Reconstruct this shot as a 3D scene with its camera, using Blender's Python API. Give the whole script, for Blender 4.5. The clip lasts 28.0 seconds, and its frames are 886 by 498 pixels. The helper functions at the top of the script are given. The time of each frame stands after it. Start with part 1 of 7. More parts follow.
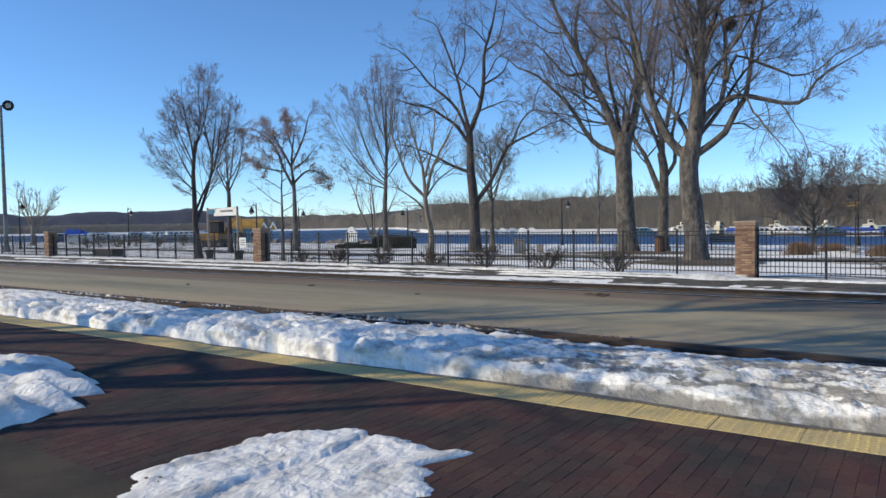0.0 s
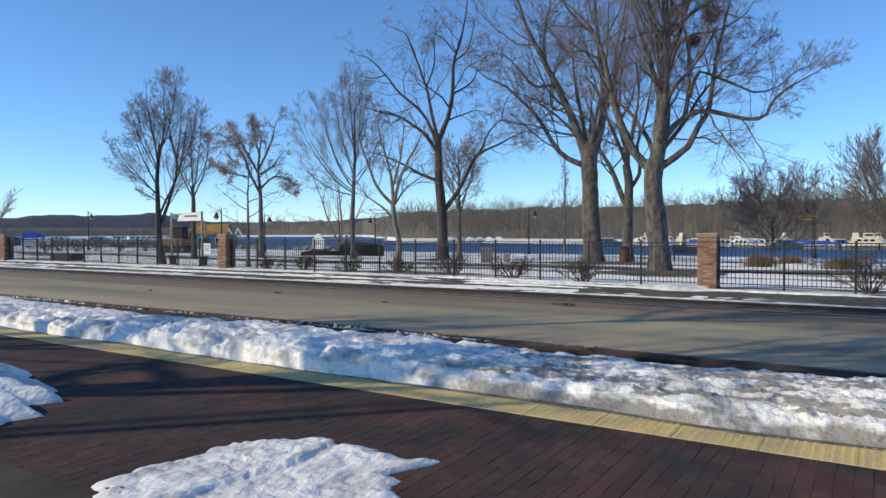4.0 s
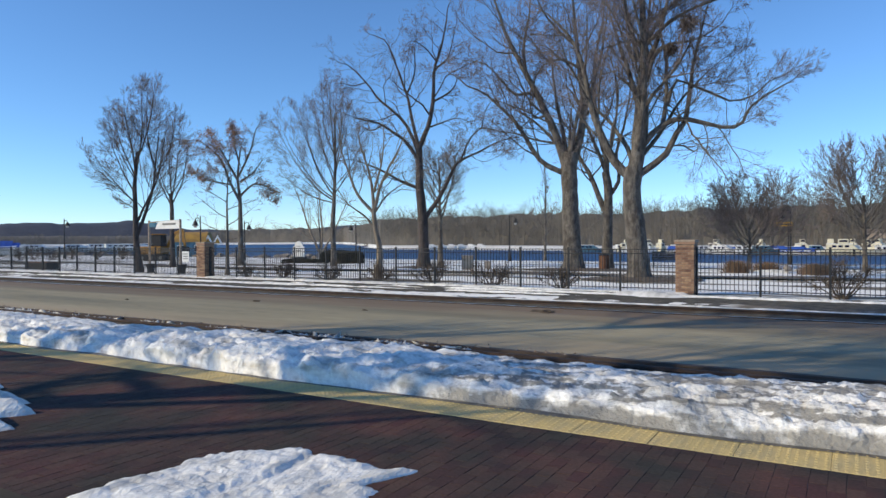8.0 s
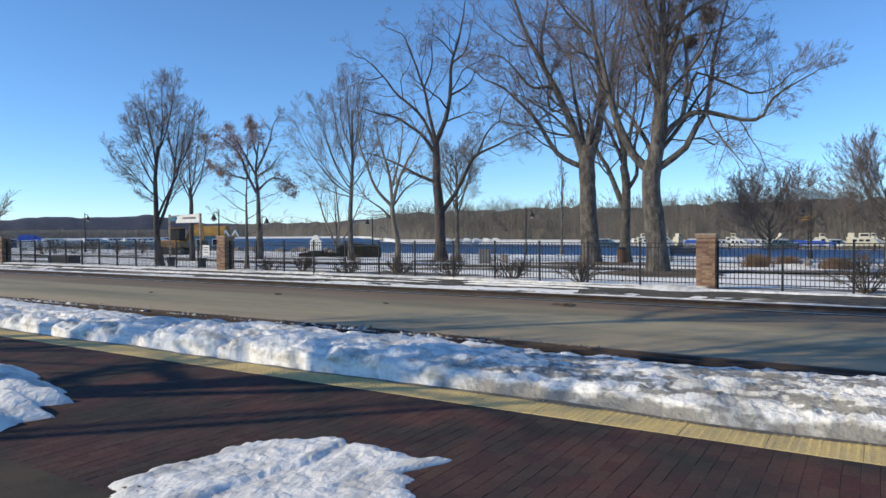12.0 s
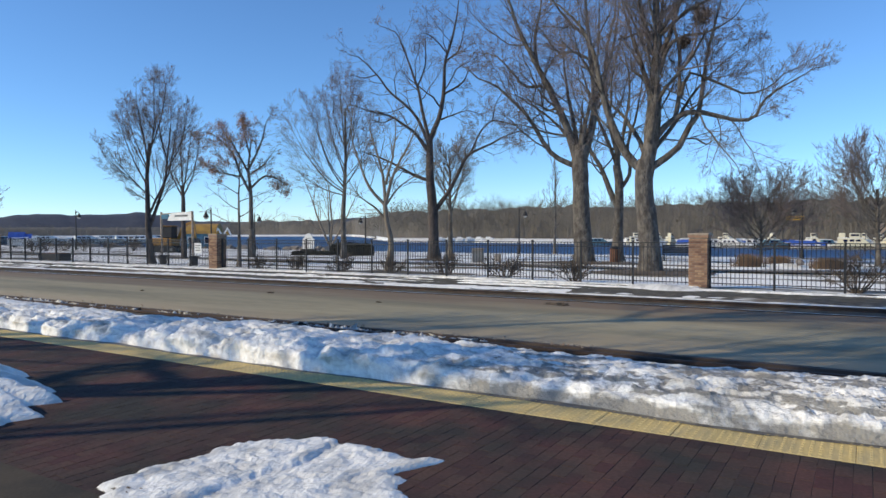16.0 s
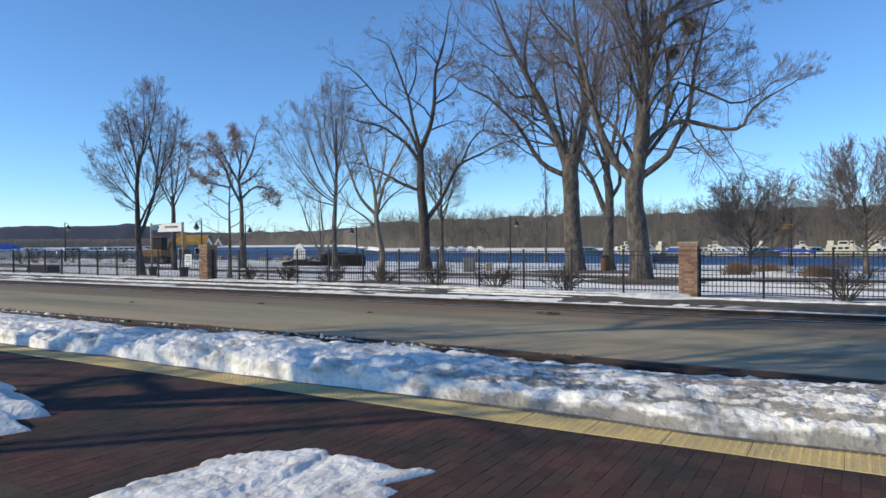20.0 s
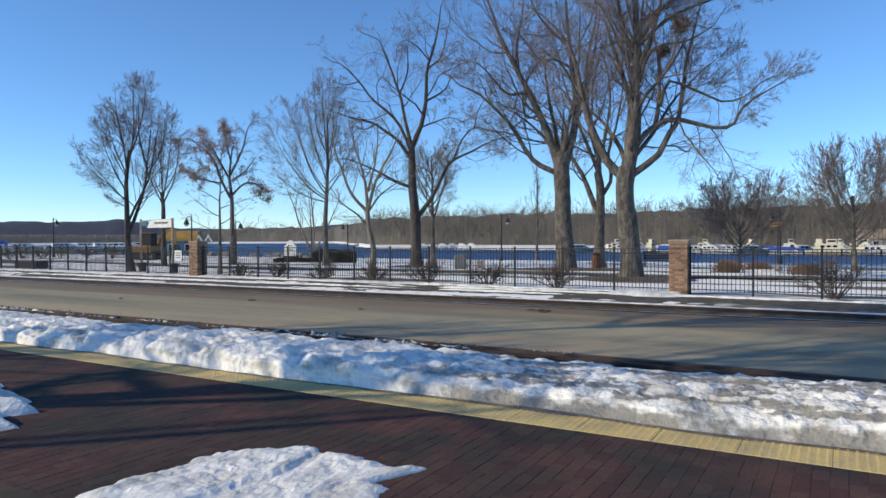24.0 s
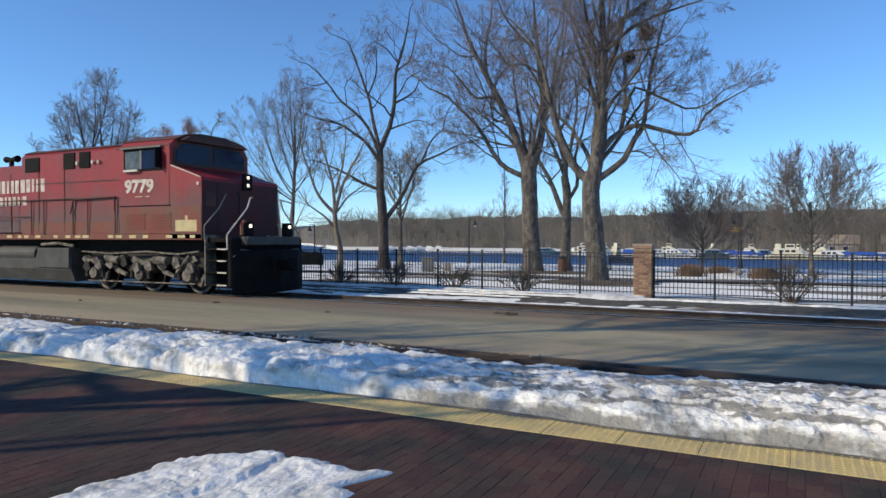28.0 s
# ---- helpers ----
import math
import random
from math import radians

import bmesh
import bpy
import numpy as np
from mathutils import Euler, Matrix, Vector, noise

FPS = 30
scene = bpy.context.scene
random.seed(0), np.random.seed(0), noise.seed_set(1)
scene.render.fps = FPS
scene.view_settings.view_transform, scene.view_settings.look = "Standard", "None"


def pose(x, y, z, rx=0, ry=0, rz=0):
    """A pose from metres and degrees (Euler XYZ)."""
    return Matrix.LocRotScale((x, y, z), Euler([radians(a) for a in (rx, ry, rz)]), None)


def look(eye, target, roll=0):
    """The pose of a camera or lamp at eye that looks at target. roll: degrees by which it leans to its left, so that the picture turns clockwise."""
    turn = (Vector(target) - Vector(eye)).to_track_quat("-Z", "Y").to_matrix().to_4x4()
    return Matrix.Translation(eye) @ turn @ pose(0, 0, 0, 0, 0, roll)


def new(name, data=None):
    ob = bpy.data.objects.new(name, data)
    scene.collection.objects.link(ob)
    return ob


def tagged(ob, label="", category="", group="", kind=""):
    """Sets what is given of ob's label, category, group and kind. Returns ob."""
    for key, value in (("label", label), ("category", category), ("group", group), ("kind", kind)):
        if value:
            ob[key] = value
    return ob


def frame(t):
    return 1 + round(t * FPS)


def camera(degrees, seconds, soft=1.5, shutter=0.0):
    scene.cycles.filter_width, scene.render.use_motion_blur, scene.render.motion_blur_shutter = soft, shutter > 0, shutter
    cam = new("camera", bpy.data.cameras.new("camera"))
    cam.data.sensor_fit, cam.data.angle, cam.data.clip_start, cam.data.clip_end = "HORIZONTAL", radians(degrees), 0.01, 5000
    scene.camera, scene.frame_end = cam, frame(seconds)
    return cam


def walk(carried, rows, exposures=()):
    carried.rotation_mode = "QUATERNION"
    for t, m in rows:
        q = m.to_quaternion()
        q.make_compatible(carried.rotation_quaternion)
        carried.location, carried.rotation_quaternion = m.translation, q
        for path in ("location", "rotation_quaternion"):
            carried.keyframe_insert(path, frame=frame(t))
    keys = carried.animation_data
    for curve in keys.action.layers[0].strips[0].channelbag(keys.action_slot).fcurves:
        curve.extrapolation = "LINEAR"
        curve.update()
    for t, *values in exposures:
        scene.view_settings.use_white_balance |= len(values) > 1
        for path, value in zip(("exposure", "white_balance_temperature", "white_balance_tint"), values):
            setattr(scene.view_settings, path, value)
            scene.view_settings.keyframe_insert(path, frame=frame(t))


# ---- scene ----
cam = camera(65.4, 28.0)
PATH = [
    (0, (0.067, 0.177, 1.553), (-1.083, 1.812, 1.478), -1.0),
    (0.5, (0.075, 0.168, 1.554), (-1.073, 1.803, 1.482), -1.1),
    (1, (0.074, 0.155, 1.557), (-1.056, 1.804, 1.491), -0.9),
    (1.5, (0.068, 0.149, 1.561), (-1.067, 1.795, 1.499), -1.0),
    (2, (0.073, 0.15, 1.562), (-1.035, 1.814, 1.494), -0.6),
    (2.5, (0.07, 0.143, 1.564), (-1.018, 1.82, 1.507), -0.4),
    (3, (0.074, 0.146, 1.562), (-1.002, 1.831, 1.512), -0.2),
    (3.5, (0.069, 0.145, 1.562), (-1.003, 1.833, 1.509), -0.2),
    (5.5, (0.073, 0.143, 1.564), (-0.996, 1.832, 1.514), -0.4),
    (6, (0.077, 0.139, 1.567), (-0.98, 1.837, 1.511), -0.1),
    (6.5, (0.063, 0.133, 1.568), (-0.974, 1.842, 1.523), -0.2),
    (7, (0.042, 0.113, 1.571), (-0.972, 1.836, 1.533), -0.3),
    (7.5, (0.061, 0.106, 1.575), (-0.923, 1.847, 1.546), -0.1),
    (8, (0.093, 0.159, 1.572), (-0.932, 1.876, 1.54), -0.4),
    (8.5, (0.078, 0.15, 1.568), (-0.964, 1.857, 1.538), -0.4),
    (9, (0.033, 0.099, 1.584), (-0.969, 1.83, 1.584), -0.5),
    (9.5, (0.028, 0.083, 1.577), (-0.963, 1.82, 1.567), -0.6),
    (10, (0.021, 0.072, 1.578), (-0.988, 1.799, 1.561), -0.3),
    (10.5, (0.016, 0.057, 1.575), (-1.003, 1.778, 1.544), -0.4),
    (11, (0.021, 0.045, 1.571), (-0.992, 1.769, 1.535), -0.6),
    (11.5, (0.023, 0.045, 1.568), (-1.007, 1.759, 1.519), -0.6),
    (12, (0.015, 0.041, 1.563), (-1.047, 1.735, 1.514), -0.4),
    (12.5, (0.022, 0.037, 1.568), (-1.044, 1.729, 1.522), -0.4),
    (14.5, (0.0, 0.072, 1.569), (-1.054, 1.771, 1.52), -0.3),
    (15, (-0.001, 0.066, 1.566), (-1.053, 1.766, 1.508), -0.2),
    (15.5, (0.002, 0.063, 1.567), (-1.052, 1.762, 1.505), -0.2),
    (16, (-0.001, 0.064, 1.568), (-1.046, 1.769, 1.515), -0.2),
    (16.5, (-0.001, 0.065, 1.572), (-1.041, 1.774, 1.538), -0.2),
    (17, (0.0, 0.066, 1.57), (-1.04, 1.774, 1.539), -0.2),
    (17.5, (0.001, 0.061, 1.57), (-1.046, 1.765, 1.539), -0.4),
    (18, (0.005, 0.065, 1.569), (-1.038, 1.772, 1.541), -0.5),
    (18.5, (0.004, 0.064, 1.573), (-1.027, 1.778, 1.548), -0.4),
    (19, (0.002, 0.066, 1.571), (-1.027, 1.781, 1.539), -0.5),
    (19.5, (0.012, 0.061, 1.572), (-1.018, 1.775, 1.544), -0.4),
    (20, (0.017, 0.058, 1.571), (-1.007, 1.776, 1.546), -0.5),
    (20.5, (0.01, 0.055, 1.575), (-1.008, 1.777, 1.551), -0.3),
    (21, (0.015, 0.057, 1.573), (-0.994, 1.784, 1.539), -0.3),
    (21.5, (0.002, 0.064, 1.573), (-1.008, 1.789, 1.533), -0.4),
    (23.5, (-0.001, 0.066, 1.571), (-1.006, 1.794, 1.532), -0.4),
    (24, (0.009, 0.064, 1.573), (-0.993, 1.795, 1.539), -0.3),
    (24.5, (-0.001, 0.061, 1.574), (-1.004, 1.791, 1.537), -0.3),
    (25, (0.003, 0.062, 1.573), (-1.0, 1.792, 1.528), -0.1),
    (25.5, (0.003, 0.06, 1.574), (-1.0, 1.79, 1.533), -0.1),
    (26, (0.004, 0.065, 1.574), (-1.002, 1.793, 1.537), -0.3),
    (26.5, (-0.002, 0.06, 1.577), (-1.0, 1.793, 1.549), -0.2),
    (27, (0.004, 0.058, 1.577), (-0.954, 1.813, 1.55), 0.3),
    (27.5, (0.014, 0.047, 1.583), (-0.917, 1.817, 1.551), 0.2),
    (28, (0.01, 0.057, 1.582), (-0.909, 1.832, 1.555), 0.1),
]
walk(cam, [(t, look(eye, target, roll)) for t, eye, target, roll in PATH], exposures=[(0.0, 0.10, 7150, 6), (28.0, 0.10, 7150, 6)])

# ---- light ----
SUN_EL, SUN_AZ = 30.0, 226.0   # the sun stands behind the camera's left shoulder (degrees; azimuth from +x, anticlockwise)
world = bpy.data.worlds.new("sky")
scene.world = world
world.use_nodes = True
wn = world.node_tree
sky = wn.nodes.new("ShaderNodeTexSky")
sky.sky_type = "NISHITA"
sky.sun_disc = False
sky.sun_elevation = radians(SUN_EL)
sky.sun_rotation = radians(90 - SUN_AZ)
sky.altitude, sky.air_density, sky.dust_density, sky.ozone_density = 600, 0.85, 0.0, 9.0
deep = wn.nodes.new("ShaderNodeHueSaturation")
deep.inputs["Saturation"].default_value = 1.02
wn.links.new(sky.outputs[0], deep.inputs["Color"])
wn.links.new(deep.outputs[0], wn.nodes["Background"].inputs[0])
wn.nodes["Background"].inputs[1].default_value = 0.188
sun = new("sun", bpy.data.lights.new("sun", "SUN"))
sun.data.energy, sun.data.angle, sun.data.color = 3.35, radians(0.53), (1.0, 0.88, 0.69)
sun_from = Vector((math.cos(radians(SUN_AZ)) * math.cos(radians(SUN_EL)), math.sin(radians(SUN_AZ)) * math.cos(radians(SUN_EL)), math.sin(radians(SUN_EL))))
sun.matrix_world = look(sun_from * 60, (0, 0, 0))
scene.view_settings.exposure = 0.0

# ---- materials ----
def mat(name, col, col2=None, rough=0.8, metal=0.0, scale=2.0, fine=40.0, var=0.25, bump=0.3, dist=0.01,
        stretch=(1, 1, 1), spec=0.4, per=None, spread=0.35, contrast=(0.35, 0.65), emit=None, world_space=False, even=False):
    """Two colours mixed by a broad noise, darkened by a fine one, with relief."""
    m = bpy.data.materials.new(name)
    m.use_nodes = True
    nt = m.node_tree
    N, L = nt.nodes, nt.links
    bs = N["Principled BSDF"]
    bs.inputs["Roughness"].default_value = rough
    bs.inputs["Metallic"].default_value = metal
    bs.inputs["Specular IOR Level"].default_value = spec
    if world_space:
        src = N.new("ShaderNodeNewGeometry").outputs["Position"]
    else:
        src = N.new("ShaderNodeTexCoord").outputs["Object"]
    mp = N.new("ShaderNodeMapping")
    mp.inputs["Scale"].default_value = stretch
    L.new(src, mp.inputs[0])
    n1 = N.new("ShaderNodeTexNoise")
    n1.inputs["Scale"].default_value, n1.inputs["Detail"].default_value = scale, 6
    L.new(mp.outputs[0], n1.inputs["Vector"])
    r1 = N.new("ShaderNodeMapRange")
    r1.inputs["From Min"].default_value, r1.inputs["From Max"].default_value = contrast
    L.new(n1.outputs["Fac"], r1.inputs["Value"])
    mx = N.new("ShaderNodeMix")
    mx.data_type = "RGBA"
    mx.inputs["A"].default_value = (*col, 1)
    mx.inputs["B"].default_value = (*(col2 or [c * 0.6 for c in col]), 1)
    L.new(r1.outputs[0], mx.inputs["Factor"])
    n2 = N.new("ShaderNodeTexNoise")
    n2.inputs["Scale"].default_value, n2.inputs["Detail"].default_value = fine, 4
    L.new(src if even else mp.outputs[0], n2.inputs["Vector"])
    r2 = N.new("ShaderNodeMapRange")
    r2.inputs["To Min"].default_value, r2.inputs["To Max"].default_value = 1 - var, 1 + var
    L.new(n2.outputs["Fac"], r2.inputs["Value"])
    hs = N.new("ShaderNodeHueSaturation")
    L.new(mx.outputs["Result"], hs.inputs["Color"])
    last = r2.outputs[0]
    if per:
        rnd = N.new("ShaderNodeObjectInfo").outputs["Random"] if per == "object" else N.new("ShaderNodeNewGeometry").outputs["Random Per Island"]
        r3 = N.new("ShaderNodeMapRange")
        r3.inputs["To Min"].default_value, r3.inputs["To Max"].default_value = 1 - spread, 1 + spread
        L.new(rnd, r3.inputs["Value"])
        ml = N.new("ShaderNodeMath")
        ml.operation = "MULTIPLY"
        L.new(r3.outputs[0], ml.inputs[0])
        L.new(last, ml.inputs[1])
        last = ml.outputs[0]
        r4 = N.new("ShaderNodeMapRange")
        r4.inputs["To Min"].default_value, r4.inputs["To Max"].default_value = 0.485, 0.515
        L.new(rnd, r4.inputs["Value"])
        L.new(r4.outputs[0], hs.inputs["Hue"])
    L.new(last, hs.inputs["Value"])
    L.new(hs.outputs[0], bs.inputs["Base Color"])
    if bump:
        b = N.new("ShaderNodeBump")
        b.inputs["Strength"].default_value, b.inputs["Distance"].default_value = bump, dist
        L.new(n2.outputs["Fac"], b.inputs["Height"])
        L.new(b.outputs[0], bs.inputs["Normal"])
    if emit:
        bs.inputs["Emission Color"].default_value = (*emit[:3], 1)
        bs.inputs["Emission Strength"].default_value = emit[3]
    return m



def gritty(m):
    """Grey grit laid bare in level bands where the plough has cut the bank."""
    nt = m.node_tree
    N, L = nt.nodes, nt.links
    bs = N["Principled BSDF"]
    src = bs.inputs["Base Color"].links[0].from_socket
    tc = N.new("ShaderNodeTexCoord").outputs["Object"]
    sp = N.new("ShaderNodeSeparateXYZ")
    L.new(tc, sp.inputs[0])
    mp = N.new("ShaderNodeMapping")
    mp.inputs["Scale"].default_value = (1.7, 4.0, 7.0)
    L.new(tc, mp.inputs[0])
    n = N.new("ShaderNodeTexNoise")
    n.inputs["Scale"].default_value, n.inputs["Detail"].default_value, n.inputs["Roughness"].default_value = 1.4, 8, 0.62
    L.new(mp.outputs[0], n.inputs["Vector"])
    cut = N.new("ShaderNodeMapRange")
    cut.inputs["From Min"].default_value, cut.inputs["From Max"].default_value = -4.6, -2.9
    L.new(sp.outputs["X"], cut.inputs["Value"])
    wav = N.new("ShaderNodeMath")      # the height, warped, from 0 to 1 over a quarter of a metre
    wav.operation = "MULTIPLY_ADD"
    wav.inputs[1].default_value = 0.26
    L.new(n.outputs["Fac"], wav.inputs[0])
    L.new(sp.outputs["Z"], wav.inputs[2])
    up = N.new("ShaderNodeMapRange")
    up.inputs["From Min"].default_value, up.inputs["From Max"].default_value = 0.13, 0.45
    L.new(wav.outputs[0], up.inputs["Value"])
    bands = N.new("ShaderNodeValToRGB")
    el = bands.color_ramp.elements
    el[0].position, el[0].color = 0.0, (0.34, 0.34, 0.34, 1)
    el[1].position, el[1].color = 1.0, (0.02, 0.02, 0.02, 1)
    for at, g in ((0.20, 0.36), (0.34, 0.24), (0.46, 0.04), (0.58, 0.04), (0.64, 0.36), (0.70, 0.36), (0.76, 0.0)):
        e = el.new(at)
        e.color = (g, g, g, 1)
    L.new(up.outputs[0], bands.inputs["Fac"])
    ml = N.new("ShaderNodeMath")
    ml.operation = "MULTIPLY"
    L.new(bands.outputs["Color"], ml.inputs[0])
    L.new(cut.outputs[0], ml.inputs[1])
    n3 = N.new("ShaderNodeTexNoise")
    n3.inputs["Scale"].default_value, n3.inputs["Detail"].default_value, n3.inputs["Roughness"].default_value = 5.0, 6, 0.6
    L.new(tc, n3.inputs["Vector"])
    ad = N.new("ShaderNodeMath")
    L.new(n3.outputs["Fac"], ad.inputs[0])
    L.new(ml.outputs[0], ad.inputs[1])
    mr = N.new("ShaderNodeMapRange")
    mr.inputs["From Min"].default_value, mr.inputs["From Max"].default_value = 0.53, 0.80
    mr.inputs["To Max"].default_value = 0.92
    L.new(ad.outputs[0], mr.inputs["Value"])
    mx = N.new("ShaderNodeMix")
    mx.data_type = "RGBA"
    L.new(mr.outputs[0], mx.inputs["Factor"])
    L.new(src, mx.inputs["A"])
    mx.inputs["B"].default_value = (0.235, 0.222, 0.195, 1)
    L.new(mx.outputs["Result"], bs.inputs["Base Color"])
    return m


def rusty_edge(m):
    """Rust dust along the far rail and pale sandy streaks along the near edge of the asphalt."""
    nt = m.node_tree
    N, L = nt.nodes, nt.links
    bs = N["Principled BSDF"]
    tc = N.new("ShaderNodeTexCoord").outputs["Object"]
    sp = N.new("ShaderNodeSeparateXYZ")
    L.new(tc, sp.inputs[0])
    mp = N.new("ShaderNodeMapping")
    mp.inputs["Scale"].default_value = (0.25, 1.6, 1)
    L.new(tc, mp.inputs[0])
    n = N.new("ShaderNodeTexNoise")
    n.inputs["Scale"].default_value, n.inputs["Detail"].default_value = 1.1, 7
    L.new(mp.outputs[0], n.inputs["Vector"])
    ad = N.new("ShaderNodeMath")
    ad.operation = "MULTIPLY_ADD"
    ad.inputs[1].default_value = 2.4
    L.new(n.outputs["Fac"], ad.inputs[0])
    L.new(sp.outputs["Y"], ad.inputs[2])
    for lo, hi, col in ((13.3, 14.9, (0.15, 0.092, 0.060, 1)), (11.4, 10.4, (0.40, 0.315, 0.205, 1))):
        src = bs.inputs["Base Color"].links[0].from_socket
        mr = N.new("ShaderNodeMapRange")
        mr.inputs["From Min"].default_value, mr.inputs["From Max"].default_value = lo, hi
        mr.inputs["To Max"].default_value = 0.75
        L.new(ad.outputs[0], mr.inputs["Value"])
        mx = N.new("ShaderNodeMix")
        mx.data_type = "RGBA"
        L.new(mr.outputs[0], mx.inputs["Factor"])
        L.new(src, mx.inputs["A"])
        mx.inputs["B"].default_value = col
        L.new(mx.outputs["Result"], bs.inputs["Base Color"])
    return m


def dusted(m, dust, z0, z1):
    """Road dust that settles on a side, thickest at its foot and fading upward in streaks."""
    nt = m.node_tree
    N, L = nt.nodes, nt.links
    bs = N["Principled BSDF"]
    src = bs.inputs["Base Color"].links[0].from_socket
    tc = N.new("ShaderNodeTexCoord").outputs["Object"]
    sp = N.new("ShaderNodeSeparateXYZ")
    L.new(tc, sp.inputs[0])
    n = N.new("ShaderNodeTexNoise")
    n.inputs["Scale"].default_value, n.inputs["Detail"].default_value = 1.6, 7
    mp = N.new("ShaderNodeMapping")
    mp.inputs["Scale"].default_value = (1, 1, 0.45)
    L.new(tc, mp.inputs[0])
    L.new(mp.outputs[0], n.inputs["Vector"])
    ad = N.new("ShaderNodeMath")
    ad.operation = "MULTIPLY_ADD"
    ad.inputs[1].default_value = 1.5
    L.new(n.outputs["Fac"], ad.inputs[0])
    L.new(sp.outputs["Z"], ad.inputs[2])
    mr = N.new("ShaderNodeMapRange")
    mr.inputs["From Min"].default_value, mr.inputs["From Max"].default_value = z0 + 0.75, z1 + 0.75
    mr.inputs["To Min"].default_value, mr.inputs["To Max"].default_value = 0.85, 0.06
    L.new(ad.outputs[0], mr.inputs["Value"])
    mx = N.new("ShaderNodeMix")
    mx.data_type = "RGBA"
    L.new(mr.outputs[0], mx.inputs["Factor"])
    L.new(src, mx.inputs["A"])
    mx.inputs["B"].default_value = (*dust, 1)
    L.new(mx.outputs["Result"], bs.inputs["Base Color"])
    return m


M = {}
M["park"] = mat("park_snow_and_turf", (0.89, 0.875, 0.835), (0.17, 0.14, 0.10), scale=0.24, fine=3.0, var=0.15, contrast=(0.53, 0.565), stretch=(0.4, 1.5, 1), world_space=True)
M["snow"] = mat("snow", (0.86, 0.845, 0.80), (0.50, 0.49, 0.46), rough=0.5, scale=2.8, fine=15, var=0.18, bump=0.8, dist=0.03, contrast=(0.43, 0.70), stretch=(1.6, 0.9, 1))
M["mulch"] = mat("dark_mulch", (0.135, 0.104, 0.077), (0.082, 0.065, 0.050), scale=3, fine=25, var=0.4, rough=0.95)
M["snow_dirty"] = gritty(mat("dirty_snow", (0.89, 0.87, 0.82), (0.42, 0.39, 0.33), rough=0.6, scale=2.2, fine=17, var=0.28, bump=0.9, dist=0.035, stretch=(0.7, 1.6, 2.6), contrast=(0.50, 0.72), even=True))
M["asphalt"] = rusty_edge(mat("old_asphalt", (0.345, 0.295, 0.190), (0.200, 0.182, 0.122), rough=0.9, scale=0.5, fine=11, var=0.38, bump=0.4, stretch=(0.16, 1.5, 1), contrast=(0.36, 0.66)))
M["concrete"] = mat("worn_concrete", (0.062, 0.048, 0.032), (0.030, 0.025, 0.019), scale=1.6, fine=40, var=0.3, rough=0.95, contrast=(0.40, 0.60))
M["path"] = mat("wet_footpath", (0.16, 0.13, 0.095), (0.105, 0.085, 0.066), scale=1.2, fine=30, rough=0.8)
M["joint"] = mat("paver_joint_sand", (0.036, 0.029, 0.026), scale=4)
M["paver"] = mat("clay_paver", (0.092, 0.046, 0.040), (0.039, 0.036, 0.032), scale=1.15, fine=38, var=0.5, per="island", spread=0.13, rough=0.9, bump=0.2, dist=0.004, contrast=(0.36, 0.60), spec=0.2)
M["paver_piece"] = mat("clay_paver_single", (0.092, 0.046, 0.040), (0.039, 0.036, 0.032), scale=1.15, fine=38, var=0.5, per="object", spread=0.13, rough=0.9, bump=0.2, dist=0.004, contrast=(0.36, 0.60), world_space=True, spec=0.2)
M["yellow"] = mat("yellow_tactile_plate", (0.64, 0.475, 0.19), (0.50, 0.39, 0.19), scale=3, fine=18, var=0.25, rough=0.7, stretch=(3, 0.6, 1))
M["rail"] = mat("rail_steel", (0.085, 0.058, 0.046), (0.05, 0.038, 0.033), scale=6, rough=0.65, metal=0.4)
M["rail_top"] = mat("polished_rail_head", (0.5, 0.5, 0.52), (0.4, 0.4, 0.42), scale=6, rough=0.28, metal=1.0, bump=0)
M["ballast"] = mat("track_ballast", (0.12, 0.10, 0.08), (0.055, 0.046, 0.038), scale=5, fine=30, var=0.5, bump=1.0, dist=0.05, rough=0.95)
M["ballast_grey"] = mat("dusty_grey_ballast", (0.135, 0.122, 0.098), (0.066, 0.059, 0.048), scale=4, fine=26, var=0.5, bump=1.0, dist=0.05, rough=0.95)
M["timber"] = mat("creosoted_timber", (0.10, 0.072, 0.056), (0.05, 0.038, 0.032), scale=2, fine=25, stretch=(0.3, 3, 3))
M["fence"] = mat("black_painted_steel", (0.03, 0.03, 0.032), scale=5, rough=0.5, bump=0.05)
M["brick"] = mat("pillar_brick", (0.36, 0.225, 0.15), (0.27, 0.16, 0.11), scale=3, fine=50, var=0.2, per="island")
M["mortar"] = mat("mortar", (0.30, 0.25, 0.20), scale=5)
M["cap"] = mat("pillar_cap_stone", (0.42, 0.33, 0.25), scale=6)
M["bark"] = mat("grey_bark", (0.175, 0.155, 0.133), (0.078, 0.067, 0.058), scale=2.4, fine=8, var=0.6, bump=1.0, dist=0.12, stretch=(2.0, 2.0, 1.0), contrast=(0.38, 0.62))
M["bark_dark"] = mat("dark_brown_bark", (0.092, 0.073, 0.066), (0.046, 0.038, 0.035), scale=2.4, fine=9, var=0.5, bump=1.0, dist=0.06, stretch=(2.2, 2.2, 0.8), contrast=(0.38, 0.62))
M["bark_pale"] = mat("pale_bark", (0.27, 0.22, 0.165), (0.15, 0.12, 0.095), scale=3, fine=14, var=0.3, bump=0.8, dist=0.02, stretch=(3, 3, 0.5))
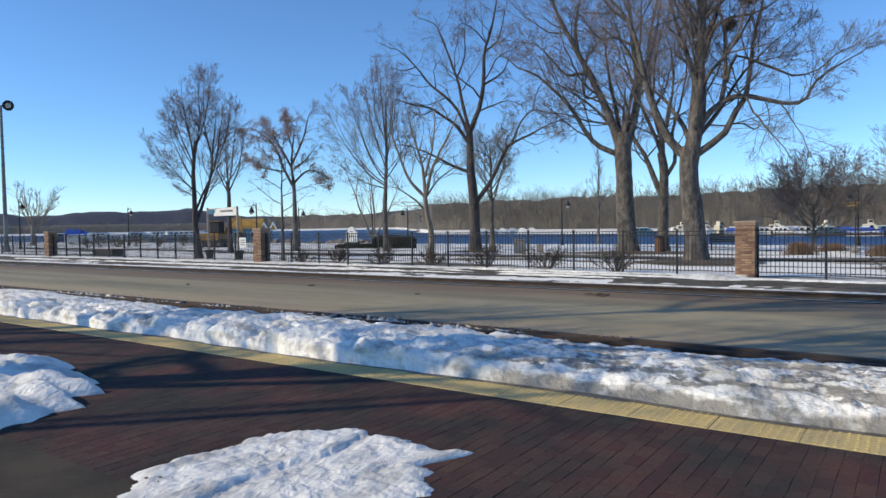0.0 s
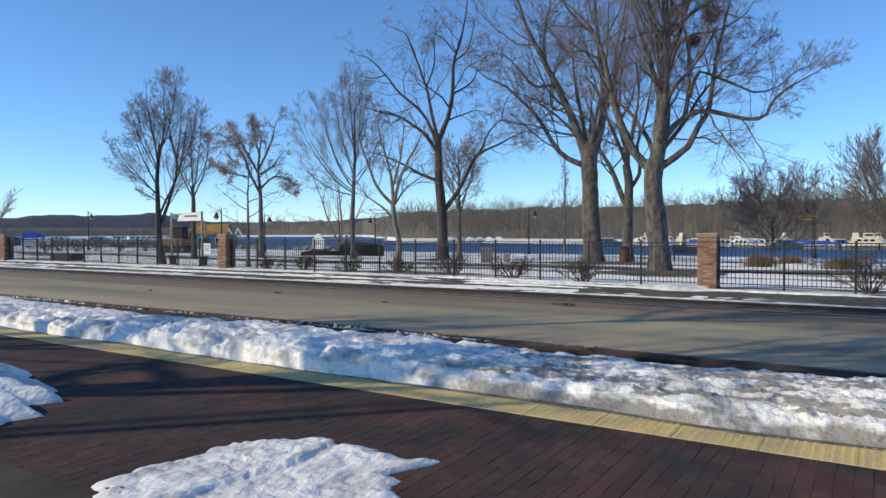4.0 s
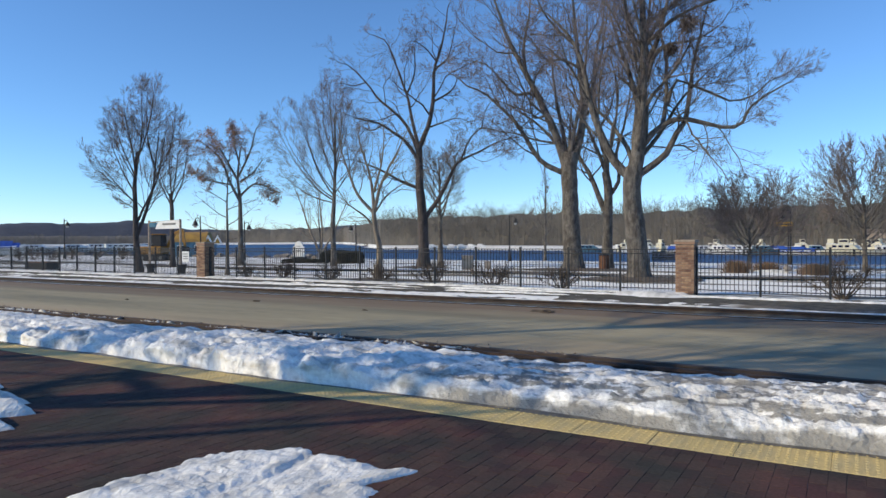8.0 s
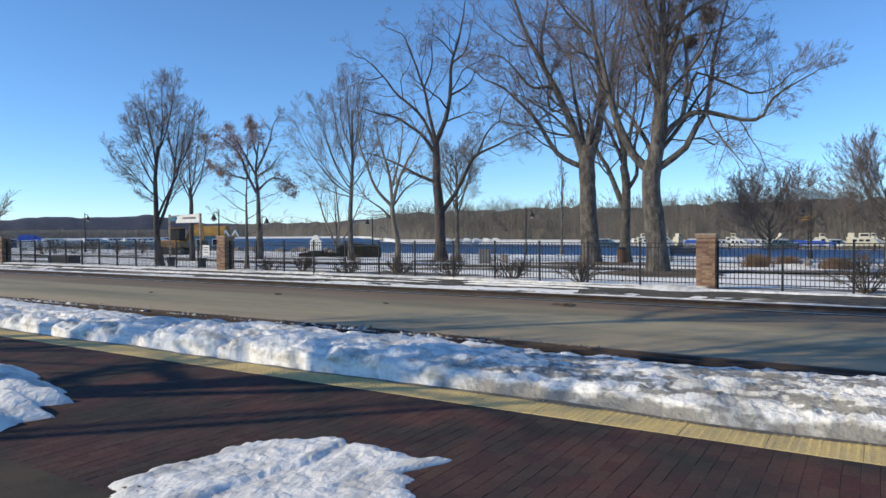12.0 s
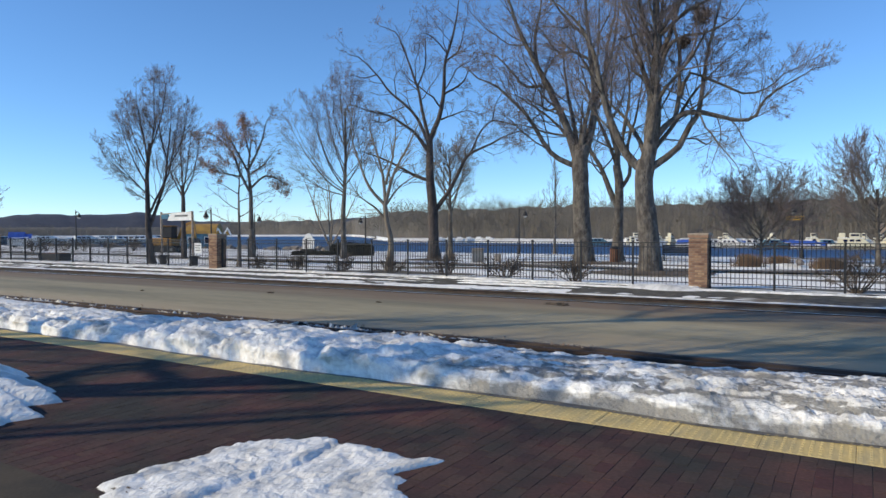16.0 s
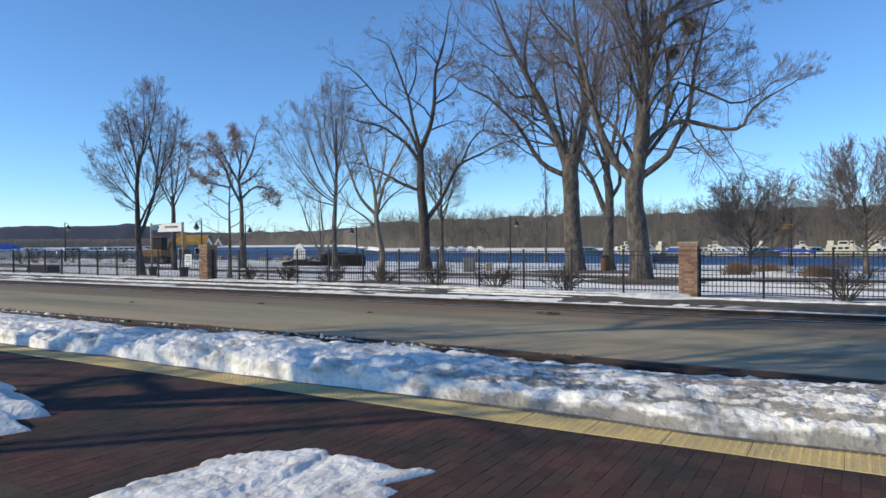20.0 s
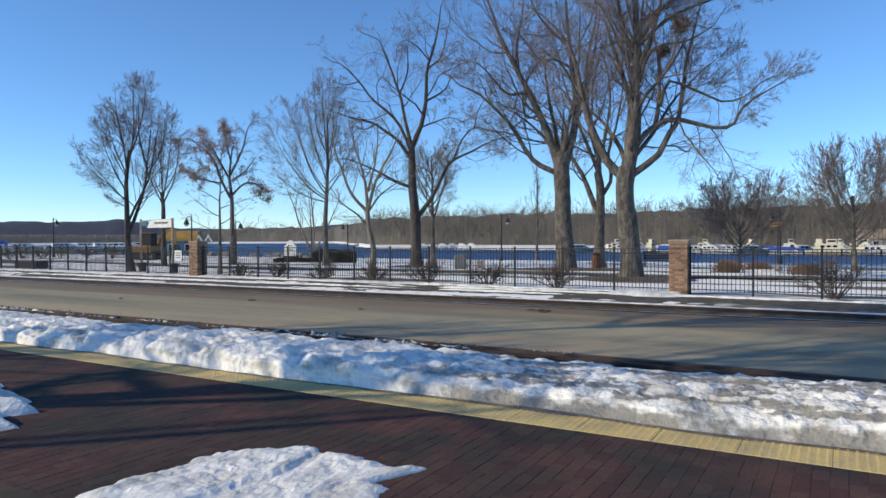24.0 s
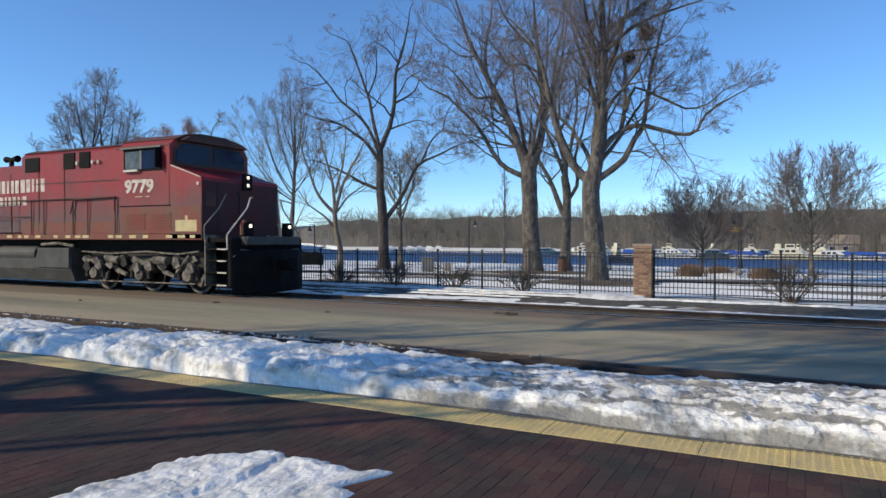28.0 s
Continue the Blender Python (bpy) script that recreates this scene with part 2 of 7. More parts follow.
M["twig"] = mat("twig_bark", (0.215, 0.172, 0.162), (0.14, 0.112, 0.106), scale=1.0, fine=8, bump=0)
M["twig_pale"] = mat("pale_twig_bark", (0.25, 0.20, 0.15), (0.16, 0.125, 0.095), scale=1.0, fine=8, bump=0)
M["leaf_brown"] = mat("withered_oak_leaf", (0.46, 0.245, 0.15), (0.33, 0.17, 0.11), scale=2, per="island", bump=0)
M["shrub"] = mat("shrub_twig", (0.135, 0.10, 0.072), (0.075, 0.057, 0.044), scale=3, bump=0)
M["grass_red"] = mat("dry_red_grass", (0.19, 0.122, 0.078), (0.13, 0.085, 0.058), scale=3, per="island", bump=0)
M["hedge"] = mat("evergreen_hedge", (0.018, 0.022, 0.014), (0.035, 0.032, 0.02), scale=3, per="island", bump=0)
M["water"] = mat("river_water", (0.018, 0.06, 0.16), (0.012, 0.045, 0.12), scale=0.05, fine=0.9, var=0.25, rough=0.42, bump=1.0, dist=0.5, stretch=(0.5, 1.5, 1), spec=0.35, world_space=True)
M["wood_far"] = mat("leafless_woods", (0.152, 0.137, 0.117), (0.102, 0.093, 0.081), scale=0.12, fine=1.6, var=0.35, bump=0, stretch=(1.2, 1.2, 0.5), world_space=True)
M["hill"] = mat("wooded_hill", (0.060, 0.066, 0.086), (0.045, 0.050, 0.068), scale=0.02, fine=0.12, var=0.3, bump=0, world_space=True)
M["white"] = mat("white_paint", (0.78, 0.78, 0.76), (0.66, 0.65, 0.62), scale=2, rough=0.5, bump=0.05)
M["cream"] = mat("cream_gelcoat", (0.74, 0.68, 0.50), (0.66, 0.60, 0.44), scale=1, rough=0.4, bump=0)
M["blue"] = mat("blue_tarpaulin", (0.03, 0.10, 0.42), (0.025, 0.07, 0.28), scale=1.5, rough=0.5, bump=0.3)
M["teal"] = mat("blue_grey_paint", (0.10, 0.22, 0.30), scale=1.5, rough=0.5, bump=0)
M["orange"] = mat("machine_yellow_paint", (0.36, 0.18, 0.035), (0.24, 0.12, 0.03), scale=2, rough=0.5)
M["ochre"] = mat("ochre_roof", (0.42, 0.24, 0.05), (0.30, 0.17, 0.05), scale=1.5, rough=0.7)
M["dark"] = mat("dark_metal", (0.02, 0.02, 0.022), scale=4, rough=0.6, bump=0.1)
M["grey"] = mat("grey_metal", (0.20, 0.20, 0.19), (0.13, 0.125, 0.115), scale=3, rough=0.6, bump=0.1)
M["stone"] = mat("field_stone", (0.30, 0.26, 0.22), (0.2, 0.17, 0.15), scale=3, rough=0.9)
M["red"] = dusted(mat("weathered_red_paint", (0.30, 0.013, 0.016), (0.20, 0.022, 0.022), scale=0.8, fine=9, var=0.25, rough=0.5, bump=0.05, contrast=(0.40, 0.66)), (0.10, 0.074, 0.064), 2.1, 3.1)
M["red_grime"] = mat("dust_covered_red_paint", (0.22, 0.062, 0.045), (0.17, 0.088, 0.066), scale=1.3, fine=14, var=0.2, rough=0.8, bump=0.05)
M["roof_grime"] = mat("sooted_roof_paint", (0.13, 0.045, 0.035), (0.06, 0.04, 0.035), scale=1.5, fine=10, rough=0.8)
M["truck"] = mat("dusty_cast_steel", (0.23, 0.205, 0.165), (0.07, 0.06, 0.05), scale=5, fine=18, rough=0.85, var=0.45, contrast=(0.38, 0.6))
M["black"] = mat("black_underframe", (0.006, 0.0055, 0.006), (0.011, 0.010, 0.009), scale=3, rough=0.75, spec=0.12)
M["letter"] = mat("off_white_lettering", (0.62, 0.56, 0.48), (0.42, 0.30, 0.25), scale=4, fine=14, rough=0.6, bump=0, contrast=(0.45, 0.7))
M["hazard"] = mat("pale_yellow_marking", (0.62, 0.50, 0.26), (0.5, 0.4, 0.2), scale=5, rough=0.6, bump=0)
M["glass"] = mat("dark_cab_glass", (0.006, 0.010, 0.045), scale=2, rough=0.06, spec=0.15, bump=0)
M["cab_pane"] = mat("dusty_grey_cab_glass", (0.12, 0.125, 0.115), (0.05, 0.055, 0.05), scale=3, rough=0.2, bump=0)
M["truck_dark"] = mat("oily_dark_casting", (0.035, 0.03, 0.026), (0.012, 0.011, 0.010), scale=6, fine=20, rough=0.8, var=0.4)
# red paint darkened to stand for shade on the nose front
M["nose_shade"] = mat("shade_darkened_nose_paint", (0.085, 0.012, 0.014), (0.05, 0.018, 0.018), scale=1.6, fine=14, rough=0.7, stretch=(1, 1, 0.4))
M["lamp_on"] = mat("lit_lamp_lens", (0.9, 0.85, 0.75), rough=0.3, bump=0, emit=(1.0, 0.86, 0.68, 1.3))
M["lamp_glass"] = mat("lamp_glass", (0.5, 0.5, 0.46), rough=0.2, bump=0)
M["sign_blue"] = mat("blue_sign_face", (0.05, 0.16, 0.25), rough=0.5, bump=0)
M["sign_yellow"] = mat("yellow_banner", (0.60, 0.36, 0.06), rough=0.6, bump=0)
M["rust"] = mat("rusty_sheet", (0.22, 0.10, 0.055), (0.14, 0.07, 0.045), scale=4)
M["brick_piece"] = mat("pillar_brick_single", (0.42, 0.265, 0.165), (0.26, 0.15, 0.10), scale=3, fine=50, var=0.3, per="object", spread=0.45)
M["tank"] = mat("grimy_tank_steel", (0.085, 0.083, 0.075), (0.05, 0.048, 0.044), scale=2, rough=0.7, bump=0.1)
M["rubble"] = mat("stone_and_rust_chips", (0.26, 0.16, 0.11), (0.34, 0.31, 0.26), scale=6, fine=20, per="island", spread=0.5, bump=0)
M["slush"] = mat("dark_meltwater_slush", (0.085, 0.078, 0.07), (0.16, 0.145, 0.12), scale=6, fine=30, rough=0.4, var=0.4, bump=0.6)

# ---- mesh helpers ----
def mesh_ob(name, verts, faces, material, parent=None, label="", smooth=False):
    """One mesh object from numpy arrays: faces is (n, 3) or (n, 4), or a list of tuples."""
    me = bpy.data.meshes.new(name)
    verts = np.asarray(verts, dtype=np.float32).reshape(-1, 3)
    if isinstance(faces, np.ndarray):
        n, k = faces.shape
        me.vertices.add(len(verts))
        me.vertices.foreach_set("co", verts.ravel())
        me.loops.add(n * k)
        me.loops.foreach_set("vertex_index", faces.astype(np.int32).ravel())
        me.polygons.add(n)
        me.polygons.foreach_set("loop_start", np.arange(0, n * k, k, dtype=np.int32))
        me.update(calc_edges=True)
    else:
        me.from_pydata([tuple(map(float, v)) for v in verts], [], faces)
        me.update()
    me.polygons.foreach_set("use_smooth", np.full(len(me.polygons), smooth, dtype=bool))
    me.materials.append(material)
    ob = new(name, me)
    if parent:
        ob.parent = parent
    if label:
        tagged(ob, label)
    return ob


def part(name, bm, material, parent=None, label="", smooth=False):
    me = bpy.data.meshes.new(name)
    bm.normal_update()
    bm.to_mesh(me)
    bm.free()
    me.polygons.foreach_set("use_smooth", np.full(len(me.polygons), smooth, dtype=bool))
    me.materials.append(material)
    ob = new(name, me)
    if parent:
        ob.parent = parent
    if label:
        tagged(ob, label)
    return ob


def empty(name, m, label, category, group="", kind=""):
    ob = new(name)
    ob.matrix_world = m
    ob.empty_display_size = 0.2
    return tagged(ob, label, category, group, kind)


def add_box(bm, x0, y0, z0, x1, y1, z1, bevel=0.0, m=None):
    r = bmesh.ops.create_cube(bm, size=1)
    vs = r["verts"]
    bmesh.ops.scale(bm, vec=(x1 - x0, y1 - y0, z1 - z0), verts=vs)
    bmesh.ops.translate(bm, vec=((x0 + x1) / 2, (y0 + y1) / 2, (z0 + z1) / 2), verts=vs)
    if bevel:
        es = list({e for v in vs for e in v.link_edges})
        r = bmesh.ops.bevel(bm, geom=es, offset=bevel, segments=1, affect="EDGES", profile=0.5)
        vs = list({v for f in r["faces"] for v in f.verts} | {v for v in vs if v.is_valid})
    if m is not None:
        bmesh.ops.transform(bm, matrix=m, verts=vs)
    return bm


def box(x0, y0, z0, x1, y1, z1, bevel=0.0, m=None):
    return add_box(bmesh.new(), x0, y0, z0, x1, y1, z1, bevel, m)


def add_cyl(bm, a, b, r, r2=None, seg=10):
    a, b = Vector(a), Vector(b)
    d = b - a
    q = d.to_track_quat("Z", "Y").to_matrix().to_4x4()
    bmesh.ops.create_cone(bm, cap_ends=True, segments=seg, radius1=r, radius2=r if r2 is None else r2, depth=d.length,
                          matrix=Matrix.Translation((a + b) / 2) @ q)
    return bm


def cyl(a, b, r, r2=None, seg=10):
    return add_cyl(bmesh.new(), a, b, r, r2, seg)


def add_pipe(bm, pts, r, seg=6):
    for a, b in zip(pts, pts[1:]):
        add_cyl(bm, a, b, r, seg=seg)
    return bm


def prism(pts, axis, a, b, bm=None):
    """A polygon drawn in the plane across the axis ('x': y, z; 'y': x, z; 'z': x, y), drawn out from a to b."""
    bm = bm or bmesh.new()
    def at(p, c):
        return {"x": (c, p[0], p[1]), "y": (p[0], c, p[1]), "z": (p[0], p[1], c)}[axis]
    va = [bm.verts.new(at(p, a)) for p in pts]
    vb = [bm.verts.new(at(p, b)) for p in pts]
    n = len(pts)
    bm.faces.new(va)
    bm.faces.new(vb[::-1])
    for i in range(n):
        bm.faces.new((va[i], vb[i], vb[(i + 1) % n], va[(i + 1) % n]))
    bmesh.ops.recalc_face_normals(bm, faces=bm.faces)
    return bm


def grid_faces(nx, ny):
    i = np.arange((nx - 1) * (ny - 1))
    a = (i // (ny - 1)) * ny + i % (ny - 1)
    return np.stack([a, a + ny, a + ny + 1, a + 1], 1)


def lattice(seed, size=64):
    return np.random.RandomState(seed).rand(size, size)


def smooth_noise(x, y, seed=0):
    """Value noise from 0 to 1 on arrays."""
    g = lattice(seed)
    xi, yi = np.floor(x).astype(int), np.floor(y).astype(int)
    fx, fy = x - xi, y - yi
    fx, fy = fx * fx * (3 - 2 * fx), fy * fy * (3 - 2 * fy)
    def at(i, j):
        return g[i % 64, j % 64]
    return (at(xi, yi) * (1 - fx) + at(xi + 1, yi) * fx) * (1 - fy) + (at(xi, yi + 1) * (1 - fx) + at(xi + 1, yi + 1) * fx) * fy


def fractal(x, y, octaves=4, seed=0):
    t, a, s = 0, 0.5, 0
    for o in range(octaves):
        t = t + a * smooth_noise(x * 2 ** o, y * 2 ** o, seed + o)
        s += a
        a *= 0.55
    return t / s


def cells(x, y, seed=0):
    """Rounded mounds with creases between them, from 0 to 1."""
    gx, gy = lattice(seed), lattice(seed + 100)
    xi, yi = np.floor(x).astype(int), np.floor(y).astype(int)
    best = np.full(np.shape(x), 9.0)
    for i in (-1, 0, 1):
        for j in (-1, 0, 1):
            a, b = (xi + i) % 64, (yi + j) % 64
            best = np.minimum(best, (xi + i + gx[a, b] - x) ** 2 + (yi + j + gy[a, b] - y) ** 2)
    return np.clip(1 - best, 0, 1)


def ground_z(x, y):
    """Height of the park and the river bed."""
    x, y = np.asarray(x, float), np.asarray(y, float)
    z = np.interp(y, [-400, 16.5, 17.2, 19, 21, 62, 65, 70, 90, 400], [-0.25, -0.25, -0.06, -0.05, -0.05, -0.70, -0.85, -2.6, -4, -4])
    r = np.hypot(x, y)
    # the far bank: an island ahead and to the right, the mainland shore farther off to the left
    ang = np.degrees(np.arctan2(-x, y))
    far = np.clip((r - shore_r(ang)) / 10.0, 0, 1)
    return np.maximum(z, -4 + far * 2.5) + np.clip((r - shore_r(ang) - 30) / 400, 0, 1) * 1.0


def shore_r(ang):
    return np.interp(ang, [-180, -60, 0, 24, 36, 39, 48, 180], [165, 165, 160, 196, 230, 480, 520, 520])

# ---- ground, water and distance ----
def build_ground():
    xs = np.concatenate([np.linspace(-4000, -700, 12), np.linspace(-650, -90, 60), np.linspace(-85, 60, 140), np.linspace(65, 650, 50), np.linspace(700, 4000, 10)])
    ys = np.concatenate([np.linspace(-4000, -60, 10), np.linspace(-50, 16, 8), np.linspace(16.5, 80, 120), np.linspace(82, 650, 60), np.linspace(700, 4500, 12)])
    X, Y = np.meshgrid(xs, ys, indexing="ij")
    Z = ground_z(X, Y)
    near = (Y > 17.3) & (Y < 62)
    Z = Z + near * (fractal(X * 0.35, Y * 0.35, 4, 3) - 0.5) * 0.10
    ob = mesh_ob("ground", np.stack([X, Y, Z], -1).reshape(-1, 3), grid_faces(len(xs), len(ys)), M["park"], smooth=True)
    tagged(ob, "riverside park lawn with patchy melting snow", "ground", kind="structure")
    w = mesh_ob("water", [(-3900, 60, -2.2), (3900, 60, -2.2), (3900, 4400, -2.2), (-3900, 4400, -2.2)], [(0, 1, 2, 3)], M["water"])
    tagged(w, "open blue river with small wind ripples", "river", kind="structure")


build_ground()


def build_hills():
    """Long wooded bluffs beyond the river."""
    for name, r, a0, a1, base, amp, seed, lab in (("backdrop_hills", 1900, 36, 75, 54, 17, 11, "distant blue-grey wooded bluffs beyond the river"),
                                                 ("backdrop_low_ridge", 1300, -70, 42, 21, 7, 12, "low distant wooded ridge beyond the island")):
        n = 160
        ang = np.radians(np.linspace(a0, a1, n))
        h = base + amp * (fractal(np.linspace(0, 9, n), np.zeros(n) + 0.5, 4, seed) * 2 - 1)
        h = h * np.interp(np.degrees(ang), [-70, 36, 42, 48, 51, 55, 60, 75], [1, 1, 0.55, 0.55, 0.65, 1.03, 0.92, 0.95])
        rows = []
        for k, f in enumerate((0.0, 0.45, 0.8, 1.0, 0.9)):
            rr = r + k * 60
            rows.append(np.stack([-np.sin(ang) * rr, np.cos(ang) * rr, h * f - 3], -1))
        ob = mesh_ob(name, np.stack(rows, 1).reshape(-1, 3), grid_faces(n, 5), M["hill"], smooth=True)
        tagged(ob, lab, "hills", kind="structure")


build_hills()


# ---- platform, tracks and paving ----
def slab(name, x0, x1, y0, y1, z0, z1, material, label, category):
    return tagged(part(name, box(x0, y0, z0, x1, y1, z1), material), label, category, kind="structure")


STRIP0, STRIP1 = 5.42, 6.03
TRACK_Y = 15.37
slab("platform", -70, 30, -6, STRIP1, -0.6, -0.0028, M["joint"], "dark red clay paver platform with sandy joints", "platform")
slab("pavement_walk", -70, -3.2, -6, 2.46, -0.02, 0.003, M["concrete"], "worn brown concrete walk beside the pavers", "walk")
slab("pavement_rear", -3.2, 30, -6, -0.45, -0.02, 0.003, M["concrete"], "worn brown concrete walk behind the pavers", "walk")
slab("road", -90, 40, 8.94, 14.42, -0.3, 0.0, M["asphalt"], "wide worn brown-grey asphalt strip between the tracks", "paving")
slab("track_bed_near", -90, 40, STRIP1, 8.84, -0.6, -0.045, M["ballast"], "dark ballast bed of the platform track", "track bed")


def build_trackbed():
    xs, ys = np.linspace(-90, 40, 700), np.linspace(14.42, 19.75, 34)
    X, Y = np.meshgrid(xs, ys, indexing="ij")
    base = np.interp(ys, [14.42, 16.4, 17.0, 18.6, 19.75], [-0.10, -0.10, -0.09, -0.03, -0.02])
    Z = base[None, :] + (fractal(X * 3, Y * 3, 3, 21) - 0.5) * np.where(Y > 16.5, 0.035, 0.07)
    ob = mesh_ob("track_bed_far", np.stack([X, Y, Z], -1).reshape(-1, 3), grid_faces(len(xs), len(ys)), M["ballast_grey"])
    tagged(ob, "dusty grey stone ballast along the far track", "track bed", kind="structure")


build_trackbed()


def build_track(name, yc, label, ties=True, worn=True):
    t = empty(name, pose(0, yc, 0), label, "railway track", kind="structure")
    prof = [(-0.07, -0.17), (0.07, -0.17), (0.07, -0.155), (0.012, -0.13), (0.012, -0.05), (0.036, -0.035), (0.036, -0.004), (0.028, 0.0),
            (-0.028, 0.0), (-0.036, -0.004), (-0.036, -0.035), (-0.012, -0.05), (-0.012, -0.13), (-0.07, -0.155)]
    for s in (-0.7535, 0.7535):
        part("rail", prism([(s + a, b) for a, b in prof], "x", -460, 60), M["rail"], t)
        part("rail_head", box(-460, s - 0.026, 0.0, 60, s + 0.026, 0.004), M["rail_top" if worn else "rail"], t, "polished steel running surface" if worn else "rusty running surface")
    if ties:
        tie = part("tie", box(-0.11, -1.28, -0.30, 0.11, 1.28, -0.115), M["timber"], t)
        tie.location = (-60, 0, 0)
        for i in range(1, 150):
            o = new("tie", tie.data)
            o.parent = t
            o.location = (-60 + i * 0.5, 0, random.uniform(-0.012, 0.012))
            o.rotation_euler = (0, 0, random.uniform(-0.02, 0.02))
    return t


build_track("track_far", TRACK_Y, "main line track with worn rails in dark ballast")
build_track("track_near", 7.85, "platform track with rusty rails buried under ploughed snow", ties=False, worn=False)
slab("crossing_timber", -90, 40, 8.842, 8.938, -0.2, 0.006, M["timber"], "rust-brown timber edging along the asphalt", "edging")


# ---- snow ----
def build_bank():
    """The ploughed snow bank along the platform edge, lumpy to the left and cut in layers to the right."""
    xs = np.concatenate([np.linspace(-60, -14, 380), np.linspace(-13.95, 6, 640), np.linspace(6.2, 30, 80)])
    v = np.linspace(0, 1, 72)
    X, V = np.meshgrid(xs, v, indexing="ij")
    y0 = 5.86 + 0.10 * (fractal(xs * 0.9, xs * 0 + 2.2, 4, 31) - 0.5) * 2
    y1 = 7.75 + 0.12 * (fractal(xs * 0.5, xs * 0 + 7.2, 3, 32) - 0.5) * 2
    Y = y0[:, None] + V * (y1 - y0)[:, None]
    prof = np.interp(v, [0, 0.015, 0.05, 0.11, 0.22, 0.42, 0.72, 0.93, 1], [0, 0.22, 0.56, 0.84, 0.98, 1.0, 0.93, 0.62, 0])
    lump = np.clip(np.interp(xs, [-60, -4.4, -2.9, 30], [1, 1, 0.30, 0.30]), 0, 1)[:, None]
    big = fractal(X * 0.55, Y * 0.9, 2, 33)
    blocks = cells(X * 0.95 + 0.6 * fractal(X, Y, 2, 37), Y * 1.1 + 0.5 * fractal(X, Y, 2, 38), 36)
    chunks = cells(X * 2.6 + 0.5 * fractal(X * 2, Y * 2, 2, 57), Y * 3.0, 58)
    crumbs = cells(X * 8, Y * 8, 39)
    fine = fractal(X * 5, Y * 6, 4, 35)
    H = 0.205 + 0.10 * (big - 0.45) * 2 * lump + 0.04 * np.sin(xs * 0.7)[:, None] * lump
    rough = (fine - 0.5) * (0.05 + 0.06 * lump) + (chunks - 0.5) * (0.02 + 0.12 * lump) + (crumbs - 0.4) * (0.02 + 0.05 * lump)
    rough = rough + (1 - lump) * (fractal(X * 0.5, Y * 9, 3, 45) - 0.5) * 0.10 + (fractal(X * 10, Y * 10, 3, 46) - 0.5) * 0.11 + (fractal(X * 15, Y * 17, 2, 49) - 0.5) * 0.05
    Z = prof[None, :] * (H + 0.23 * (blocks - 0.42) * lump) + np.minimum(prof[None, :] * 3, 1) * rough * np.interp(v, [0, 0.35, 0.6, 1], [1, 1, 0.6, 0.6])[None, :]
    # layered terraces where the plough cut the bank
    step = 0.055
    lay = (1 - lump) * 0.6
    Z = Z * (1 - lay) + lay * (np.floor(Z / step) + np.clip((Z / step - np.floor(Z / step)) * 2.2 - 0.6, 0, 1)) * step
    Z = np.maximum(Z, -0.02) - 0.015 * (V == 0) - 0.015 * (V == 1)
    Y = Y - (1 - V) * prof[None, :] * (0.36 * (blocks - 0.5) + 0.22 * (chunks - 0.5)) * lump
    Z = Z * np.interp(xs, [-60, -8, -4, -1.5, 1], [0.54, 0.62, 0.76, 0.88, 1.0])[:, None]
    # a thin wet line of grit along its foot
    Y[:, 0] -= 0.03 + 0.09 * fractal(xs * 1.3, xs * 0, 3, 48)
    Z[:, 0] = 0.004
    Z[:, 1] = 0.007
    ob = mesh_ob("snow_bank", np.stack([X, Y, Z], -1).reshape(-1, 3), grid_faces(len(xs), len(v)), M["snow_dirty"], smooth=True)
    ob.data.materials.append(M["slush"])
    row = np.tile(np.arange(len(v) - 1), len(xs) - 1)
    ob.data.polygons.foreach_set("material_index", (row == 0).astype(np.int32))
    tagged(ob, "lumpy grey-streaked ploughed snow bank along the platform edge", "snow bank", kind="stuff")


build_bank()


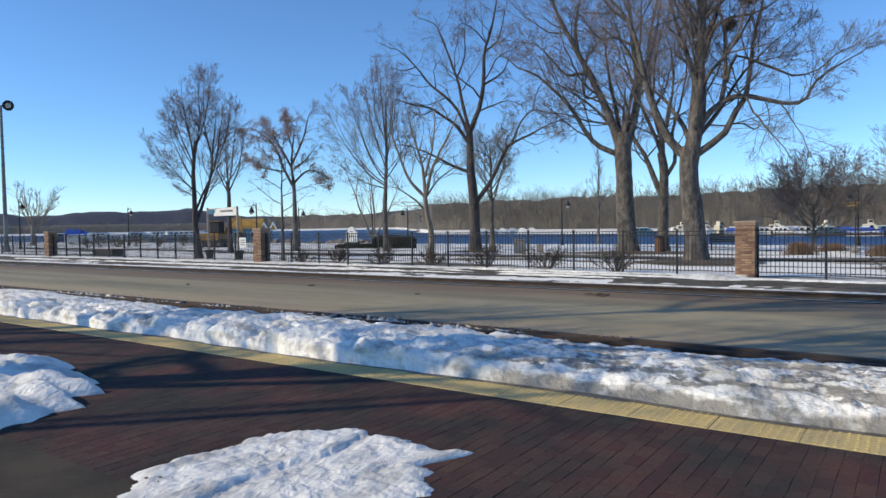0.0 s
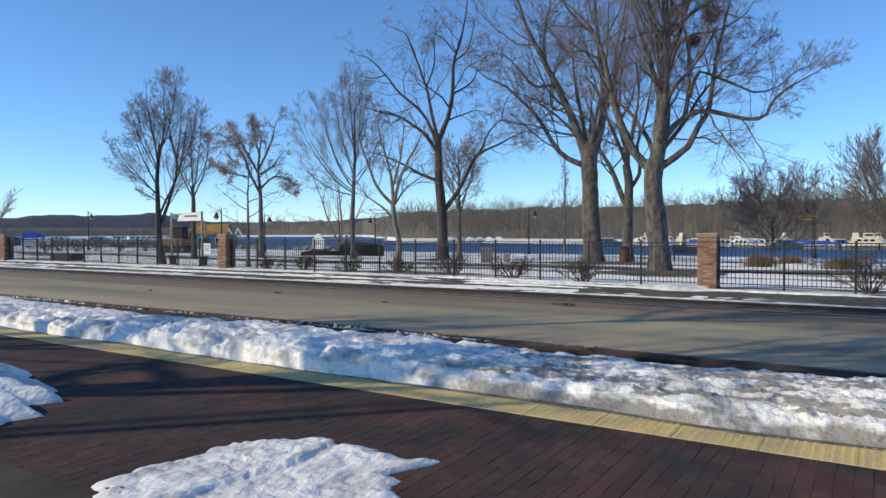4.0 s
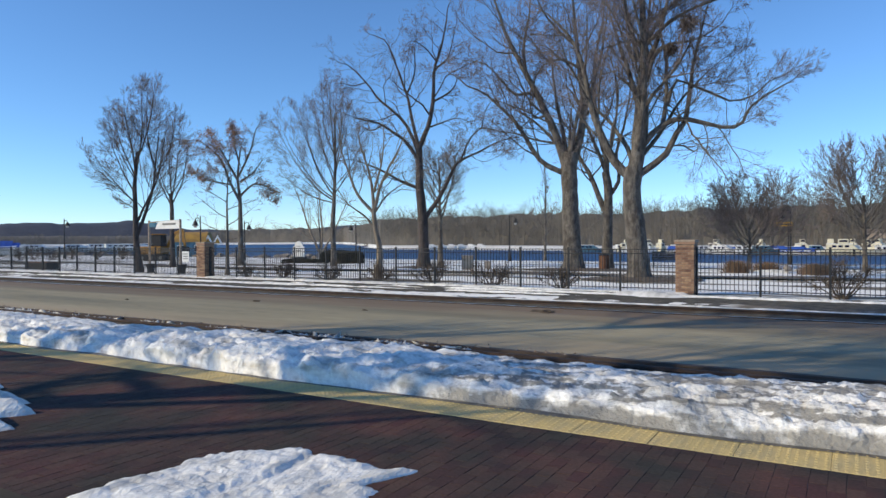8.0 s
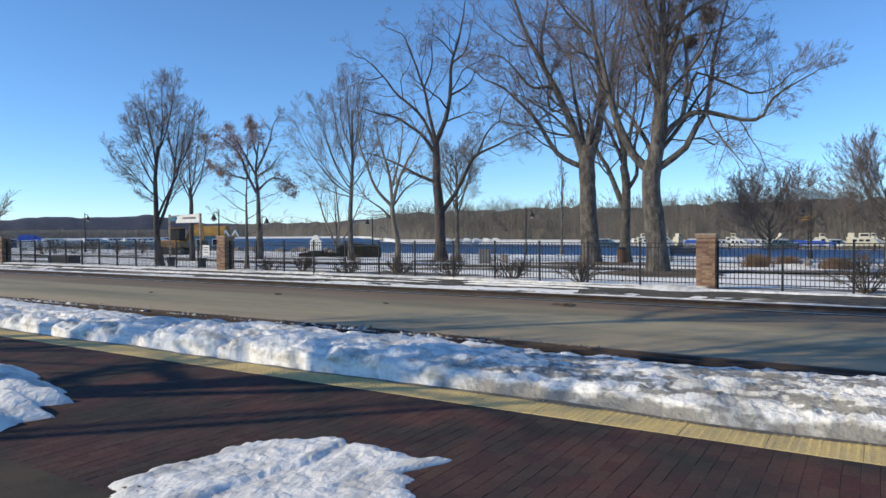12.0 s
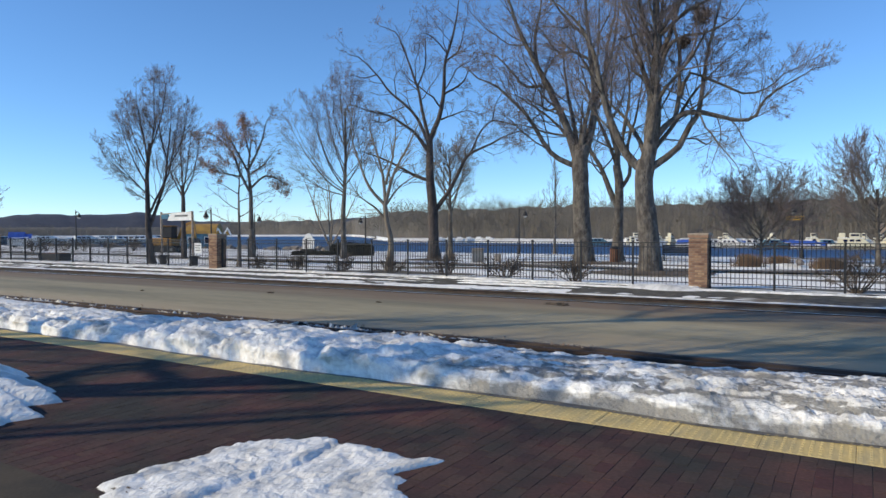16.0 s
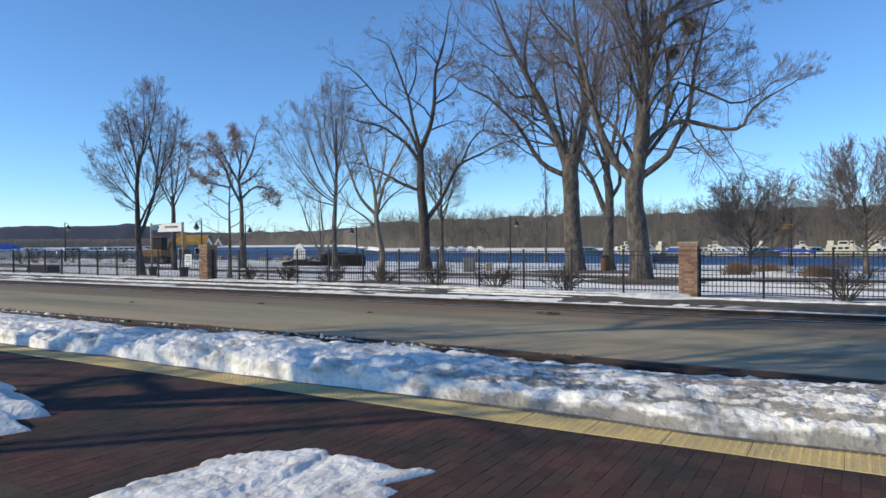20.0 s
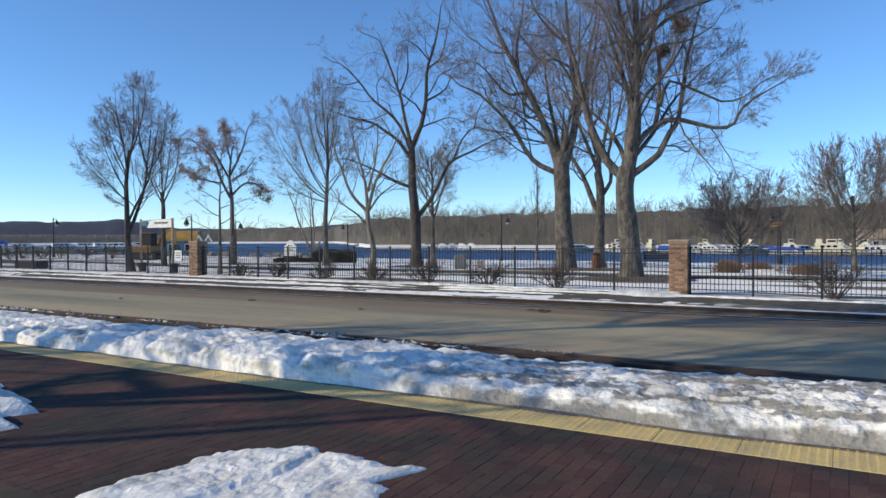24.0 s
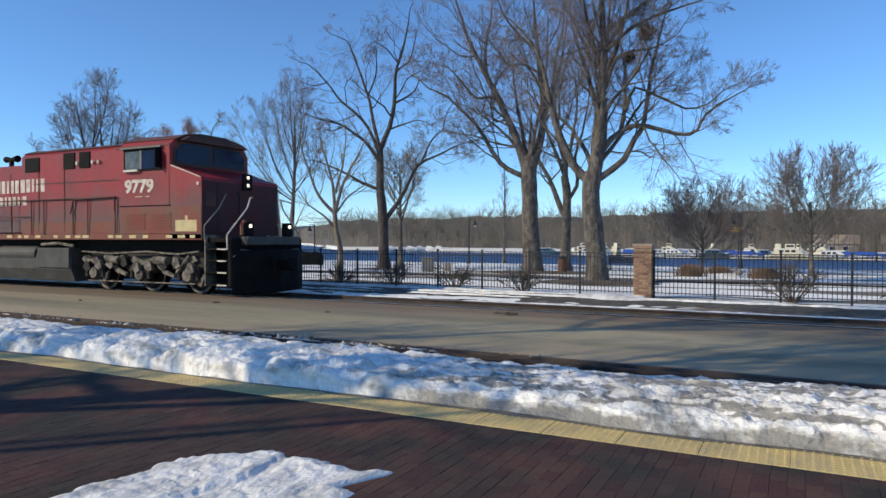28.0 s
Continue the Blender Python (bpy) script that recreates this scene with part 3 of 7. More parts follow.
def snow_patch(name, cx, cy, outline, thick, label, seed, trench=()):
    """A thin melting sheet of snow with a ragged edge; outline gives the radius by direction."""
    n, k = 360, 44
    a = np.linspace(0, 2 * np.pi, n, endpoint=False)
    da = np.degrees(a)
    R = np.interp(da, [o[0] for o in outline], [o[1] for o in outline], period=360)
    R = R * (1 + 0.16 * (fractal(np.cos(a) * 3 + 9, np.sin(a) * 3 + 9, 4, seed) - 0.5) * 2 + 0.14 * (fractal(np.cos(a) * 14 + 20, np.sin(a) * 14 + 20, 2, seed + 5) - 0.5))
    f = np.linspace(0, 1, k)[None, :]
    X = cx + np.cos(a)[:, None] * R[:, None] * f
    Y = cy + np.sin(a)[:, None] * R[:, None] * f
    Z = thick * np.clip((1 - f) * 9, 0, 1) ** 0.6 * (0.25 + 1.5 * fractal(X * 2.2, Y * 2.2, 4, seed + 1)) + np.clip((1 - f) * 9, 0, 1) * ((fractal(X * 10, Y * 10, 4, seed + 2) - 0.5) * 0.034 + (cells(X * 7, Y * 11, seed + 4) - 0.5) * 0.016) - 0.006 * f
    if thick > 0.1:      # a shovelled heap is built of lumps
        Z = Z + thick * np.clip((1 - f) * 6, 0, 1) * (0.7 * (cells(X * 2.6, Y * 2.6, seed + 7) - 0.5) + 0.9 * (cells(X * 5.5, Y * 4.5, seed + 8) - 0.5) + 0.5 * (fractal(X * 9, Y * 9, 3, seed + 9) - 0.5))
    if trench:      # a soft winding groove, shaped in to stand for a limb's shadow
        dd = np.full(X.shape, 9.0)
        for (ax, ay), (bx, by) in trench:
            t = np.clip(((X - ax) * (bx - ax) + (Y - ay) * (by - ay)) / ((bx - ax) ** 2 + (by - ay) ** 2), 0, 1)
            dd = np.minimum(dd, np.hypot(X - ax - t * (bx - ax), Y - ay - t * (by - ay)))
        dd = dd + 0.05 * (fractal(X * 5, Y * 5, 3, 90) - 0.5)
        Z = Z - np.minimum(np.maximum(Z, 0), 0.055 * np.exp(-(dd / 0.042) ** 2)) * 0.92 + 0.004 * np.exp(-((dd - 0.13) / 0.05) ** 2) * np.clip((1 - f) * 6, 0, 1)
    i = np.arange(n)
    fc = []
    for j in range(k - 1):
        fc.append(np.stack([i * k + j, i * k + j + 1, ((i + 1) % n) * k + j + 1, ((i + 1) % n) * k + j], 1))
    ob = mesh_ob(name, np.stack([X, Y, Z], -1).reshape(-1, 3), np.concatenate(fc), M["snow"], smooth=True)
    return tagged(ob, label, "snow", kind="stuff")


snow_patch("snow_patch", -3.15, 3.05, [(0, 0.98), (35, 0.86), (48, 0.90), (54.5, 1.26), (60, 1.0), (76, 0.98), (86, 0.96), (112, 1.02), (125, 1.0), (150, 0.92), (180, 0.85), (270, 1.2)], 0.030,
           "thin melting sheet of crusted snow on the platform", 41, [((-3.22, 2.4), (-3.29, 2.85)), ((-3.29, 2.85), (-3.25, 3.2)), ((-3.25, 3.2), (-3.16, 3.55)), ((-3.16, 3.55), (-3.26, 3.85))])
snow_patch("snow_patch", -8.2, 2.6, [(0, 2.5), (10, 2.25), (16, 2.4), (20, 2.0), (28, 2.12), (33, 1.75), (40, 1.95), (50, 1.45), (62, 1.45), (90, 1.25), (130, 1.5), (180, 2.3), (230, 1.8), (270, 1.5), (320, 1.9), (350, 2.6)], 0.105,
           "low heap of crusted snow on the platform", 51)


def dirt_clod(x, y, z, r, seed):
    """A crumb of dark earth and dead leaves lying on the snow."""
    bm = bmesh.new()
    bmesh.ops.create_icosphere(bm, subdivisions=3, radius=r)
    for v in bm.verts:
        v.co = v.co * (0.7 + 0.9 * noise.noise(v.co * (2.2 / r) + Vector((seed, 0, 0))))
        v.co.x, v.co.z = v.co.x * 1.5, max(v.co.z * 0.45, -0.012)
    ob = part("dirt_clod", bm, M["mulch"])
    ob.location = (x, y, z)
    tagged(ob, "small dark clod of earth and dead leaves", "dirt clod", "dirt clods")


for x, y, z, r, seed in ((-3.76, 2.55, 0.02, 0.055, 1), (-3.68, 2.60, 0.02, 0.030, 2), (-2.88, 3.78, 0.012, 0.030, 3)):
    dirt_clod(x, y, z, r, seed)


def snow_ribbon(y0, y1, x0, x1, thick, seed, label, name="snow_ribbon", cut=0.5, thin=0.02):
    """A broken ribbon of snow along the track."""
    xs, v = np.linspace(x0, x1, int((x1 - x0) / 0.16)), np.linspace(0, 1, 9)
    mid = (y0 + y1) / 2 + 0.12 * (fractal(xs * 0.4, xs * 0, 3, seed) - 0.5)
    half = (y1 - y0) / 2 * np.clip((fractal(xs * 0.13, xs * 0 + 4, 5, seed + 3) - cut) * 6 + 0.5, thin, 1.1)
    half = half * (0.4 + 1.2 * fractal(xs * 2.4, xs * 0 + 8, 3, seed + 9)) * np.clip((x1 - xs) / 1.5, 0.02, 1) * np.clip((xs - x0) / 1.5, 0.02, 1)
    mid = mid + 0.10 * (fractal(xs * 1.6, xs * 0 + 3, 3, seed + 11) - 0.5)
    X = np.repeat(xs[:, None], 9, 1)
    Y = mid[:, None] + (v[None, :] * 2 - 1) * half[:, None]
    Z = np.interp(Y, [14.4, 16.4, 17.0, 18.6, 19.75, 21], [-0.10, -0.10, -0.09, -0.03, -0.02, -0.06]) - 0.03 + (thick + 0.025) * np.sin(v * np.pi)[None, :] ** 0.4 * np.clip(half / 0.08, 0, 1)[:, None] * (0.7 + 0.6 * fractal(X * 1.5, Y * 2, 3, seed + 6))
    ob = mesh_ob(name, np.stack([X, Y, Z], -1).reshape(-1, 3), grid_faces(len(xs), 9), M["snow"], smooth=True)
    return tagged(ob, label, "snow", kind="stuff")


snow_ribbon(16.70, 17.05, -80, -9, 0.07, 61, "thin ribbon of snow beside the far rail", cut=0.22, thin=0.4)
snow_ribbon(16.74, 16.98, -9.2, 30, 0.06, 62, "thin broken ribbon of snow beside the far rail", cut=0.30, thin=0.45)
snow_ribbon(18.25, 18.55, -80, -6, 0.06, 65, "thin broken ribbon of old snow along the ballast", cut=0.44)
snow_ribbon(18.95, 19.2, -20, 30, 0.05, 67, "thin broken ribbon of old snow along the ballast", cut=0.44)
snow_ribbon(19.62, 20.6, -80, -8.6, 0.08, 69, "band of old snow at the foot of the fence", cut=0.42)
snow_ribbon(19.75, 20.1, -9.6, -5.2, 0.05, 70, "thin broken ribbon of old snow at the foot of the fence", cut=0.45)
snow_ribbon(19.42, 19.66, -2.6, 30, 0.05, 71, "thin broken ribbon of old snow at the foot of the fence", cut=0.36, thin=0.3)
snow_patch("snow_patch", -4.8, 19.7, [(0, 0.9), (40, 0.45), (90, 0.35), (150, 0.45), (180, 0.8), (230, 0.5), (270, 0.5), (310, 0.8), (340, 1.1)], 0.07,
           "small mound of old snow beside a brick pillar", 53).location.z = -0.045


def rail_debris():
    """Chips of stone, brick and rust that the plough has left along the near rail."""
    rng = np.random.RandomState(74)
    n = 900
    c = np.stack([-3.0 - 26 * rng.rand(n) ** 1.4, rng.normal(8.78, 0.13, n), np.full(n, -0.04)], -1)
    c[:, 2] = np.where(c[:, 1] > 8.84, 0.012, -0.045)
    e = rng.normal(0, 1, (n, 4, 3)) * (0.008 + 0.014 * rng.rand(n, 1, 1) ** 2)
    v = (c[:, None] + e * np.array([1.3, 1, 0.6])).reshape(-1, 3)
    f = (np.arange(n)[:, None, None] * 4 + np.array([(0, 1, 2), (0, 3, 1), (1, 3, 2), (2, 3, 0)])).reshape(-1, 3)
    tagged(mesh_ob("rubble", v, f, M["rubble"]), "scattered chips of stone and rust along the rail", "rubble", kind="stuff")


def snow_crumbs():
    """Crumbs of old snow thrown along the near rail, thickest to the far left."""
    rng = np.random.RandomState(75)
    n = 2600
    x = -4.5 - 34 * rng.rand(n)
    keep = fractal(x * 0.9, x * 0, 3, 76) + 0.25 * rng.rand(n) > 0.60
    x = x[keep]
    n = len(x)
    c = np.stack([x, rng.normal(8.74, 0.055, n), np.full(n, -0.035)], -1)
    e = rng.normal(0, 1, (n, 4, 3)) * (0.018 + 0.03 * rng.rand(n, 1, 1))
    v = (c[:, None] + e * np.array([1.5, 1, 0.8])).reshape(-1, 3)
    f = (np.arange(n)[:, None, None] * 4 + np.array([(0, 1, 2), (0, 3, 1), (1, 3, 2), (2, 3, 0)])).reshape(-1, 3)
    tagged(mesh_ob("snow_crumbs", v, f, M["snow"], smooth=True), "crumbs of old snow along the near rail", "snow", kind="stuff")


rail_debris()
snow_crumbs()

def ground_litter():
    """Clods and flat scraps lying on the asphalt."""
    rng = random.Random(12)
    for x, y, r in ((-12.9, 12.7, 0.07), (-5.4, 13.6, 0.14), (-5.7, 13.7, 0.09), (-9.1, 12.2, 0.05), (-16.4, 11.5, 0.05)):
        dirt_clod(x, y, 0.008, r, rng.uniform(1, 60))


ground_litter()

# ---- fence ----
def brick_pillar(m):
    p = empty("brick_pillar", m, "square tan brick fence pillar with a stone cap", "pillar", "brick pillars")
    w, h = 0.27, 1.43
    part("core", box(-w + 0.012, -w + 0.012, -0.3, w - 0.012, w - 0.012, h), M["mortar"], p)
    part("cap", box(-w - 0.035, -w - 0.035, h + 0.07, w + 0.035, w + 0.035, h + 0.13, 0.012), M["cap"], p, "weathered stone cap")
    part("cap_course", box(-w - 0.02, -w - 0.02, h, w + 0.02, w + 0.02, h + 0.07, 0.006), M["brick"], p, "projecting top brick course")
    return p


PILLARS = [(-3.905, 20.0), (-23.42, 20.0), (-41.9, 20.0), (15.1, 20.0)]
pillars = [brick_pillar(pose(x, y, 0)) for x, y in PILLARS]
for p in pillars:
    p.scale = (0.93, 0.93, 0.945)


def fence_section(x0, n, pitch):
    """n panels of pickets between two rails, on posts."""
    f = empty("fence", pose(x0, 20.0, -0.03), "black steel picket fence with slim posts along the park", "fence", "fence runs")
    post = box(-0.028, -0.028, -0.25, 0.028, 0.028, 1.28, 0.004)
    add_box(post, -0.034, -0.034, 1.28, 0.034, 0.034, 1.30)
    post_me = part("post", post, M["fence"], f)
    pickets = [part("picket", box(-0.008, -0.008, 0.08, 0.008, 0.008, 1.24), M["fence"], f)]
    rails = [part("rail", box(0.0, -0.014, z, pitch, 0.014, z + 0.025), M["fence"], f) for z in (1.10, 1.225, 0.12)]
    for i in range(n):
        for k in range(14):
            o = pickets[0] if i == k == 0 else new("picket", pickets[0].data)
            o.parent = f
            o.location = (i * pitch + 0.05 + (pitch - 0.10) * (k + 0.5) / 14, 0, 0)
        if i:
            for src in (post_me, *rails):
                o = new(src.name.split(".")[0], src.data)
                o.parent = f
                o.location = (i * pitch, 0, 0)
    return f


fence_section(-23.15, 12, 1.581)
fence_section(-41.62, 12, 1.494)
fence_section(-3.635, 11, 1.6)
fence_section(-57.4, 10, 1.52)

# ---- trees ----
def unit(v):
    return v / np.maximum(np.linalg.norm(v, axis=-1, keepdims=True), 1e-9)


def grow(rng, p, d, length, r, k, wander, up, bend=None, taper=0.35):
    """Many branches at once: start points, directions, lengths and radii to polylines of k pieces."""
    n = len(p)
    pts, rad = [p], [r]
    step = (length / k)[:, None]
    for i in range(k):
        d = unit(d + rng.normal(0, wander, (n, 3)) + np.array([0, 0, up]) + (0 if bend is None else bend / k))
        p = p + d * step
        pts.append(p)
        rad.append(r * (1 - (1 - taper) * (i + 1) / k))
    return np.stack(pts, 1), np.stack(rad, 1)


def sprout(rng, pts, rad, m, t0, t1, angle, spread, lscale, rscale, lo=0.5):
    """m side branches on each of the given branches."""
    n, k = pts.shape[0], pts.shape[1] - 1
    t = t0 + (t1 - t0) * (np.arange(m)[None, :] + rng.rand(n, m)) / m
    s = np.clip(t * k, 0, k - 1e-4)
    i = s.astype(int)
    f = (s - i)[..., None]
    row = np.arange(n)[:, None]
    a, b = pts[row, i], pts[row, i + 1]
    p = a * (1 - f) + b * f
    d = unit(b - a)
    side = unit(np.cross(d, unit(rng.normal(0, 1, d.shape))))
    ang = np.radians(angle + rng.normal(0, spread, (n, m)))[..., None]
    nd = unit(d * np.cos(ang) + side * np.sin(ang))
    plen = np.linalg.norm(np.diff(pts, axis=1), axis=2).sum(1)[:, None]
    ln = plen * lscale * (1 - (1 - lo) * t) * rng.uniform(0.7, 1.25, (n, m))
    r0 = rad[row, i] * (1 - f[..., 0]) + rad[row, i + 1] * f[..., 0]
    r = np.minimum(r0 * 0.9, r0 * rscale * rng.uniform(0.8, 1.2, (n, m)))
    return p.reshape(-1, 3), nd.reshape(-1, 3), ln.ravel(), r.ravel()


def tubes(pts, rad, s):
    """Tubes of s sides round polylines: vertices and quads."""
    n, k1 = pts.shape[:2]
    d = np.empty_like(pts)
    d[:, 1:-1] = pts[:, 2:] - pts[:, :-2]
    d[:, 0], d[:, -1] = pts[:, 1] - pts[:, 0], pts[:, -1] - pts[:, -2]
    d = unit(d)
    ref = np.where(np.abs(d[:, :1, 2:]) > 0.8, np.array([[[1.0, 0, 0]]]), np.array([[[0, 0, 1.0]]]))
    u = unit(np.cross(d, np.broadcast_to(ref, d.shape)))
    w = np.cross(d, u)
    a = np.arange(s) * 2 * np.pi / s
    v = pts[:, :, None] + rad[:, :, None, None] * (np.cos(a)[:, None] * u[:, :, None] + np.sin(a)[:, None] * w[:, :, None])
    base = (np.arange(n) * k1 * s)[:, None, None]
    i, j = np.arange(k1 - 1)[None, :, None] * s, np.arange(s)[None, None, :]
    j2 = (j + 1) % s
    q = np.stack([base + i + j, base + i + j2, base + i + s + j2, base + i + s + j], -1)
    return v.reshape(-1, 3), q.reshape(-1, 4)


def spikes(pts, rad):
    """Straight three-sided twigs that run out to a point: vertices and triangles."""
    n = len(pts)
    a, b = pts[:, 0], pts[:, -1]
    d = unit(b - a)
    ref = np.where(np.abs(d[:, 2:]) > 0.8, np.array([[1.0, 0, 0]]), np.array([[0, 0, 1.0]]))
    u = unit(np.cross(d, ref))
    w = np.cross(d, u)
    r = rad[:, :1]
    v = np.stack([a + u * r, a + (-0.5 * u + 0.87 * w) * r, a + (-0.5 * u - 0.87 * w) * r, b], 1).reshape(-1, 3)
    o = np.arange(n)[:, None] * 4
    f = np.concatenate([o + np.array([[0, 1, 3]]), o + np.array([[1, 2, 3]]), o + np.array([[2, 0, 3]])])
    return v, f


def join(*sets):
    vs, fs, o = [], [], 0
    for v, f in sets:
        vs.append(v)
        fs.append(f + o)
        o += len(v)
    return np.concatenate(vs), np.concatenate(fs)


def leaves(rng, pts, n, size):
    """Small bent leaf blades scattered along branches."""
    m, k = pts.shape[0], pts.shape[1] - 1
    b, i, f = rng.randint(0, m, n), rng.randint(0, k, n), rng.rand(n, 1)
    c = pts[b, i] * (1 - f) + pts[b, i + 1] * f + rng.normal(0, 0.13, (n, 3))
    u = unit(rng.normal(0, 1, (n, 3)))
    w = unit(np.cross(u, rng.normal(0, 1, (n, 3)))) * 0.5
    sz = size * rng.uniform(0.6, 1.3, (n, 1))
    v = np.stack([c - u * sz, c + w * sz, c + u * sz, c - w * sz + np.cross(u, w) * sz * 0.5], 1).reshape(-1, 3)
    return v, np.arange(4 * n).reshape(n, 4)


def limb(r, away, *way):
    """A crooked limb: its root radius, its lean away in degrees and the bends of its way as (metres to the right, height)."""
    return r, away, way


def bends(way, n, reach=1.0):
    """n points of a smooth line through the bends, up to a share of its whole way."""
    p = np.array(way, float)
    p = np.concatenate([2 * p[:1] - p[1:2], p, 2 * p[-1:] - p[-2:-1]])
    k = len(way) - 1
    s = np.clip(np.linspace(0, k * reach, n), 0, k - 1e-6)
    i, f = s.astype(int), (s % 1)[:, None]
    a, b, c, d = p[i], p[i + 1], p[i + 2], p[i + 3]
    return 0.5 * (2 * b + (c - a) * f + (2 * a - 5 * b + 4 * c - d) * f ** 2 + (3 * b - a - 3 * c + d) * f ** 3)


def tree(x, y, height, r, limbs, label, seed, bark="bark", twig="twig", trunk_h=None, lean=0.0, bare=1.0, fork=0.0,
         levels=((7, 45, 0.52, 0.45), (7, 42, 0.5, 0.5), (6, 38, 0.5, 0.55)), up=0.05, wander=0.10, leaf=0, twig_r=0.004, group="park trees", leaf_limbs=None, split=False, stem=None, thin=None, reach=1.0):
    """limbs: (height of its root, lean in degrees to the right as seen from the platform, its later lean, length, radius, lean away).
    or a crooked limb(). The trunk runs up to trunk_h, or along the bends of its stem; levels: (count, angle, length, radius) of each finer order of branches."""
    rng = np.random.RandomState(seed)
    z0 = float(ground_z(x, y)) if y > 0 else 0.0
    t = empty("tree", pose(x, y, z0), label, "tree", group)
    see = np.array([x, y, 0.0]) / math.hypot(x, y)
    right = np.array([see[1], -see[0], 0.0]) if y > 0 else np.array([1.0, 0, 0])
    up_v = np.array([0, 0, 1.0])
    th = trunk_h or height * 0.5
    def way(deg, away):
        a, b = radians(deg), radians(away)
        return unit(math.cos(a) * math.cos(b) * up_v + math.sin(a) * math.cos(b) * right + math.sin(b) * see)
    k = 14
    hh = np.linspace(0, 1, k + 1)
    sway = np.cumsum(rng.normal(0, 0.012 * th / 4, (k + 1, 2)), 0) * hh[:, None]
    tp = (hh * th)[:, None] * way(lean, 0)[None, :] + np.concatenate([sway, np.zeros((k + 1, 1))], 1)
    if stem:
        line = bends(stem, k + 1)
        th = stem[-1][1]
        tp = line[:, :1] * right[None, :] + line[:, 1:] * up_v[None, :]
    tp[0, 2] = -0.15
    thin = thin or (0.42 if th < 0.62 * height else 0.88)
    tr = r * (1 - thin * hh) * (1 + 0.55 * np.exp(-hh * th / 0.35))
    v, f = tubes(tp[None], tr[None], 14)
    rough = (fractal(np.arctan2(v[:, 0] - 0.01, v[:, 1]) * 2.2 + 20, v[:, 2] * 1.2 + 9, 3, seed % 60) - 0.5)
    ctr = np.stack([np.interp(v[:, 2], tp[:, 2], tp[:, i]) for i in (0, 1)], 1)
    v[:, :2] += (v[:, :2] - ctr) * rough[:, None] * 0.35
    mesh_ob("trunk", v, f, M[bark], t, smooth=True)
    allp, twigs, lp = [], [], []
    for spec in limbs:
        if len(spec) == 3:
            lr, away, turns = spec
            line = bends(turns, 13, reach)
            out = np.concatenate([[0], np.cumsum(np.linalg.norm(np.diff(line, axis=0), axis=1))])
            crook = np.cumsum(rng.normal(0, 0.012 * out[-1] / 5, (13, 3)), 0)
            crook[0] = 0
            pts = (line[:, :1] * right + line[:, 1:] * up_v + out[:, None] * math.tan(radians(away)) * see + crook)[None]
            rad = (lr * (1 - 0.80 * out / out[-1]))[None]
            lv, lf = tubes(pts, rad, 9)
            mesh_ob("limb", lv, lf, M[bark], t, smooth=True)
            lp.append((pts, rad))
            continue
        h, a0, a1, ln, lr, away = spec
        base = np.array([np.interp(h, tp[:, 2], tp[:, i]) for i in range(3)])
        d0, d1 = way(a0, away), way(a1, away * 0.6)
        pts, rad = grow(rng, base[None], d0[None], np.array([ln]), np.array([lr]), 12, wander * 0.55, 0.0, bend=(d1 - d0)[None] * 1.5, taper=0.16)
        lv, lf = tubes(pts, rad, 9)
        mesh_ob("limb", lv, lf, M[bark], t, smooth=True)
        lp.append((pts, rad))
    P = np.concatenate([a for a, b in lp])
    R = np.concatenate([b for a, b in lp])
    sets, fine = [], []
    for li, (m, ang, ls, rs) in enumerate(levels):
        m = max(1, int(round(m * bare)))
        p, d, ln, rr = sprout(rng, P, R, m, 0.18 if li == 0 else 0.28, 1.0, ang, 12, ls, rs)
        if li == 0:      # the limbs' own tips go on as branches
            ends = unit(P[:, -1] - P[:, -2])
            p, d = np.concatenate([p, P[:, -1]]), np.concatenate([d, ends])
            ln, rr = np.concatenate([ln, np.full(len(P), ln.mean() * 0.6)]), np.concatenate([rr, R[:, -1]])
        last = li == len(levels) - 1 and li > 1
        kk = 1 if last else (8, 4, 2, 2)[min(li, 3)]
        rr = np.maximum(rr, twig_r)
        P, R = grow(rng, p, d, ln, rr, kk, wander * (1.2 if li == 0 else 0.8), up, taper=0.3)
        R = np.maximum(R, twig_r * 0.8)
        (sets if li == 0 else fine).append(spikes(P, R) if last else tubes(P, R, (6, 4, 3, 3)[min(li, 3)]))
        if li == 0:
            own = (P, R)
        if li == 1:
            mids = P
    if split:
        for q in range(len(own[0])):
            v, f = tubes(own[0][q:q + 1], own[1][q:q + 1], 6)
            mesh_ob("branch", v, f, M[bark], t, smooth=True)
    else:
        v, f = join(*sets)
        tagged(mesh_ob("branchwork", v, f, M[bark], t, smooth=True), "many slim bare branches", kind="stuff")
    v, f = join(*fine[:-1]) if len(fine) > 1 else (np.zeros((0, 3)), np.zeros((0, 4), int))
    v2, f2 = fine[-1]
    tagged(mesh_ob("twigs", np.concatenate([v, v2]), f.tolist() + (f2 + len(v)).tolist(), M[twig], t), "fine bare twigs", kind="stuff")
    if leaf:
        src = mids if leaf_limbs is None else mids[leaf_limbs(mids, right)]
        v, f = leaves(rng, src, leaf, 0.050)
        tagged(mesh_ob("leaves", v, f, M["leaf_brown"], t), "withered brown leaves still hanging", kind="stuff")
    return t


HERO = ((10, 46, 0.52, 0.36), (8, 42, 0.58, 0.5), (7, 36, 0.66, 0.55), (4, 32, 0.8, 0.6))
WALNUT = ((9, 48, 0.50, 0.38), (7, 46, 0.54, 0.5), (6, 42, 0.58, 0.55), (4, 36, 0.7, 0.6))
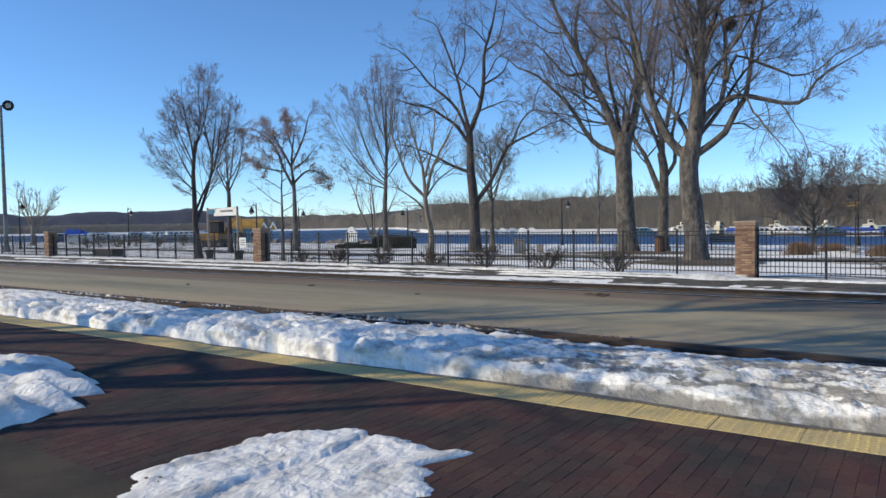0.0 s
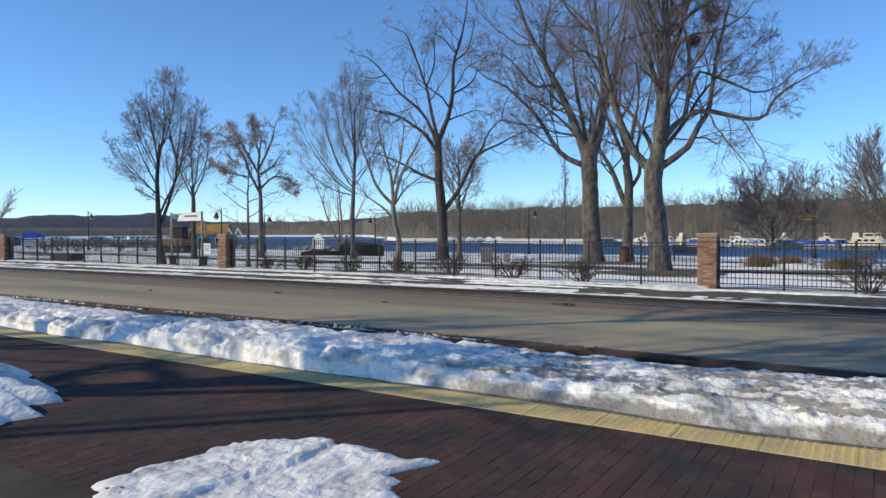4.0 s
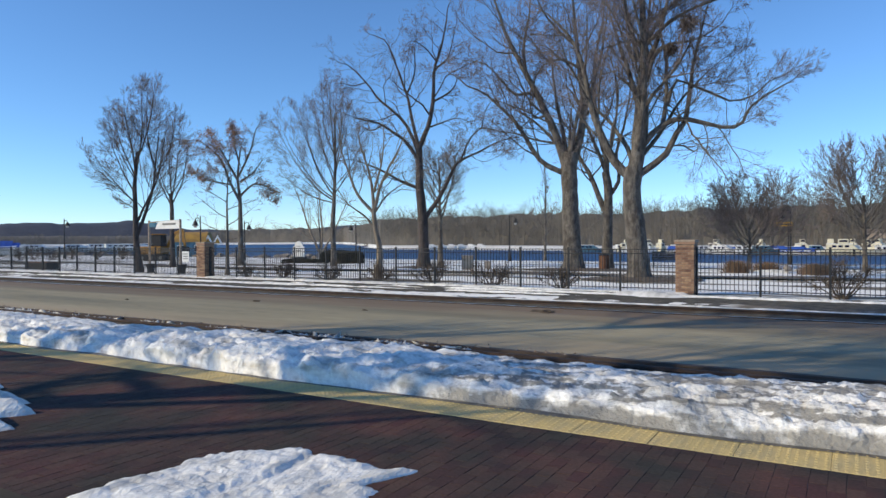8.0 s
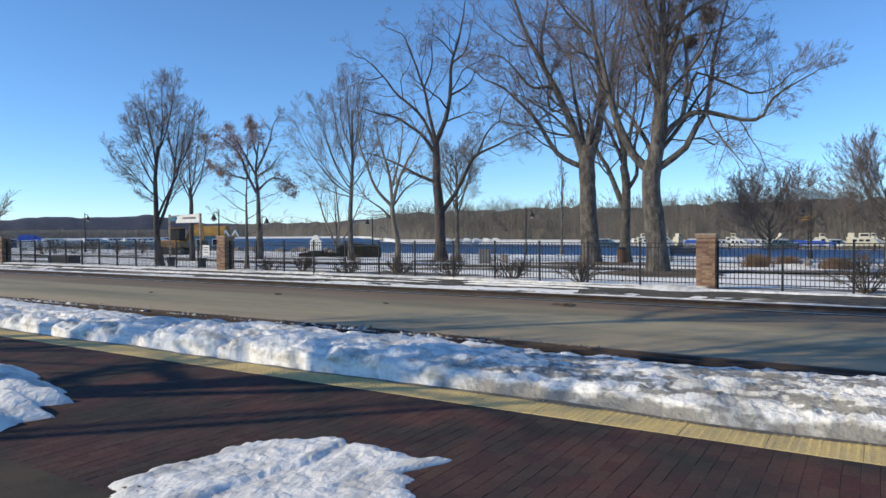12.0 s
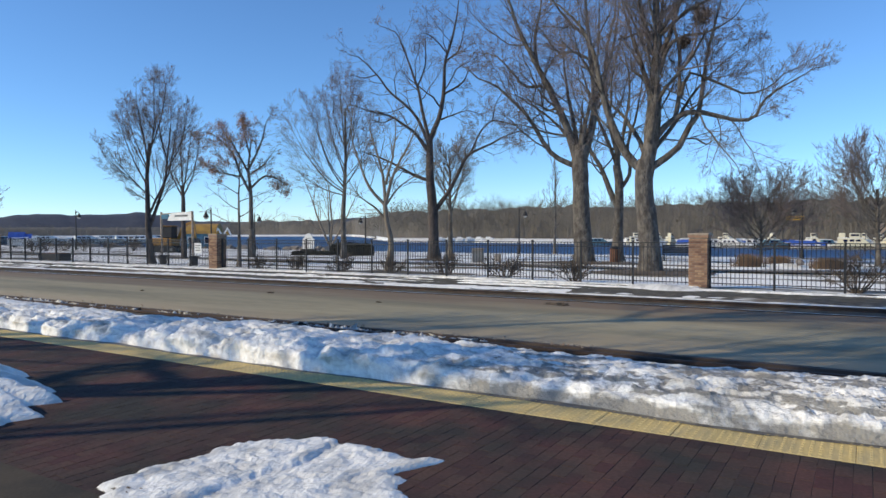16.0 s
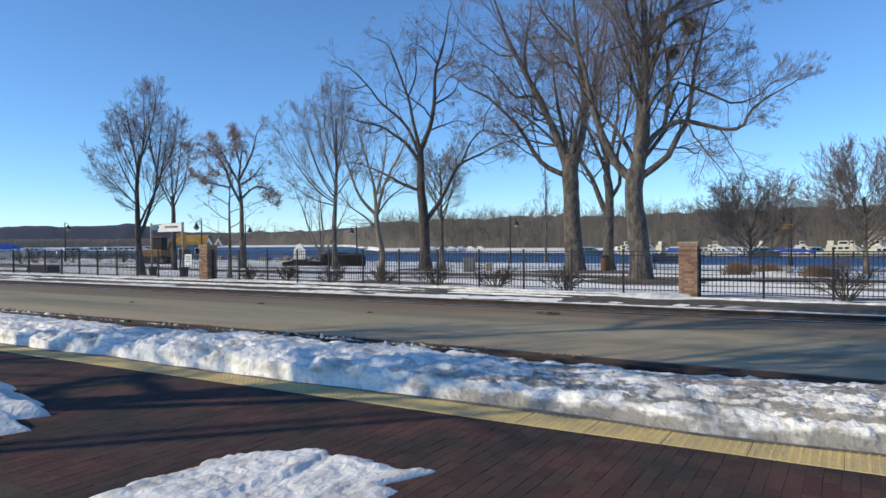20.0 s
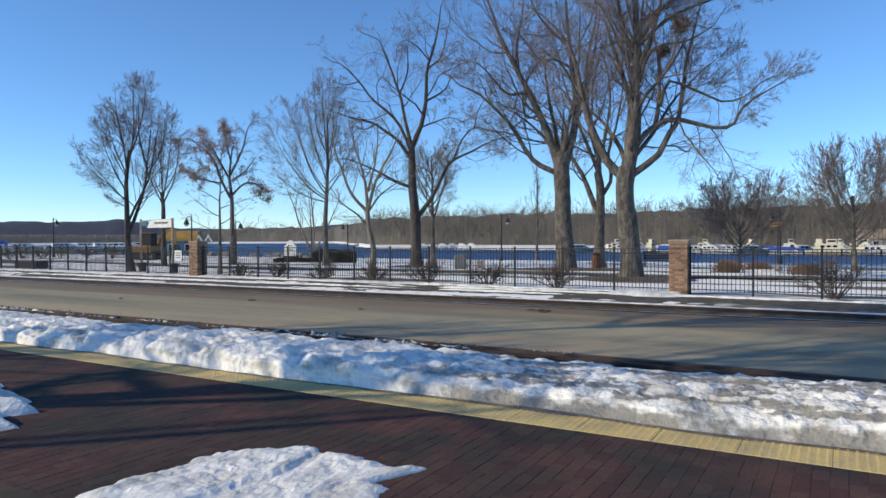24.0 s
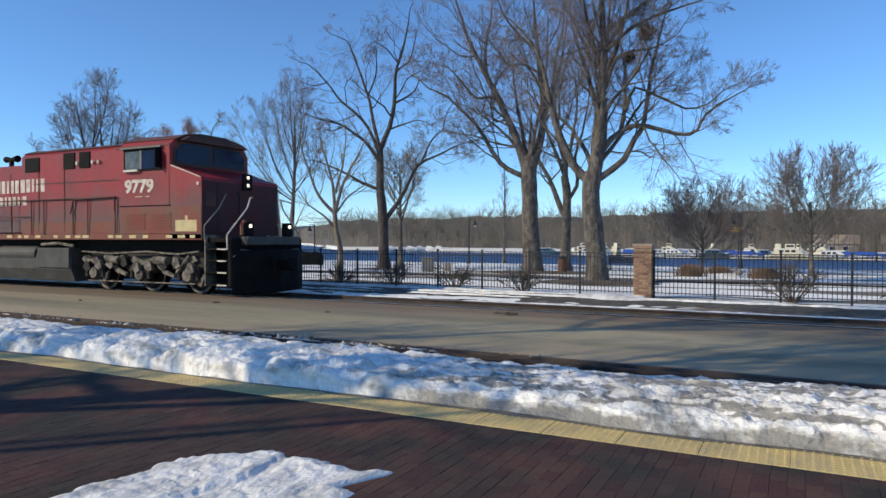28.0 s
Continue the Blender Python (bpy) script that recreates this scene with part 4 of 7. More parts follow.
# the old maples and the walnut by the fence
tree(-7.36, 27.99, 17, 0.4,
     [limb(0.31, 0, (-0.2, 4.2), (0.1, 5.8), (0.1, 7.6), (0.2, 8.8), (0.1, 10.2), (0.0, 11.9), (-0.1, 13.6)),
      limb(0.19, -4, (-0.3, 4.1), (-0.9, 4.8), (-1.5, 6.2), (-1.9, 7.5), (-2.2, 9.1), (-2.8, 10.2), (-3.7, 11.1)),
      limb(0.15, 4, (0.0, 4.2), (1.0, 4.9), (1.4, 5.7), (1.8, 6.3), (1.9, 7.2), (2.1, 8.6), (2.4, 9.9), (2.7, 11.1)),
      limb(0.13, -3, (0.2, 5.4), (0.8, 6.0), (1.5, 6.3), (2.4, 6.1), (3.4, 5.8), (3.9, 6.0), (4.1, 6.5), (4.8, 7.0), (6.2, 7.7)),
      limb(0.08, 3, (1.1, 6.9), (1.4, 7.9), (2.2, 7.6), (2.8, 7.3), (3.5, 7.0), (4.3, 7.2), (4.8, 7.7), (5.9, 8.1)),
      limb(0.1, 5, (0.9, 6.1), (1.1, 7.2), (1.1, 8.8), (0.9, 10.1), (1.0, 11.5)),
      limb(0.1, -6, (0.3, 7.9), (0.6, 8.9), (1.2, 9.3), (2.2, 9.4), (3.3, 10.0)),
      limb(0.12, 10, (0.0, 6.9), (-0.4, 8.5), (-0.8, 9.8), (-1.3, 11.6)),
      limb(0.12, -8, (0.2, 8.4), (0.8, 9.7), (1.2, 11.3), (1.4, 12.7)),
      limb(0.11, -12, (0.0, 8.7), (-0.3, 10.2), (-0.7, 12.0), (-0.8, 13.3)),
      limb(0.10, 5, (0.0, 8.8), (1.0, 10.6), (2.6, 11.8), (4.2, 12.6)), limb(0.09, -8, (0.3, 9.4), (1.6, 10.4), (3.2, 10.9), (4.8, 11.3)),
      (5.0, -6, -4, 8.0, 0.16, 16), (5.4, 14, 4, 7.5, 0.13, -14), (5.5, -22, -36, 6.0, 0.11, 22), (5.6, 26, 40, 5.4, 0.11, 18)],
     "tall old maple with a thick grey trunk and spreading bare limbs", 101, split=True, stem=[(0, 0), (-0.08, 1.4), (-0.23, 2.8), (-0.26, 3.9), (-0.16, 4.5)], thin=0.12, reach=0.93, levels=HERO, twig_r=0.0041, wander=0.13)
tree(-13.68, 37.75, 19, 0.50,
     [limb(0.17, -5, (-0.4, 5.5), (-1.4, 5.9), (-2.2, 6.7), (-3.1, 8.2), (-3.9, 9.1), (-5.0, 10.1), (-6.0, 10.6), (-6.8, 11.5)),
      limb(0.26, 0, (-0.4, 5.9), (-0.9, 7.6), (-1.5, 9.0), (-2.2, 10.5), (-3.0, 12.0), (-3.7, 13.4), (-4.2, 14.8), (-4.9, 16.8)),
      limb(0.1, 4, (-2.0, 10.0), (-2.5, 10.2), (-3.3, 10.2), (-4.2, 11.2), (-5.1, 12.1), (-6.6, 12.4)),
      limb(0.07, -6, (-0.8, 7.2), (-2.1, 7.4), (-3.2, 7.8), (-4.7, 8.1), (-5.7, 8.2)),
      limb(0.16, -2, (-0.1, 5.9), (-0.2, 7.2), (-0.1, 8.5)),
      limb(0.27, 3, (-0.1, 5.8), (0.4, 7.6), (0.6, 9.5), (0.3, 11.8), (0.1, 14.0), (-0.1, 16.8)),
      limb(0.13, 6, (0.5, 8.3), (1.0, 10.2), (1.5, 12.0), (1.8, 13.8), (1.9, 15.7)),
      limb(0.12, 10, (-2.7, 11.3), (-2.8, 13.1), (-2.5, 14.9), (-2.4, 16.8)),
      limb(0.09, -8, (0.3, 11.5), (-0.6, 12.0), (-1.5, 12.0), (-2.4, 13.2), (-3.0, 14.0)),
      limb(0.1, -12, (0.1, 12.8), (-0.9, 13.7), (-1.8, 15.0), (-2.1, 16.4)),
      limb(0.07, 8, (-1.5, 8.8), (-2.3, 8.9), (-2.4, 10.5), (-1.9, 12.3)),
      (6.2, -36, -58, 6.0, 0.12, 14), (6.0, -10, -14, 9.0, 0.15, 16), (6.2, 16, 10, 8.5, 0.13, -14)],
     "old broad maple with twin fused trunks and a broken stub", 102, split=True, stem=[(0, 0), (-0.15, 3.1), (-0.25, 5.6), (-0.18, 6.7)], thin=0.14, reach=0.93, levels=HERO, twig_r=0.0047, wander=0.13)
tree(-13.18, 42.29, 14, 0.33,
     [limb(0.2, 2, (0.0, 3.4), (-0.5, 4.7), (-1.0, 5.9), (-1.5, 6.8), (-1.8, 7.8), (-2.1, 9.6)),
      limb(0.19, 0, (0.0, 5.5), (-0.1, 6.9), (-0.5, 8.4), (-0.8, 10.5), (-0.7, 13.2), (-0.3, 15.2), (-0.2, 16.8)),
      limb(0.08, -5, (-0.1, 6.9), (-0.9, 7.3), (-1.5, 7.6), (-2.2, 7.8)),
      limb(0.13, 3, (0.2, 4.5), (0.8, 5.5), (0.6, 7.0), (1.1, 8.8), (1.4, 10.3), (1.6, 12.3)),
      (6.0, -14, -4, 7.5, 0.13, 12), (6.2, 14, 8, 7.0, 0.12, -10)],
     "forked bare maple standing behind its larger neighbours", 103, split=True, stem=[(0, 0), (0.06, 2.6), (0.11, 4.6), (-0.05, 6.0)], thin=0.3, levels=HERO, bare=0.85, twig_r=0.0045)
tree(-23.12, 36.66, 16, 0.33,
     [limb(0.162, -3, (0.1, 3.1), (1.0, 4.4), (1.8, 6.0), (2.3, 6.7), (3.4, 7.2), (4.4, 7.7), (5.4, 8.0)),
      limb(0.068, 4, (2.4, 6.8), (3.0, 8.1), (3.8, 8.8), (4.8, 8.6), (5.7, 8.3)),
      limb(0.0425, -6, (3.7, 8.7), (3.9, 9.8), (4.5, 10.6), (5.2, 11.0)),
      limb(0.119, 3, (-0.3, 5.0), (-1.4, 5.5), (-2.4, 6.1), (-3.6, 6.6), (-4.8, 7.0)),
      limb(0.128, -5, (-0.3, 6.8), (-1.1, 7.9), (-1.9, 8.5), (-2.7, 9.0), (-4.1, 9.3), (-4.9, 9.7)),
      limb(0.119, 4, (-0.3, 7.3), (-1.0, 9.0), (-1.8, 9.9), (-2.7, 10.7), (-3.5, 11.7), (-4.6, 12.8), (-5.7, 13.0)),
      limb(0.119, -3, (-0.3, 7.8), (-0.7, 9.4), (-0.9, 10.6), (-1.3, 11.8), (-1.8, 13.2), (-2.3, 14.2), (-3.6, 14.7)),
      limb(0.17, 2, (-0.2, 7.5), (0.4, 9.0), (0.7, 10.7), (0.8, 12.5), (1.2, 13.8), (1.5, 15.6), (1.6, 16.6)),
      limb(0.0595, -6, (0.5, 8.8), (1.1, 9.0), (2.2, 9.3), (3.2, 8.9)),
      limb(0.0765, 5, (0.7, 10.4), (1.5, 10.9), (2.0, 11.4), (2.4, 12.6)),
      limb(0.0595, -8, (0.9, 12.5), (1.6, 13.1), (1.9, 14.2), (2.2, 15.5)),
      limb(0.0595, 7, (-1.0, 10.8), (-0.5, 12.3), (-0.5, 13.9), (-0.3, 15.3)),
      limb(0.051, -8, (0.9, 12.9), (0.2, 13.7), (-0.6, 14.1), (-1.2, 13.5)),
      limb(0.0425, 9, (-3.5, 11.6), (-4.3, 11.4), (-5.0, 11.6), (-5.5, 11.3)),
      limb(0.0425, -9, (-2.3, 9.0), (-3.1, 8.6), (-3.6, 8.6), (-4.3, 7.7))],
     "bare walnut with a dark trunk and wide crooked limbs", 104, split=True, bark="bark_dark", stem=[(0, 0), (-0.03, 3.1), (-0.21, 5.2), (-0.22, 6.9), (-0.27, 7.8)], thin=0.42, reach=0.92, levels=WALNUT, twig_r=0.0042, wander=0.17, up=0.02)


def fuller(limbs, n, seed):
    """The given limbs and n slimmer ones of like shape that fill the crown to the front and back."""
    rng = np.random.RandomState(seed)
    out = list(limbs)
    for i in range(n):
        r, away, way = limbs[i % len(limbs)]
        k, s = rng.uniform(0.85, 1.30), rng.uniform(0.84, 0.98)
        u0, z0 = way[0]
        up = rng.uniform(0.0, 0.8)
        out.append((r * 0.7, rng.uniform(14, 40) * rng.choice((-1, 1)), tuple((u0 + (u - u0) * k, z0 + up + (z - z0) * s * (1 - up / 12)) for u, z in way)))
    return out


def vase(n, h0, h1, lean, length, r, seed):
    """Limbs of an upswept crown."""
    rng = np.random.RandomState(seed)
    out = []
    for i in range(n):
        f = i / max(1, n - 1)
        s = -1 if i % 2 else 1
        a = s * lean * (0.35 + 0.65 * rng.rand()) * (1 - 0.4 * f)
        out.append((h0 + (h1 - h0) * f, a * 1.25, a * 0.55, length * (1 - 0.45 * f) * rng.uniform(0.85, 1.1), r * (1 - 0.4 * f), rng.uniform(-lean, lean) * 0.8))
    return out


FINE = ((15, 42, 0.46, 0.34), (9, 38, 0.54, 0.5), (11, 34, 0.62, 0.55))
tree(-30.62, 36.99, 13.4, 0.19,
     fuller([limb(0.0558, 4, (0.0, 4.5), (-1.2, 5.4), (-2.5, 7.1), (-3.4, 8.9), (-4.1, 10.7)),
      limb(0.0558, -6, (0.0, 4.9), (-1.0, 6.4), (-1.7, 8.4), (-2.4, 10.3), (-2.9, 11.9)),
      limb(0.0558, 8, (0.1, 5.6), (-0.6, 7.6), (-1.1, 9.9), (-1.4, 12.0)),
      limb(0.0527, -5, (0.1, 6.0), (0.5, 8.3), (0.9, 10.7), (1.1, 12.4)),
      limb(0.0465, 6, (0.1, 5.0), (0.9, 6.2), (1.6, 7.6), (2.2, 8.9)),
      limb(0.0527, -10, (0.1, 7.2), (-0.1, 9.9), (-0.2, 11.8), (-0.0, 13.3)),
      limb(0.0496, 10, (0.1, 7.6), (-0.6, 9.5), (-0.7, 11.4), (-0.8, 12.7)),
      limb(0.0465, -3, (0.0, 4.3), (-1.4, 4.7), (-2.9, 5.7), (-4.0, 7.0)),
      limb(0.0496, 3, (0.2, 7.6), (0.6, 9.5), (0.5, 11.4), (0.7, 13.0))], 6, 5),
     "slender bare tree with a dense upswept crown", 105, stem=[(0, 0), (-0.05, 2.9), (0.07, 4.8), (0.16, 7.6), (0.14, 10.3)], thin=0.75, reach=0.77, levels=FINE, twig_r=0.0036, up=0.05)
tree(-31.54, 22.66, 10.5, 0.165,
     fuller([limb(0.095, 4, (-0.1, 1.9), (0.3, 3.2), (0.7, 4.5), (0.9, 6.2), (1.1, 8.0), (1.3, 9.5)),
      limb(0.0496, -5, (-0.1, 4.7), (-0.3, 6.5), (-0.6, 8.2), (-0.6, 10.0)),
      limb(0.0527, 8, (-0.1, 5.0), (0.2, 7.1), (0.2, 9.1), (0.1, 10.3)),
      limb(0.0434, 5, (-0.2, 4.1), (-0.8, 5.3), (-1.3, 6.7), (-1.6, 8.2)),
      limb(0.0372, -4, (-0.2, 3.6), (-0.9, 4.4), (-1.7, 5.4), (-2.2, 6.7)),
      limb(0.0434, 4, (0.7, 4.7), (1.5, 6.2), (1.8, 7.7), (1.9, 8.9)),
      limb(0.0465, -8, (-0.1, 5.6), (0.5, 7.4), (0.8, 9.2), (0.8, 10.1)),
      limb(0.0403, 9, (-0.2, 5.0), (-0.9, 7.0), (-1.1, 8.8)),
      limb(0.0279, -6, (-0.1, 3.2), (-0.7, 3.6), (-1.4, 4.2)),
      limb(0.0434, -10, (0.8, 5.3), (0.4, 6.8), (0.4, 8.6), (0.5, 10.1))], 6, 6),
     "bare linden with twin stems and an oval crown", 106, bark="bark_dark", stem=[(0, 0), (-0.16, 1.7), (-0.17, 3.2), (-0.18, 4.7), (-0.03, 6.2)], thin=0.6, reach=0.75, levels=FINE, twig_r=0.0036, up=0.05)
tree(-37.17, 29.03, 10, 0.15,
     fuller([limb(0.0527, 6, (-0.0, 3.8), (-0.5, 4.9), (-0.9, 6.2), (-1.1, 7.6)),
      limb(0.0558, -5, (-0.0, 4.1), (-0.1, 5.8), (-0.1, 7.7), (-0.0, 9.1)),
      limb(0.0527, -8, (-0.0, 4.0), (0.6, 5.3), (0.9, 6.9), (1.1, 8.6)),
      limb(0.0496, 8, (-0.0, 4.4), (0.3, 6.2), (0.5, 8.0), (0.4, 9.5))], 3, 7),
     "bare young tree with an upright forked crown", 107, bark="bark_dark", stem=[(0, 0), (-0.02, 2.5), (-0.02, 3.8), (-0.10, 4.7)], thin=0.35, reach=0.78, levels=FINE, twig_r=0.0038, up=0.08, bare=0.75)
tree(-37.34, 34.85, 10.8, 0.2,
     [limb(0.11, 3, (-0.1, 4.7), (-0.7, 5.9), (-1.2, 7.2), (-2.0, 8.2), (-3.0, 8.8), (-3.7, 8.3)),
      limb(0.06, -8, (-0.6, 5.7), (-1.6, 5.9), (-2.5, 6.1), (-3.5, 6.9)),
      limb(0.09, 8, (-0.1, 5.9), (-0.8, 7.3), (-1.5, 8.5), (-2.2, 9.4)),
      limb(0.09, -6, (-0.1, 6.3), (0.7, 8.1), (1.1, 9.7), (1.7, 10.3)),
      limb(0.09, 3, (0.0, 4.9), (1.0, 5.8), (2.0, 5.5), (2.9, 4.7)),
      limb(0.07, -9, (-0.0, 7.1), (-0.4, 8.7), (-0.7, 9.9)),
      limb(0.07, 8, (-0.0, 5.9), (1.0, 6.7), (2.1, 8.3))],
     "young oak that still holds its withered brown leaves", 108, stem=[(0, 0), (0.01, 2.6), (-0.02, 4.7), (-0.14, 6.3), (0.07, 8.3)], thin=0.80, reach=0.85, levels=FINE, twig_r=0.0042, leaf=8000, wander=0.16, up=0.0,
     leaf_limbs=lambda m, right: (m[:, 0] @ right < 0.6) | (m[:, 0, 2] < 6.2))
tree(-25.25, 22.82, 5.6, 0.09, [(1.6 + i * 0.36, (-1) ** i * (78 - i * 3), (-1) ** i * (70 - i * 3), 2.1 - i * 0.14, 0.024, (i * 53) % 60 - 30) for i in range(9)],
     "slim young tree with thin level branches", 109, trunk_h=5.4, levels=((7, 45, 0.45, 0.5), (5, 40, 0.5, 0.55)), twig_r=0.005, up=0.02)
tree(-16.86, 23.25, 6.9, 0.135,
     [limb(0.075, 3, (-0.1, 2.7), (-0.8, 3.5), (-1.2, 4.5), (-1.5, 5.5), (-1.5, 6.2)),
      limb(0.08, 5, (-0.1, 2.8), (-0.2, 3.9), (-0.5, 5.0), (-0.8, 6.1)),
      limb(0.08, -5, (-0.1, 2.8), (0.2, 4.0), (0.8, 5.2), (1.2, 6.1)),
      limb(0.05, -3, (-0.1, 2.1), (-0.5, 2.6), (-1.2, 3.1), (-1.6, 3.7)),
      limb(0.045, 6, (-0.1, 2.7), (0.4, 3.4), (1.1, 3.9), (1.7, 4.2)),
      limb(0.055, -8, (-0.1, 3.6), (0.2, 4.8), (0.3, 5.8), (0.2, 6.4))],
     "small pale-barked tree with a leaning stem", 110, stem=[(0, 0), (0.11, 1.1), (-0.06, 2.0), (-0.14, 2.8)], split=True, thin=0.35, bark="bark_pale", twig="twig_pale", levels=((8, 40, 0.5, 0.45), (6, 38, 0.5, 0.5), (5, 35, 0.55, 0.55)), twig_r=0.0048)
tree(-23.64, 39.6, 9.2, 0.19, vase(13, 3.0, 6.2, 46, 4.2, 0.06, 9), "narrow bare tree with a dense grey crown", 111, trunk_h=7.4, levels=FINE, twig_r=0.0036, up=0.05, twig="twig_pale")
tree(-45.02, 52.23, 8.4, 0.17, [(0.6, -26, -14, 7.2, 0.13, 0), (0.7, 10, 4, 7.6, 0.13, 5), (0.6, 36, 20, 6.4, 0.11, -6), (0.8, -8, -4, 6.5, 0.10, 12)],
     "pale clump of bare birch-like stems beside the hedge", 112, trunk_h=1.2, bark="bark_pale", twig="twig_pale", levels=((8, 36, 0.45, 0.45), (6, 34, 0.5, 0.5)), twig_r=0.010, up=0.05)
BUSHY = ((9, 30, 0.50, 0.5), (6, 28, 0.58, 0.5), (8, 24, 0.66, 0.6))
tree(-5.45, 46.05, 7.0, 0.10, vase(44, 0.7, 2.6, 74, 4.7, 0.026, 10), "broad low crab-apple with a dense twiggy crown", 113, trunk_h=2.6, levels=BUSHY, twig_r=0.0062, wander=0.06, up=0.01, twig="twig")
tree(0.58, 44.89, 8.6, 0.13, vase(42, 1.2, 4.0, 62, 5.2, 0.030, 12), "broad dense bare crab-apple beside the path", 114, trunk_h=4.2, levels=BUSHY, twig_r=0.0062, wander=0.06, up=0.03, twig="twig")
tree(-25.7, 62.7, 10.0, 0.14, vase(10, 2.4, 8.0, 36, 3.0, 0.05, 13), "thin young bare tree at the river's edge", 115, trunk_h=9.6, levels=((7, 38, 0.5, 0.5), (5, 34, 0.5, 0.55)), twig_r=0.010, twig="twig_pale")
tree(-94.8, 42.8, 8.5, 0.3, vase(9, 1.5, 3.5, 50, 6.0, 0.12, 14), "distant spreading bare tree on the river bank", 116, trunk_h=3.6, levels=BUSHY[:2], twig_r=0.014, bark="bark_pale", twig="twig_pale")
tree(9.5, 43.0, 8.0, 0.15, vase(36, 1.2, 3.8, 60, 5.2, 0.034, 15), "broad dense bare crab-apple farther along the lawn", 117, trunk_h=4.0, levels=BUSHY[:2], twig_r=0.010, up=0.05)
# trees of the station yard behind the platform, which shade it
YARD = ((7, 46, 0.55, 0.5), (5, 42, 0.55, 0.55), (3, 40, 0.6, 0.6))
tree(-14.2, -3.7, 16, 0.36, vase(17, 4.4, 12.0, 58, 6.4, 0.12, 21), "bare shade tree of the station yard", 121, trunk_h=13, levels=YARD, twig_r=0.010, group="yard trees")
tree(-13.4, -5.2, 14, 0.13, vase(7, 10.8, 12.8, 50, 4.2, 0.07, 22), "slim bare tree of the station yard", 122, trunk_h=13, levels=YARD, twig_r=0.009, group="yard trees")
tree(-19.0, -2.5, 14, 0.32, vase(10, 3.0, 8.0, 60, 6.4, 0.15, 23), "bare shade tree of the station yard", 123, trunk_h=10, levels=YARD, twig_r=0.008, group="yard trees")
tree(-19.5, -5.0, 20, 0.22, vase(18, 13.2, 17.6, 62, 6.0, 0.10, 24), "tall bare shade tree of the station yard", 124, trunk_h=18, levels=YARD, twig_r=0.010, group="yard trees")
tree(-17.6, -9.6, 20, 0.13, vase(26, 13.6, 17.6, 64, 5.6, 0.055, 25), "tall slim bare tree of the station yard", 125, trunk_h=18, levels=YARD, twig_r=0.009, group="yard trees")


def build_woods():
    """Leafless woods on the far banks."""
    rng = np.random.RandomState(77)
    n = 1050
    a = np.radians(np.where(rng.rand(n) < 0.75, rng.uniform(-14, 38, n), rng.uniform(38, 75, n)))
    deg = np.degrees(a)
    r = shore_r(deg) + 13 + 45 * rng.rand(n) ** 1.3
    x, y = -np.sin(a) * r, np.cos(a) * r
    h = np.interp(deg, [38, 39, 46, 52], [13.5, 14, 14, 8]) * rng.uniform(0.82, 1.06, n)
    p = np.stack([x, y, ground_z(x, y) - 0.2], -1)
    trunk, tr = grow(rng, p, np.tile([0, 0, 1.0], (n, 1)), h * 0.9, h * 0.007, 3, 0.04, 0.2, taper=0.3)
    p2, d2, l2, r2 = sprout(rng, trunk, tr, 9, 0.2, 1.0, 42, 14, 0.45, 0.5)
    b, br = grow(rng, p2, d2, l2, np.maximum(r2, 0.035), 2, 0.15, 0.1)
    p3, d3, l3, r3 = sprout(rng, b, br, 4, 0.3, 1.0, 38, 14, 0.7, 0.6)
    c, cr = grow(rng, p3, d3, l3, np.maximum(r3, 0.028), 1, 0.15, 0.08)
    v, f = join(tubes(trunk, tr, 3), tubes(b, br, 3), tubes(c, cr, 3))
    tagged(mesh_ob("far_woods", v, f, M["wood_far"]), "grey-brown leafless woods on the far river bank", "woods", kind="stuff")
    # the depth of the wood behind its edge
    for name, off, hgt, a0, a1, seed in (("woods_depth", 42, 12.0, -60, 38.5, 81), ("woods_depth", 50, 12.0, 37.5, 80, 82)):
        m = 2400
        aa = np.radians(np.linspace(a0, a1, m))
        rr = shore_r(np.degrees(aa)) + off
        hh = np.interp(np.degrees(aa), [46, 52], [1.0, 0.55]) * hgt * 0.92 * (0.88 + 0.24 * fractal(np.arange(m) * 0.035, np.zeros(m), 4, seed))
        rows = []
        for k, q in enumerate((-0.25, 0.5, 0.80, 0.90, 1.0)):
            jag = hh * q * (1 + (0, 0, 0, 0, 0.012)[k] * rng.normal(0, 1, m))
            rows.append(np.stack([-np.sin(aa) * (rr + k * 4), np.cos(aa) * (rr + k * 4), jag - 1.2], -1))
        tagged(mesh_ob(name, np.stack(rows, 1).reshape(-1, 3), grid_faces(m, 5), M["wood_far"], smooth=True), "dense leafless wood behind its edge trees", "woods", kind="stuff")


build_woods()

# ---- the park ----
def gz(x, y):
    return float(ground_z(x, y))


def polar(ang, r):
    a = radians(ang)
    return -math.sin(a) * r, math.cos(a) * r


def park_path():
    xs, v = np.linspace(-75, 45, 300), np.linspace(0, 1, 5)
    mid = 31.0 + 1.2 * np.sin(xs * 0.09 + 1) + 0.5 * np.sin(xs * 0.23)
    X = np.repeat(xs[:, None], 5, 1)
    Y = mid[:, None] + (v[None, :] - 0.5) * (1.9 + 0.5 * (fractal(X * 0.5, X * 0 + 3, 3, 91) - 0.5))
    Z = ground_z(X, Y) + 0.065
    ob = mesh_ob("path", np.stack([X, Y, Z], -1).reshape(-1, 3), grid_faces(len(xs), 5), M["path"], smooth=True)
    tagged(ob, "wet brown footpath through the snowy park", "path", kind="structure")


park_path()


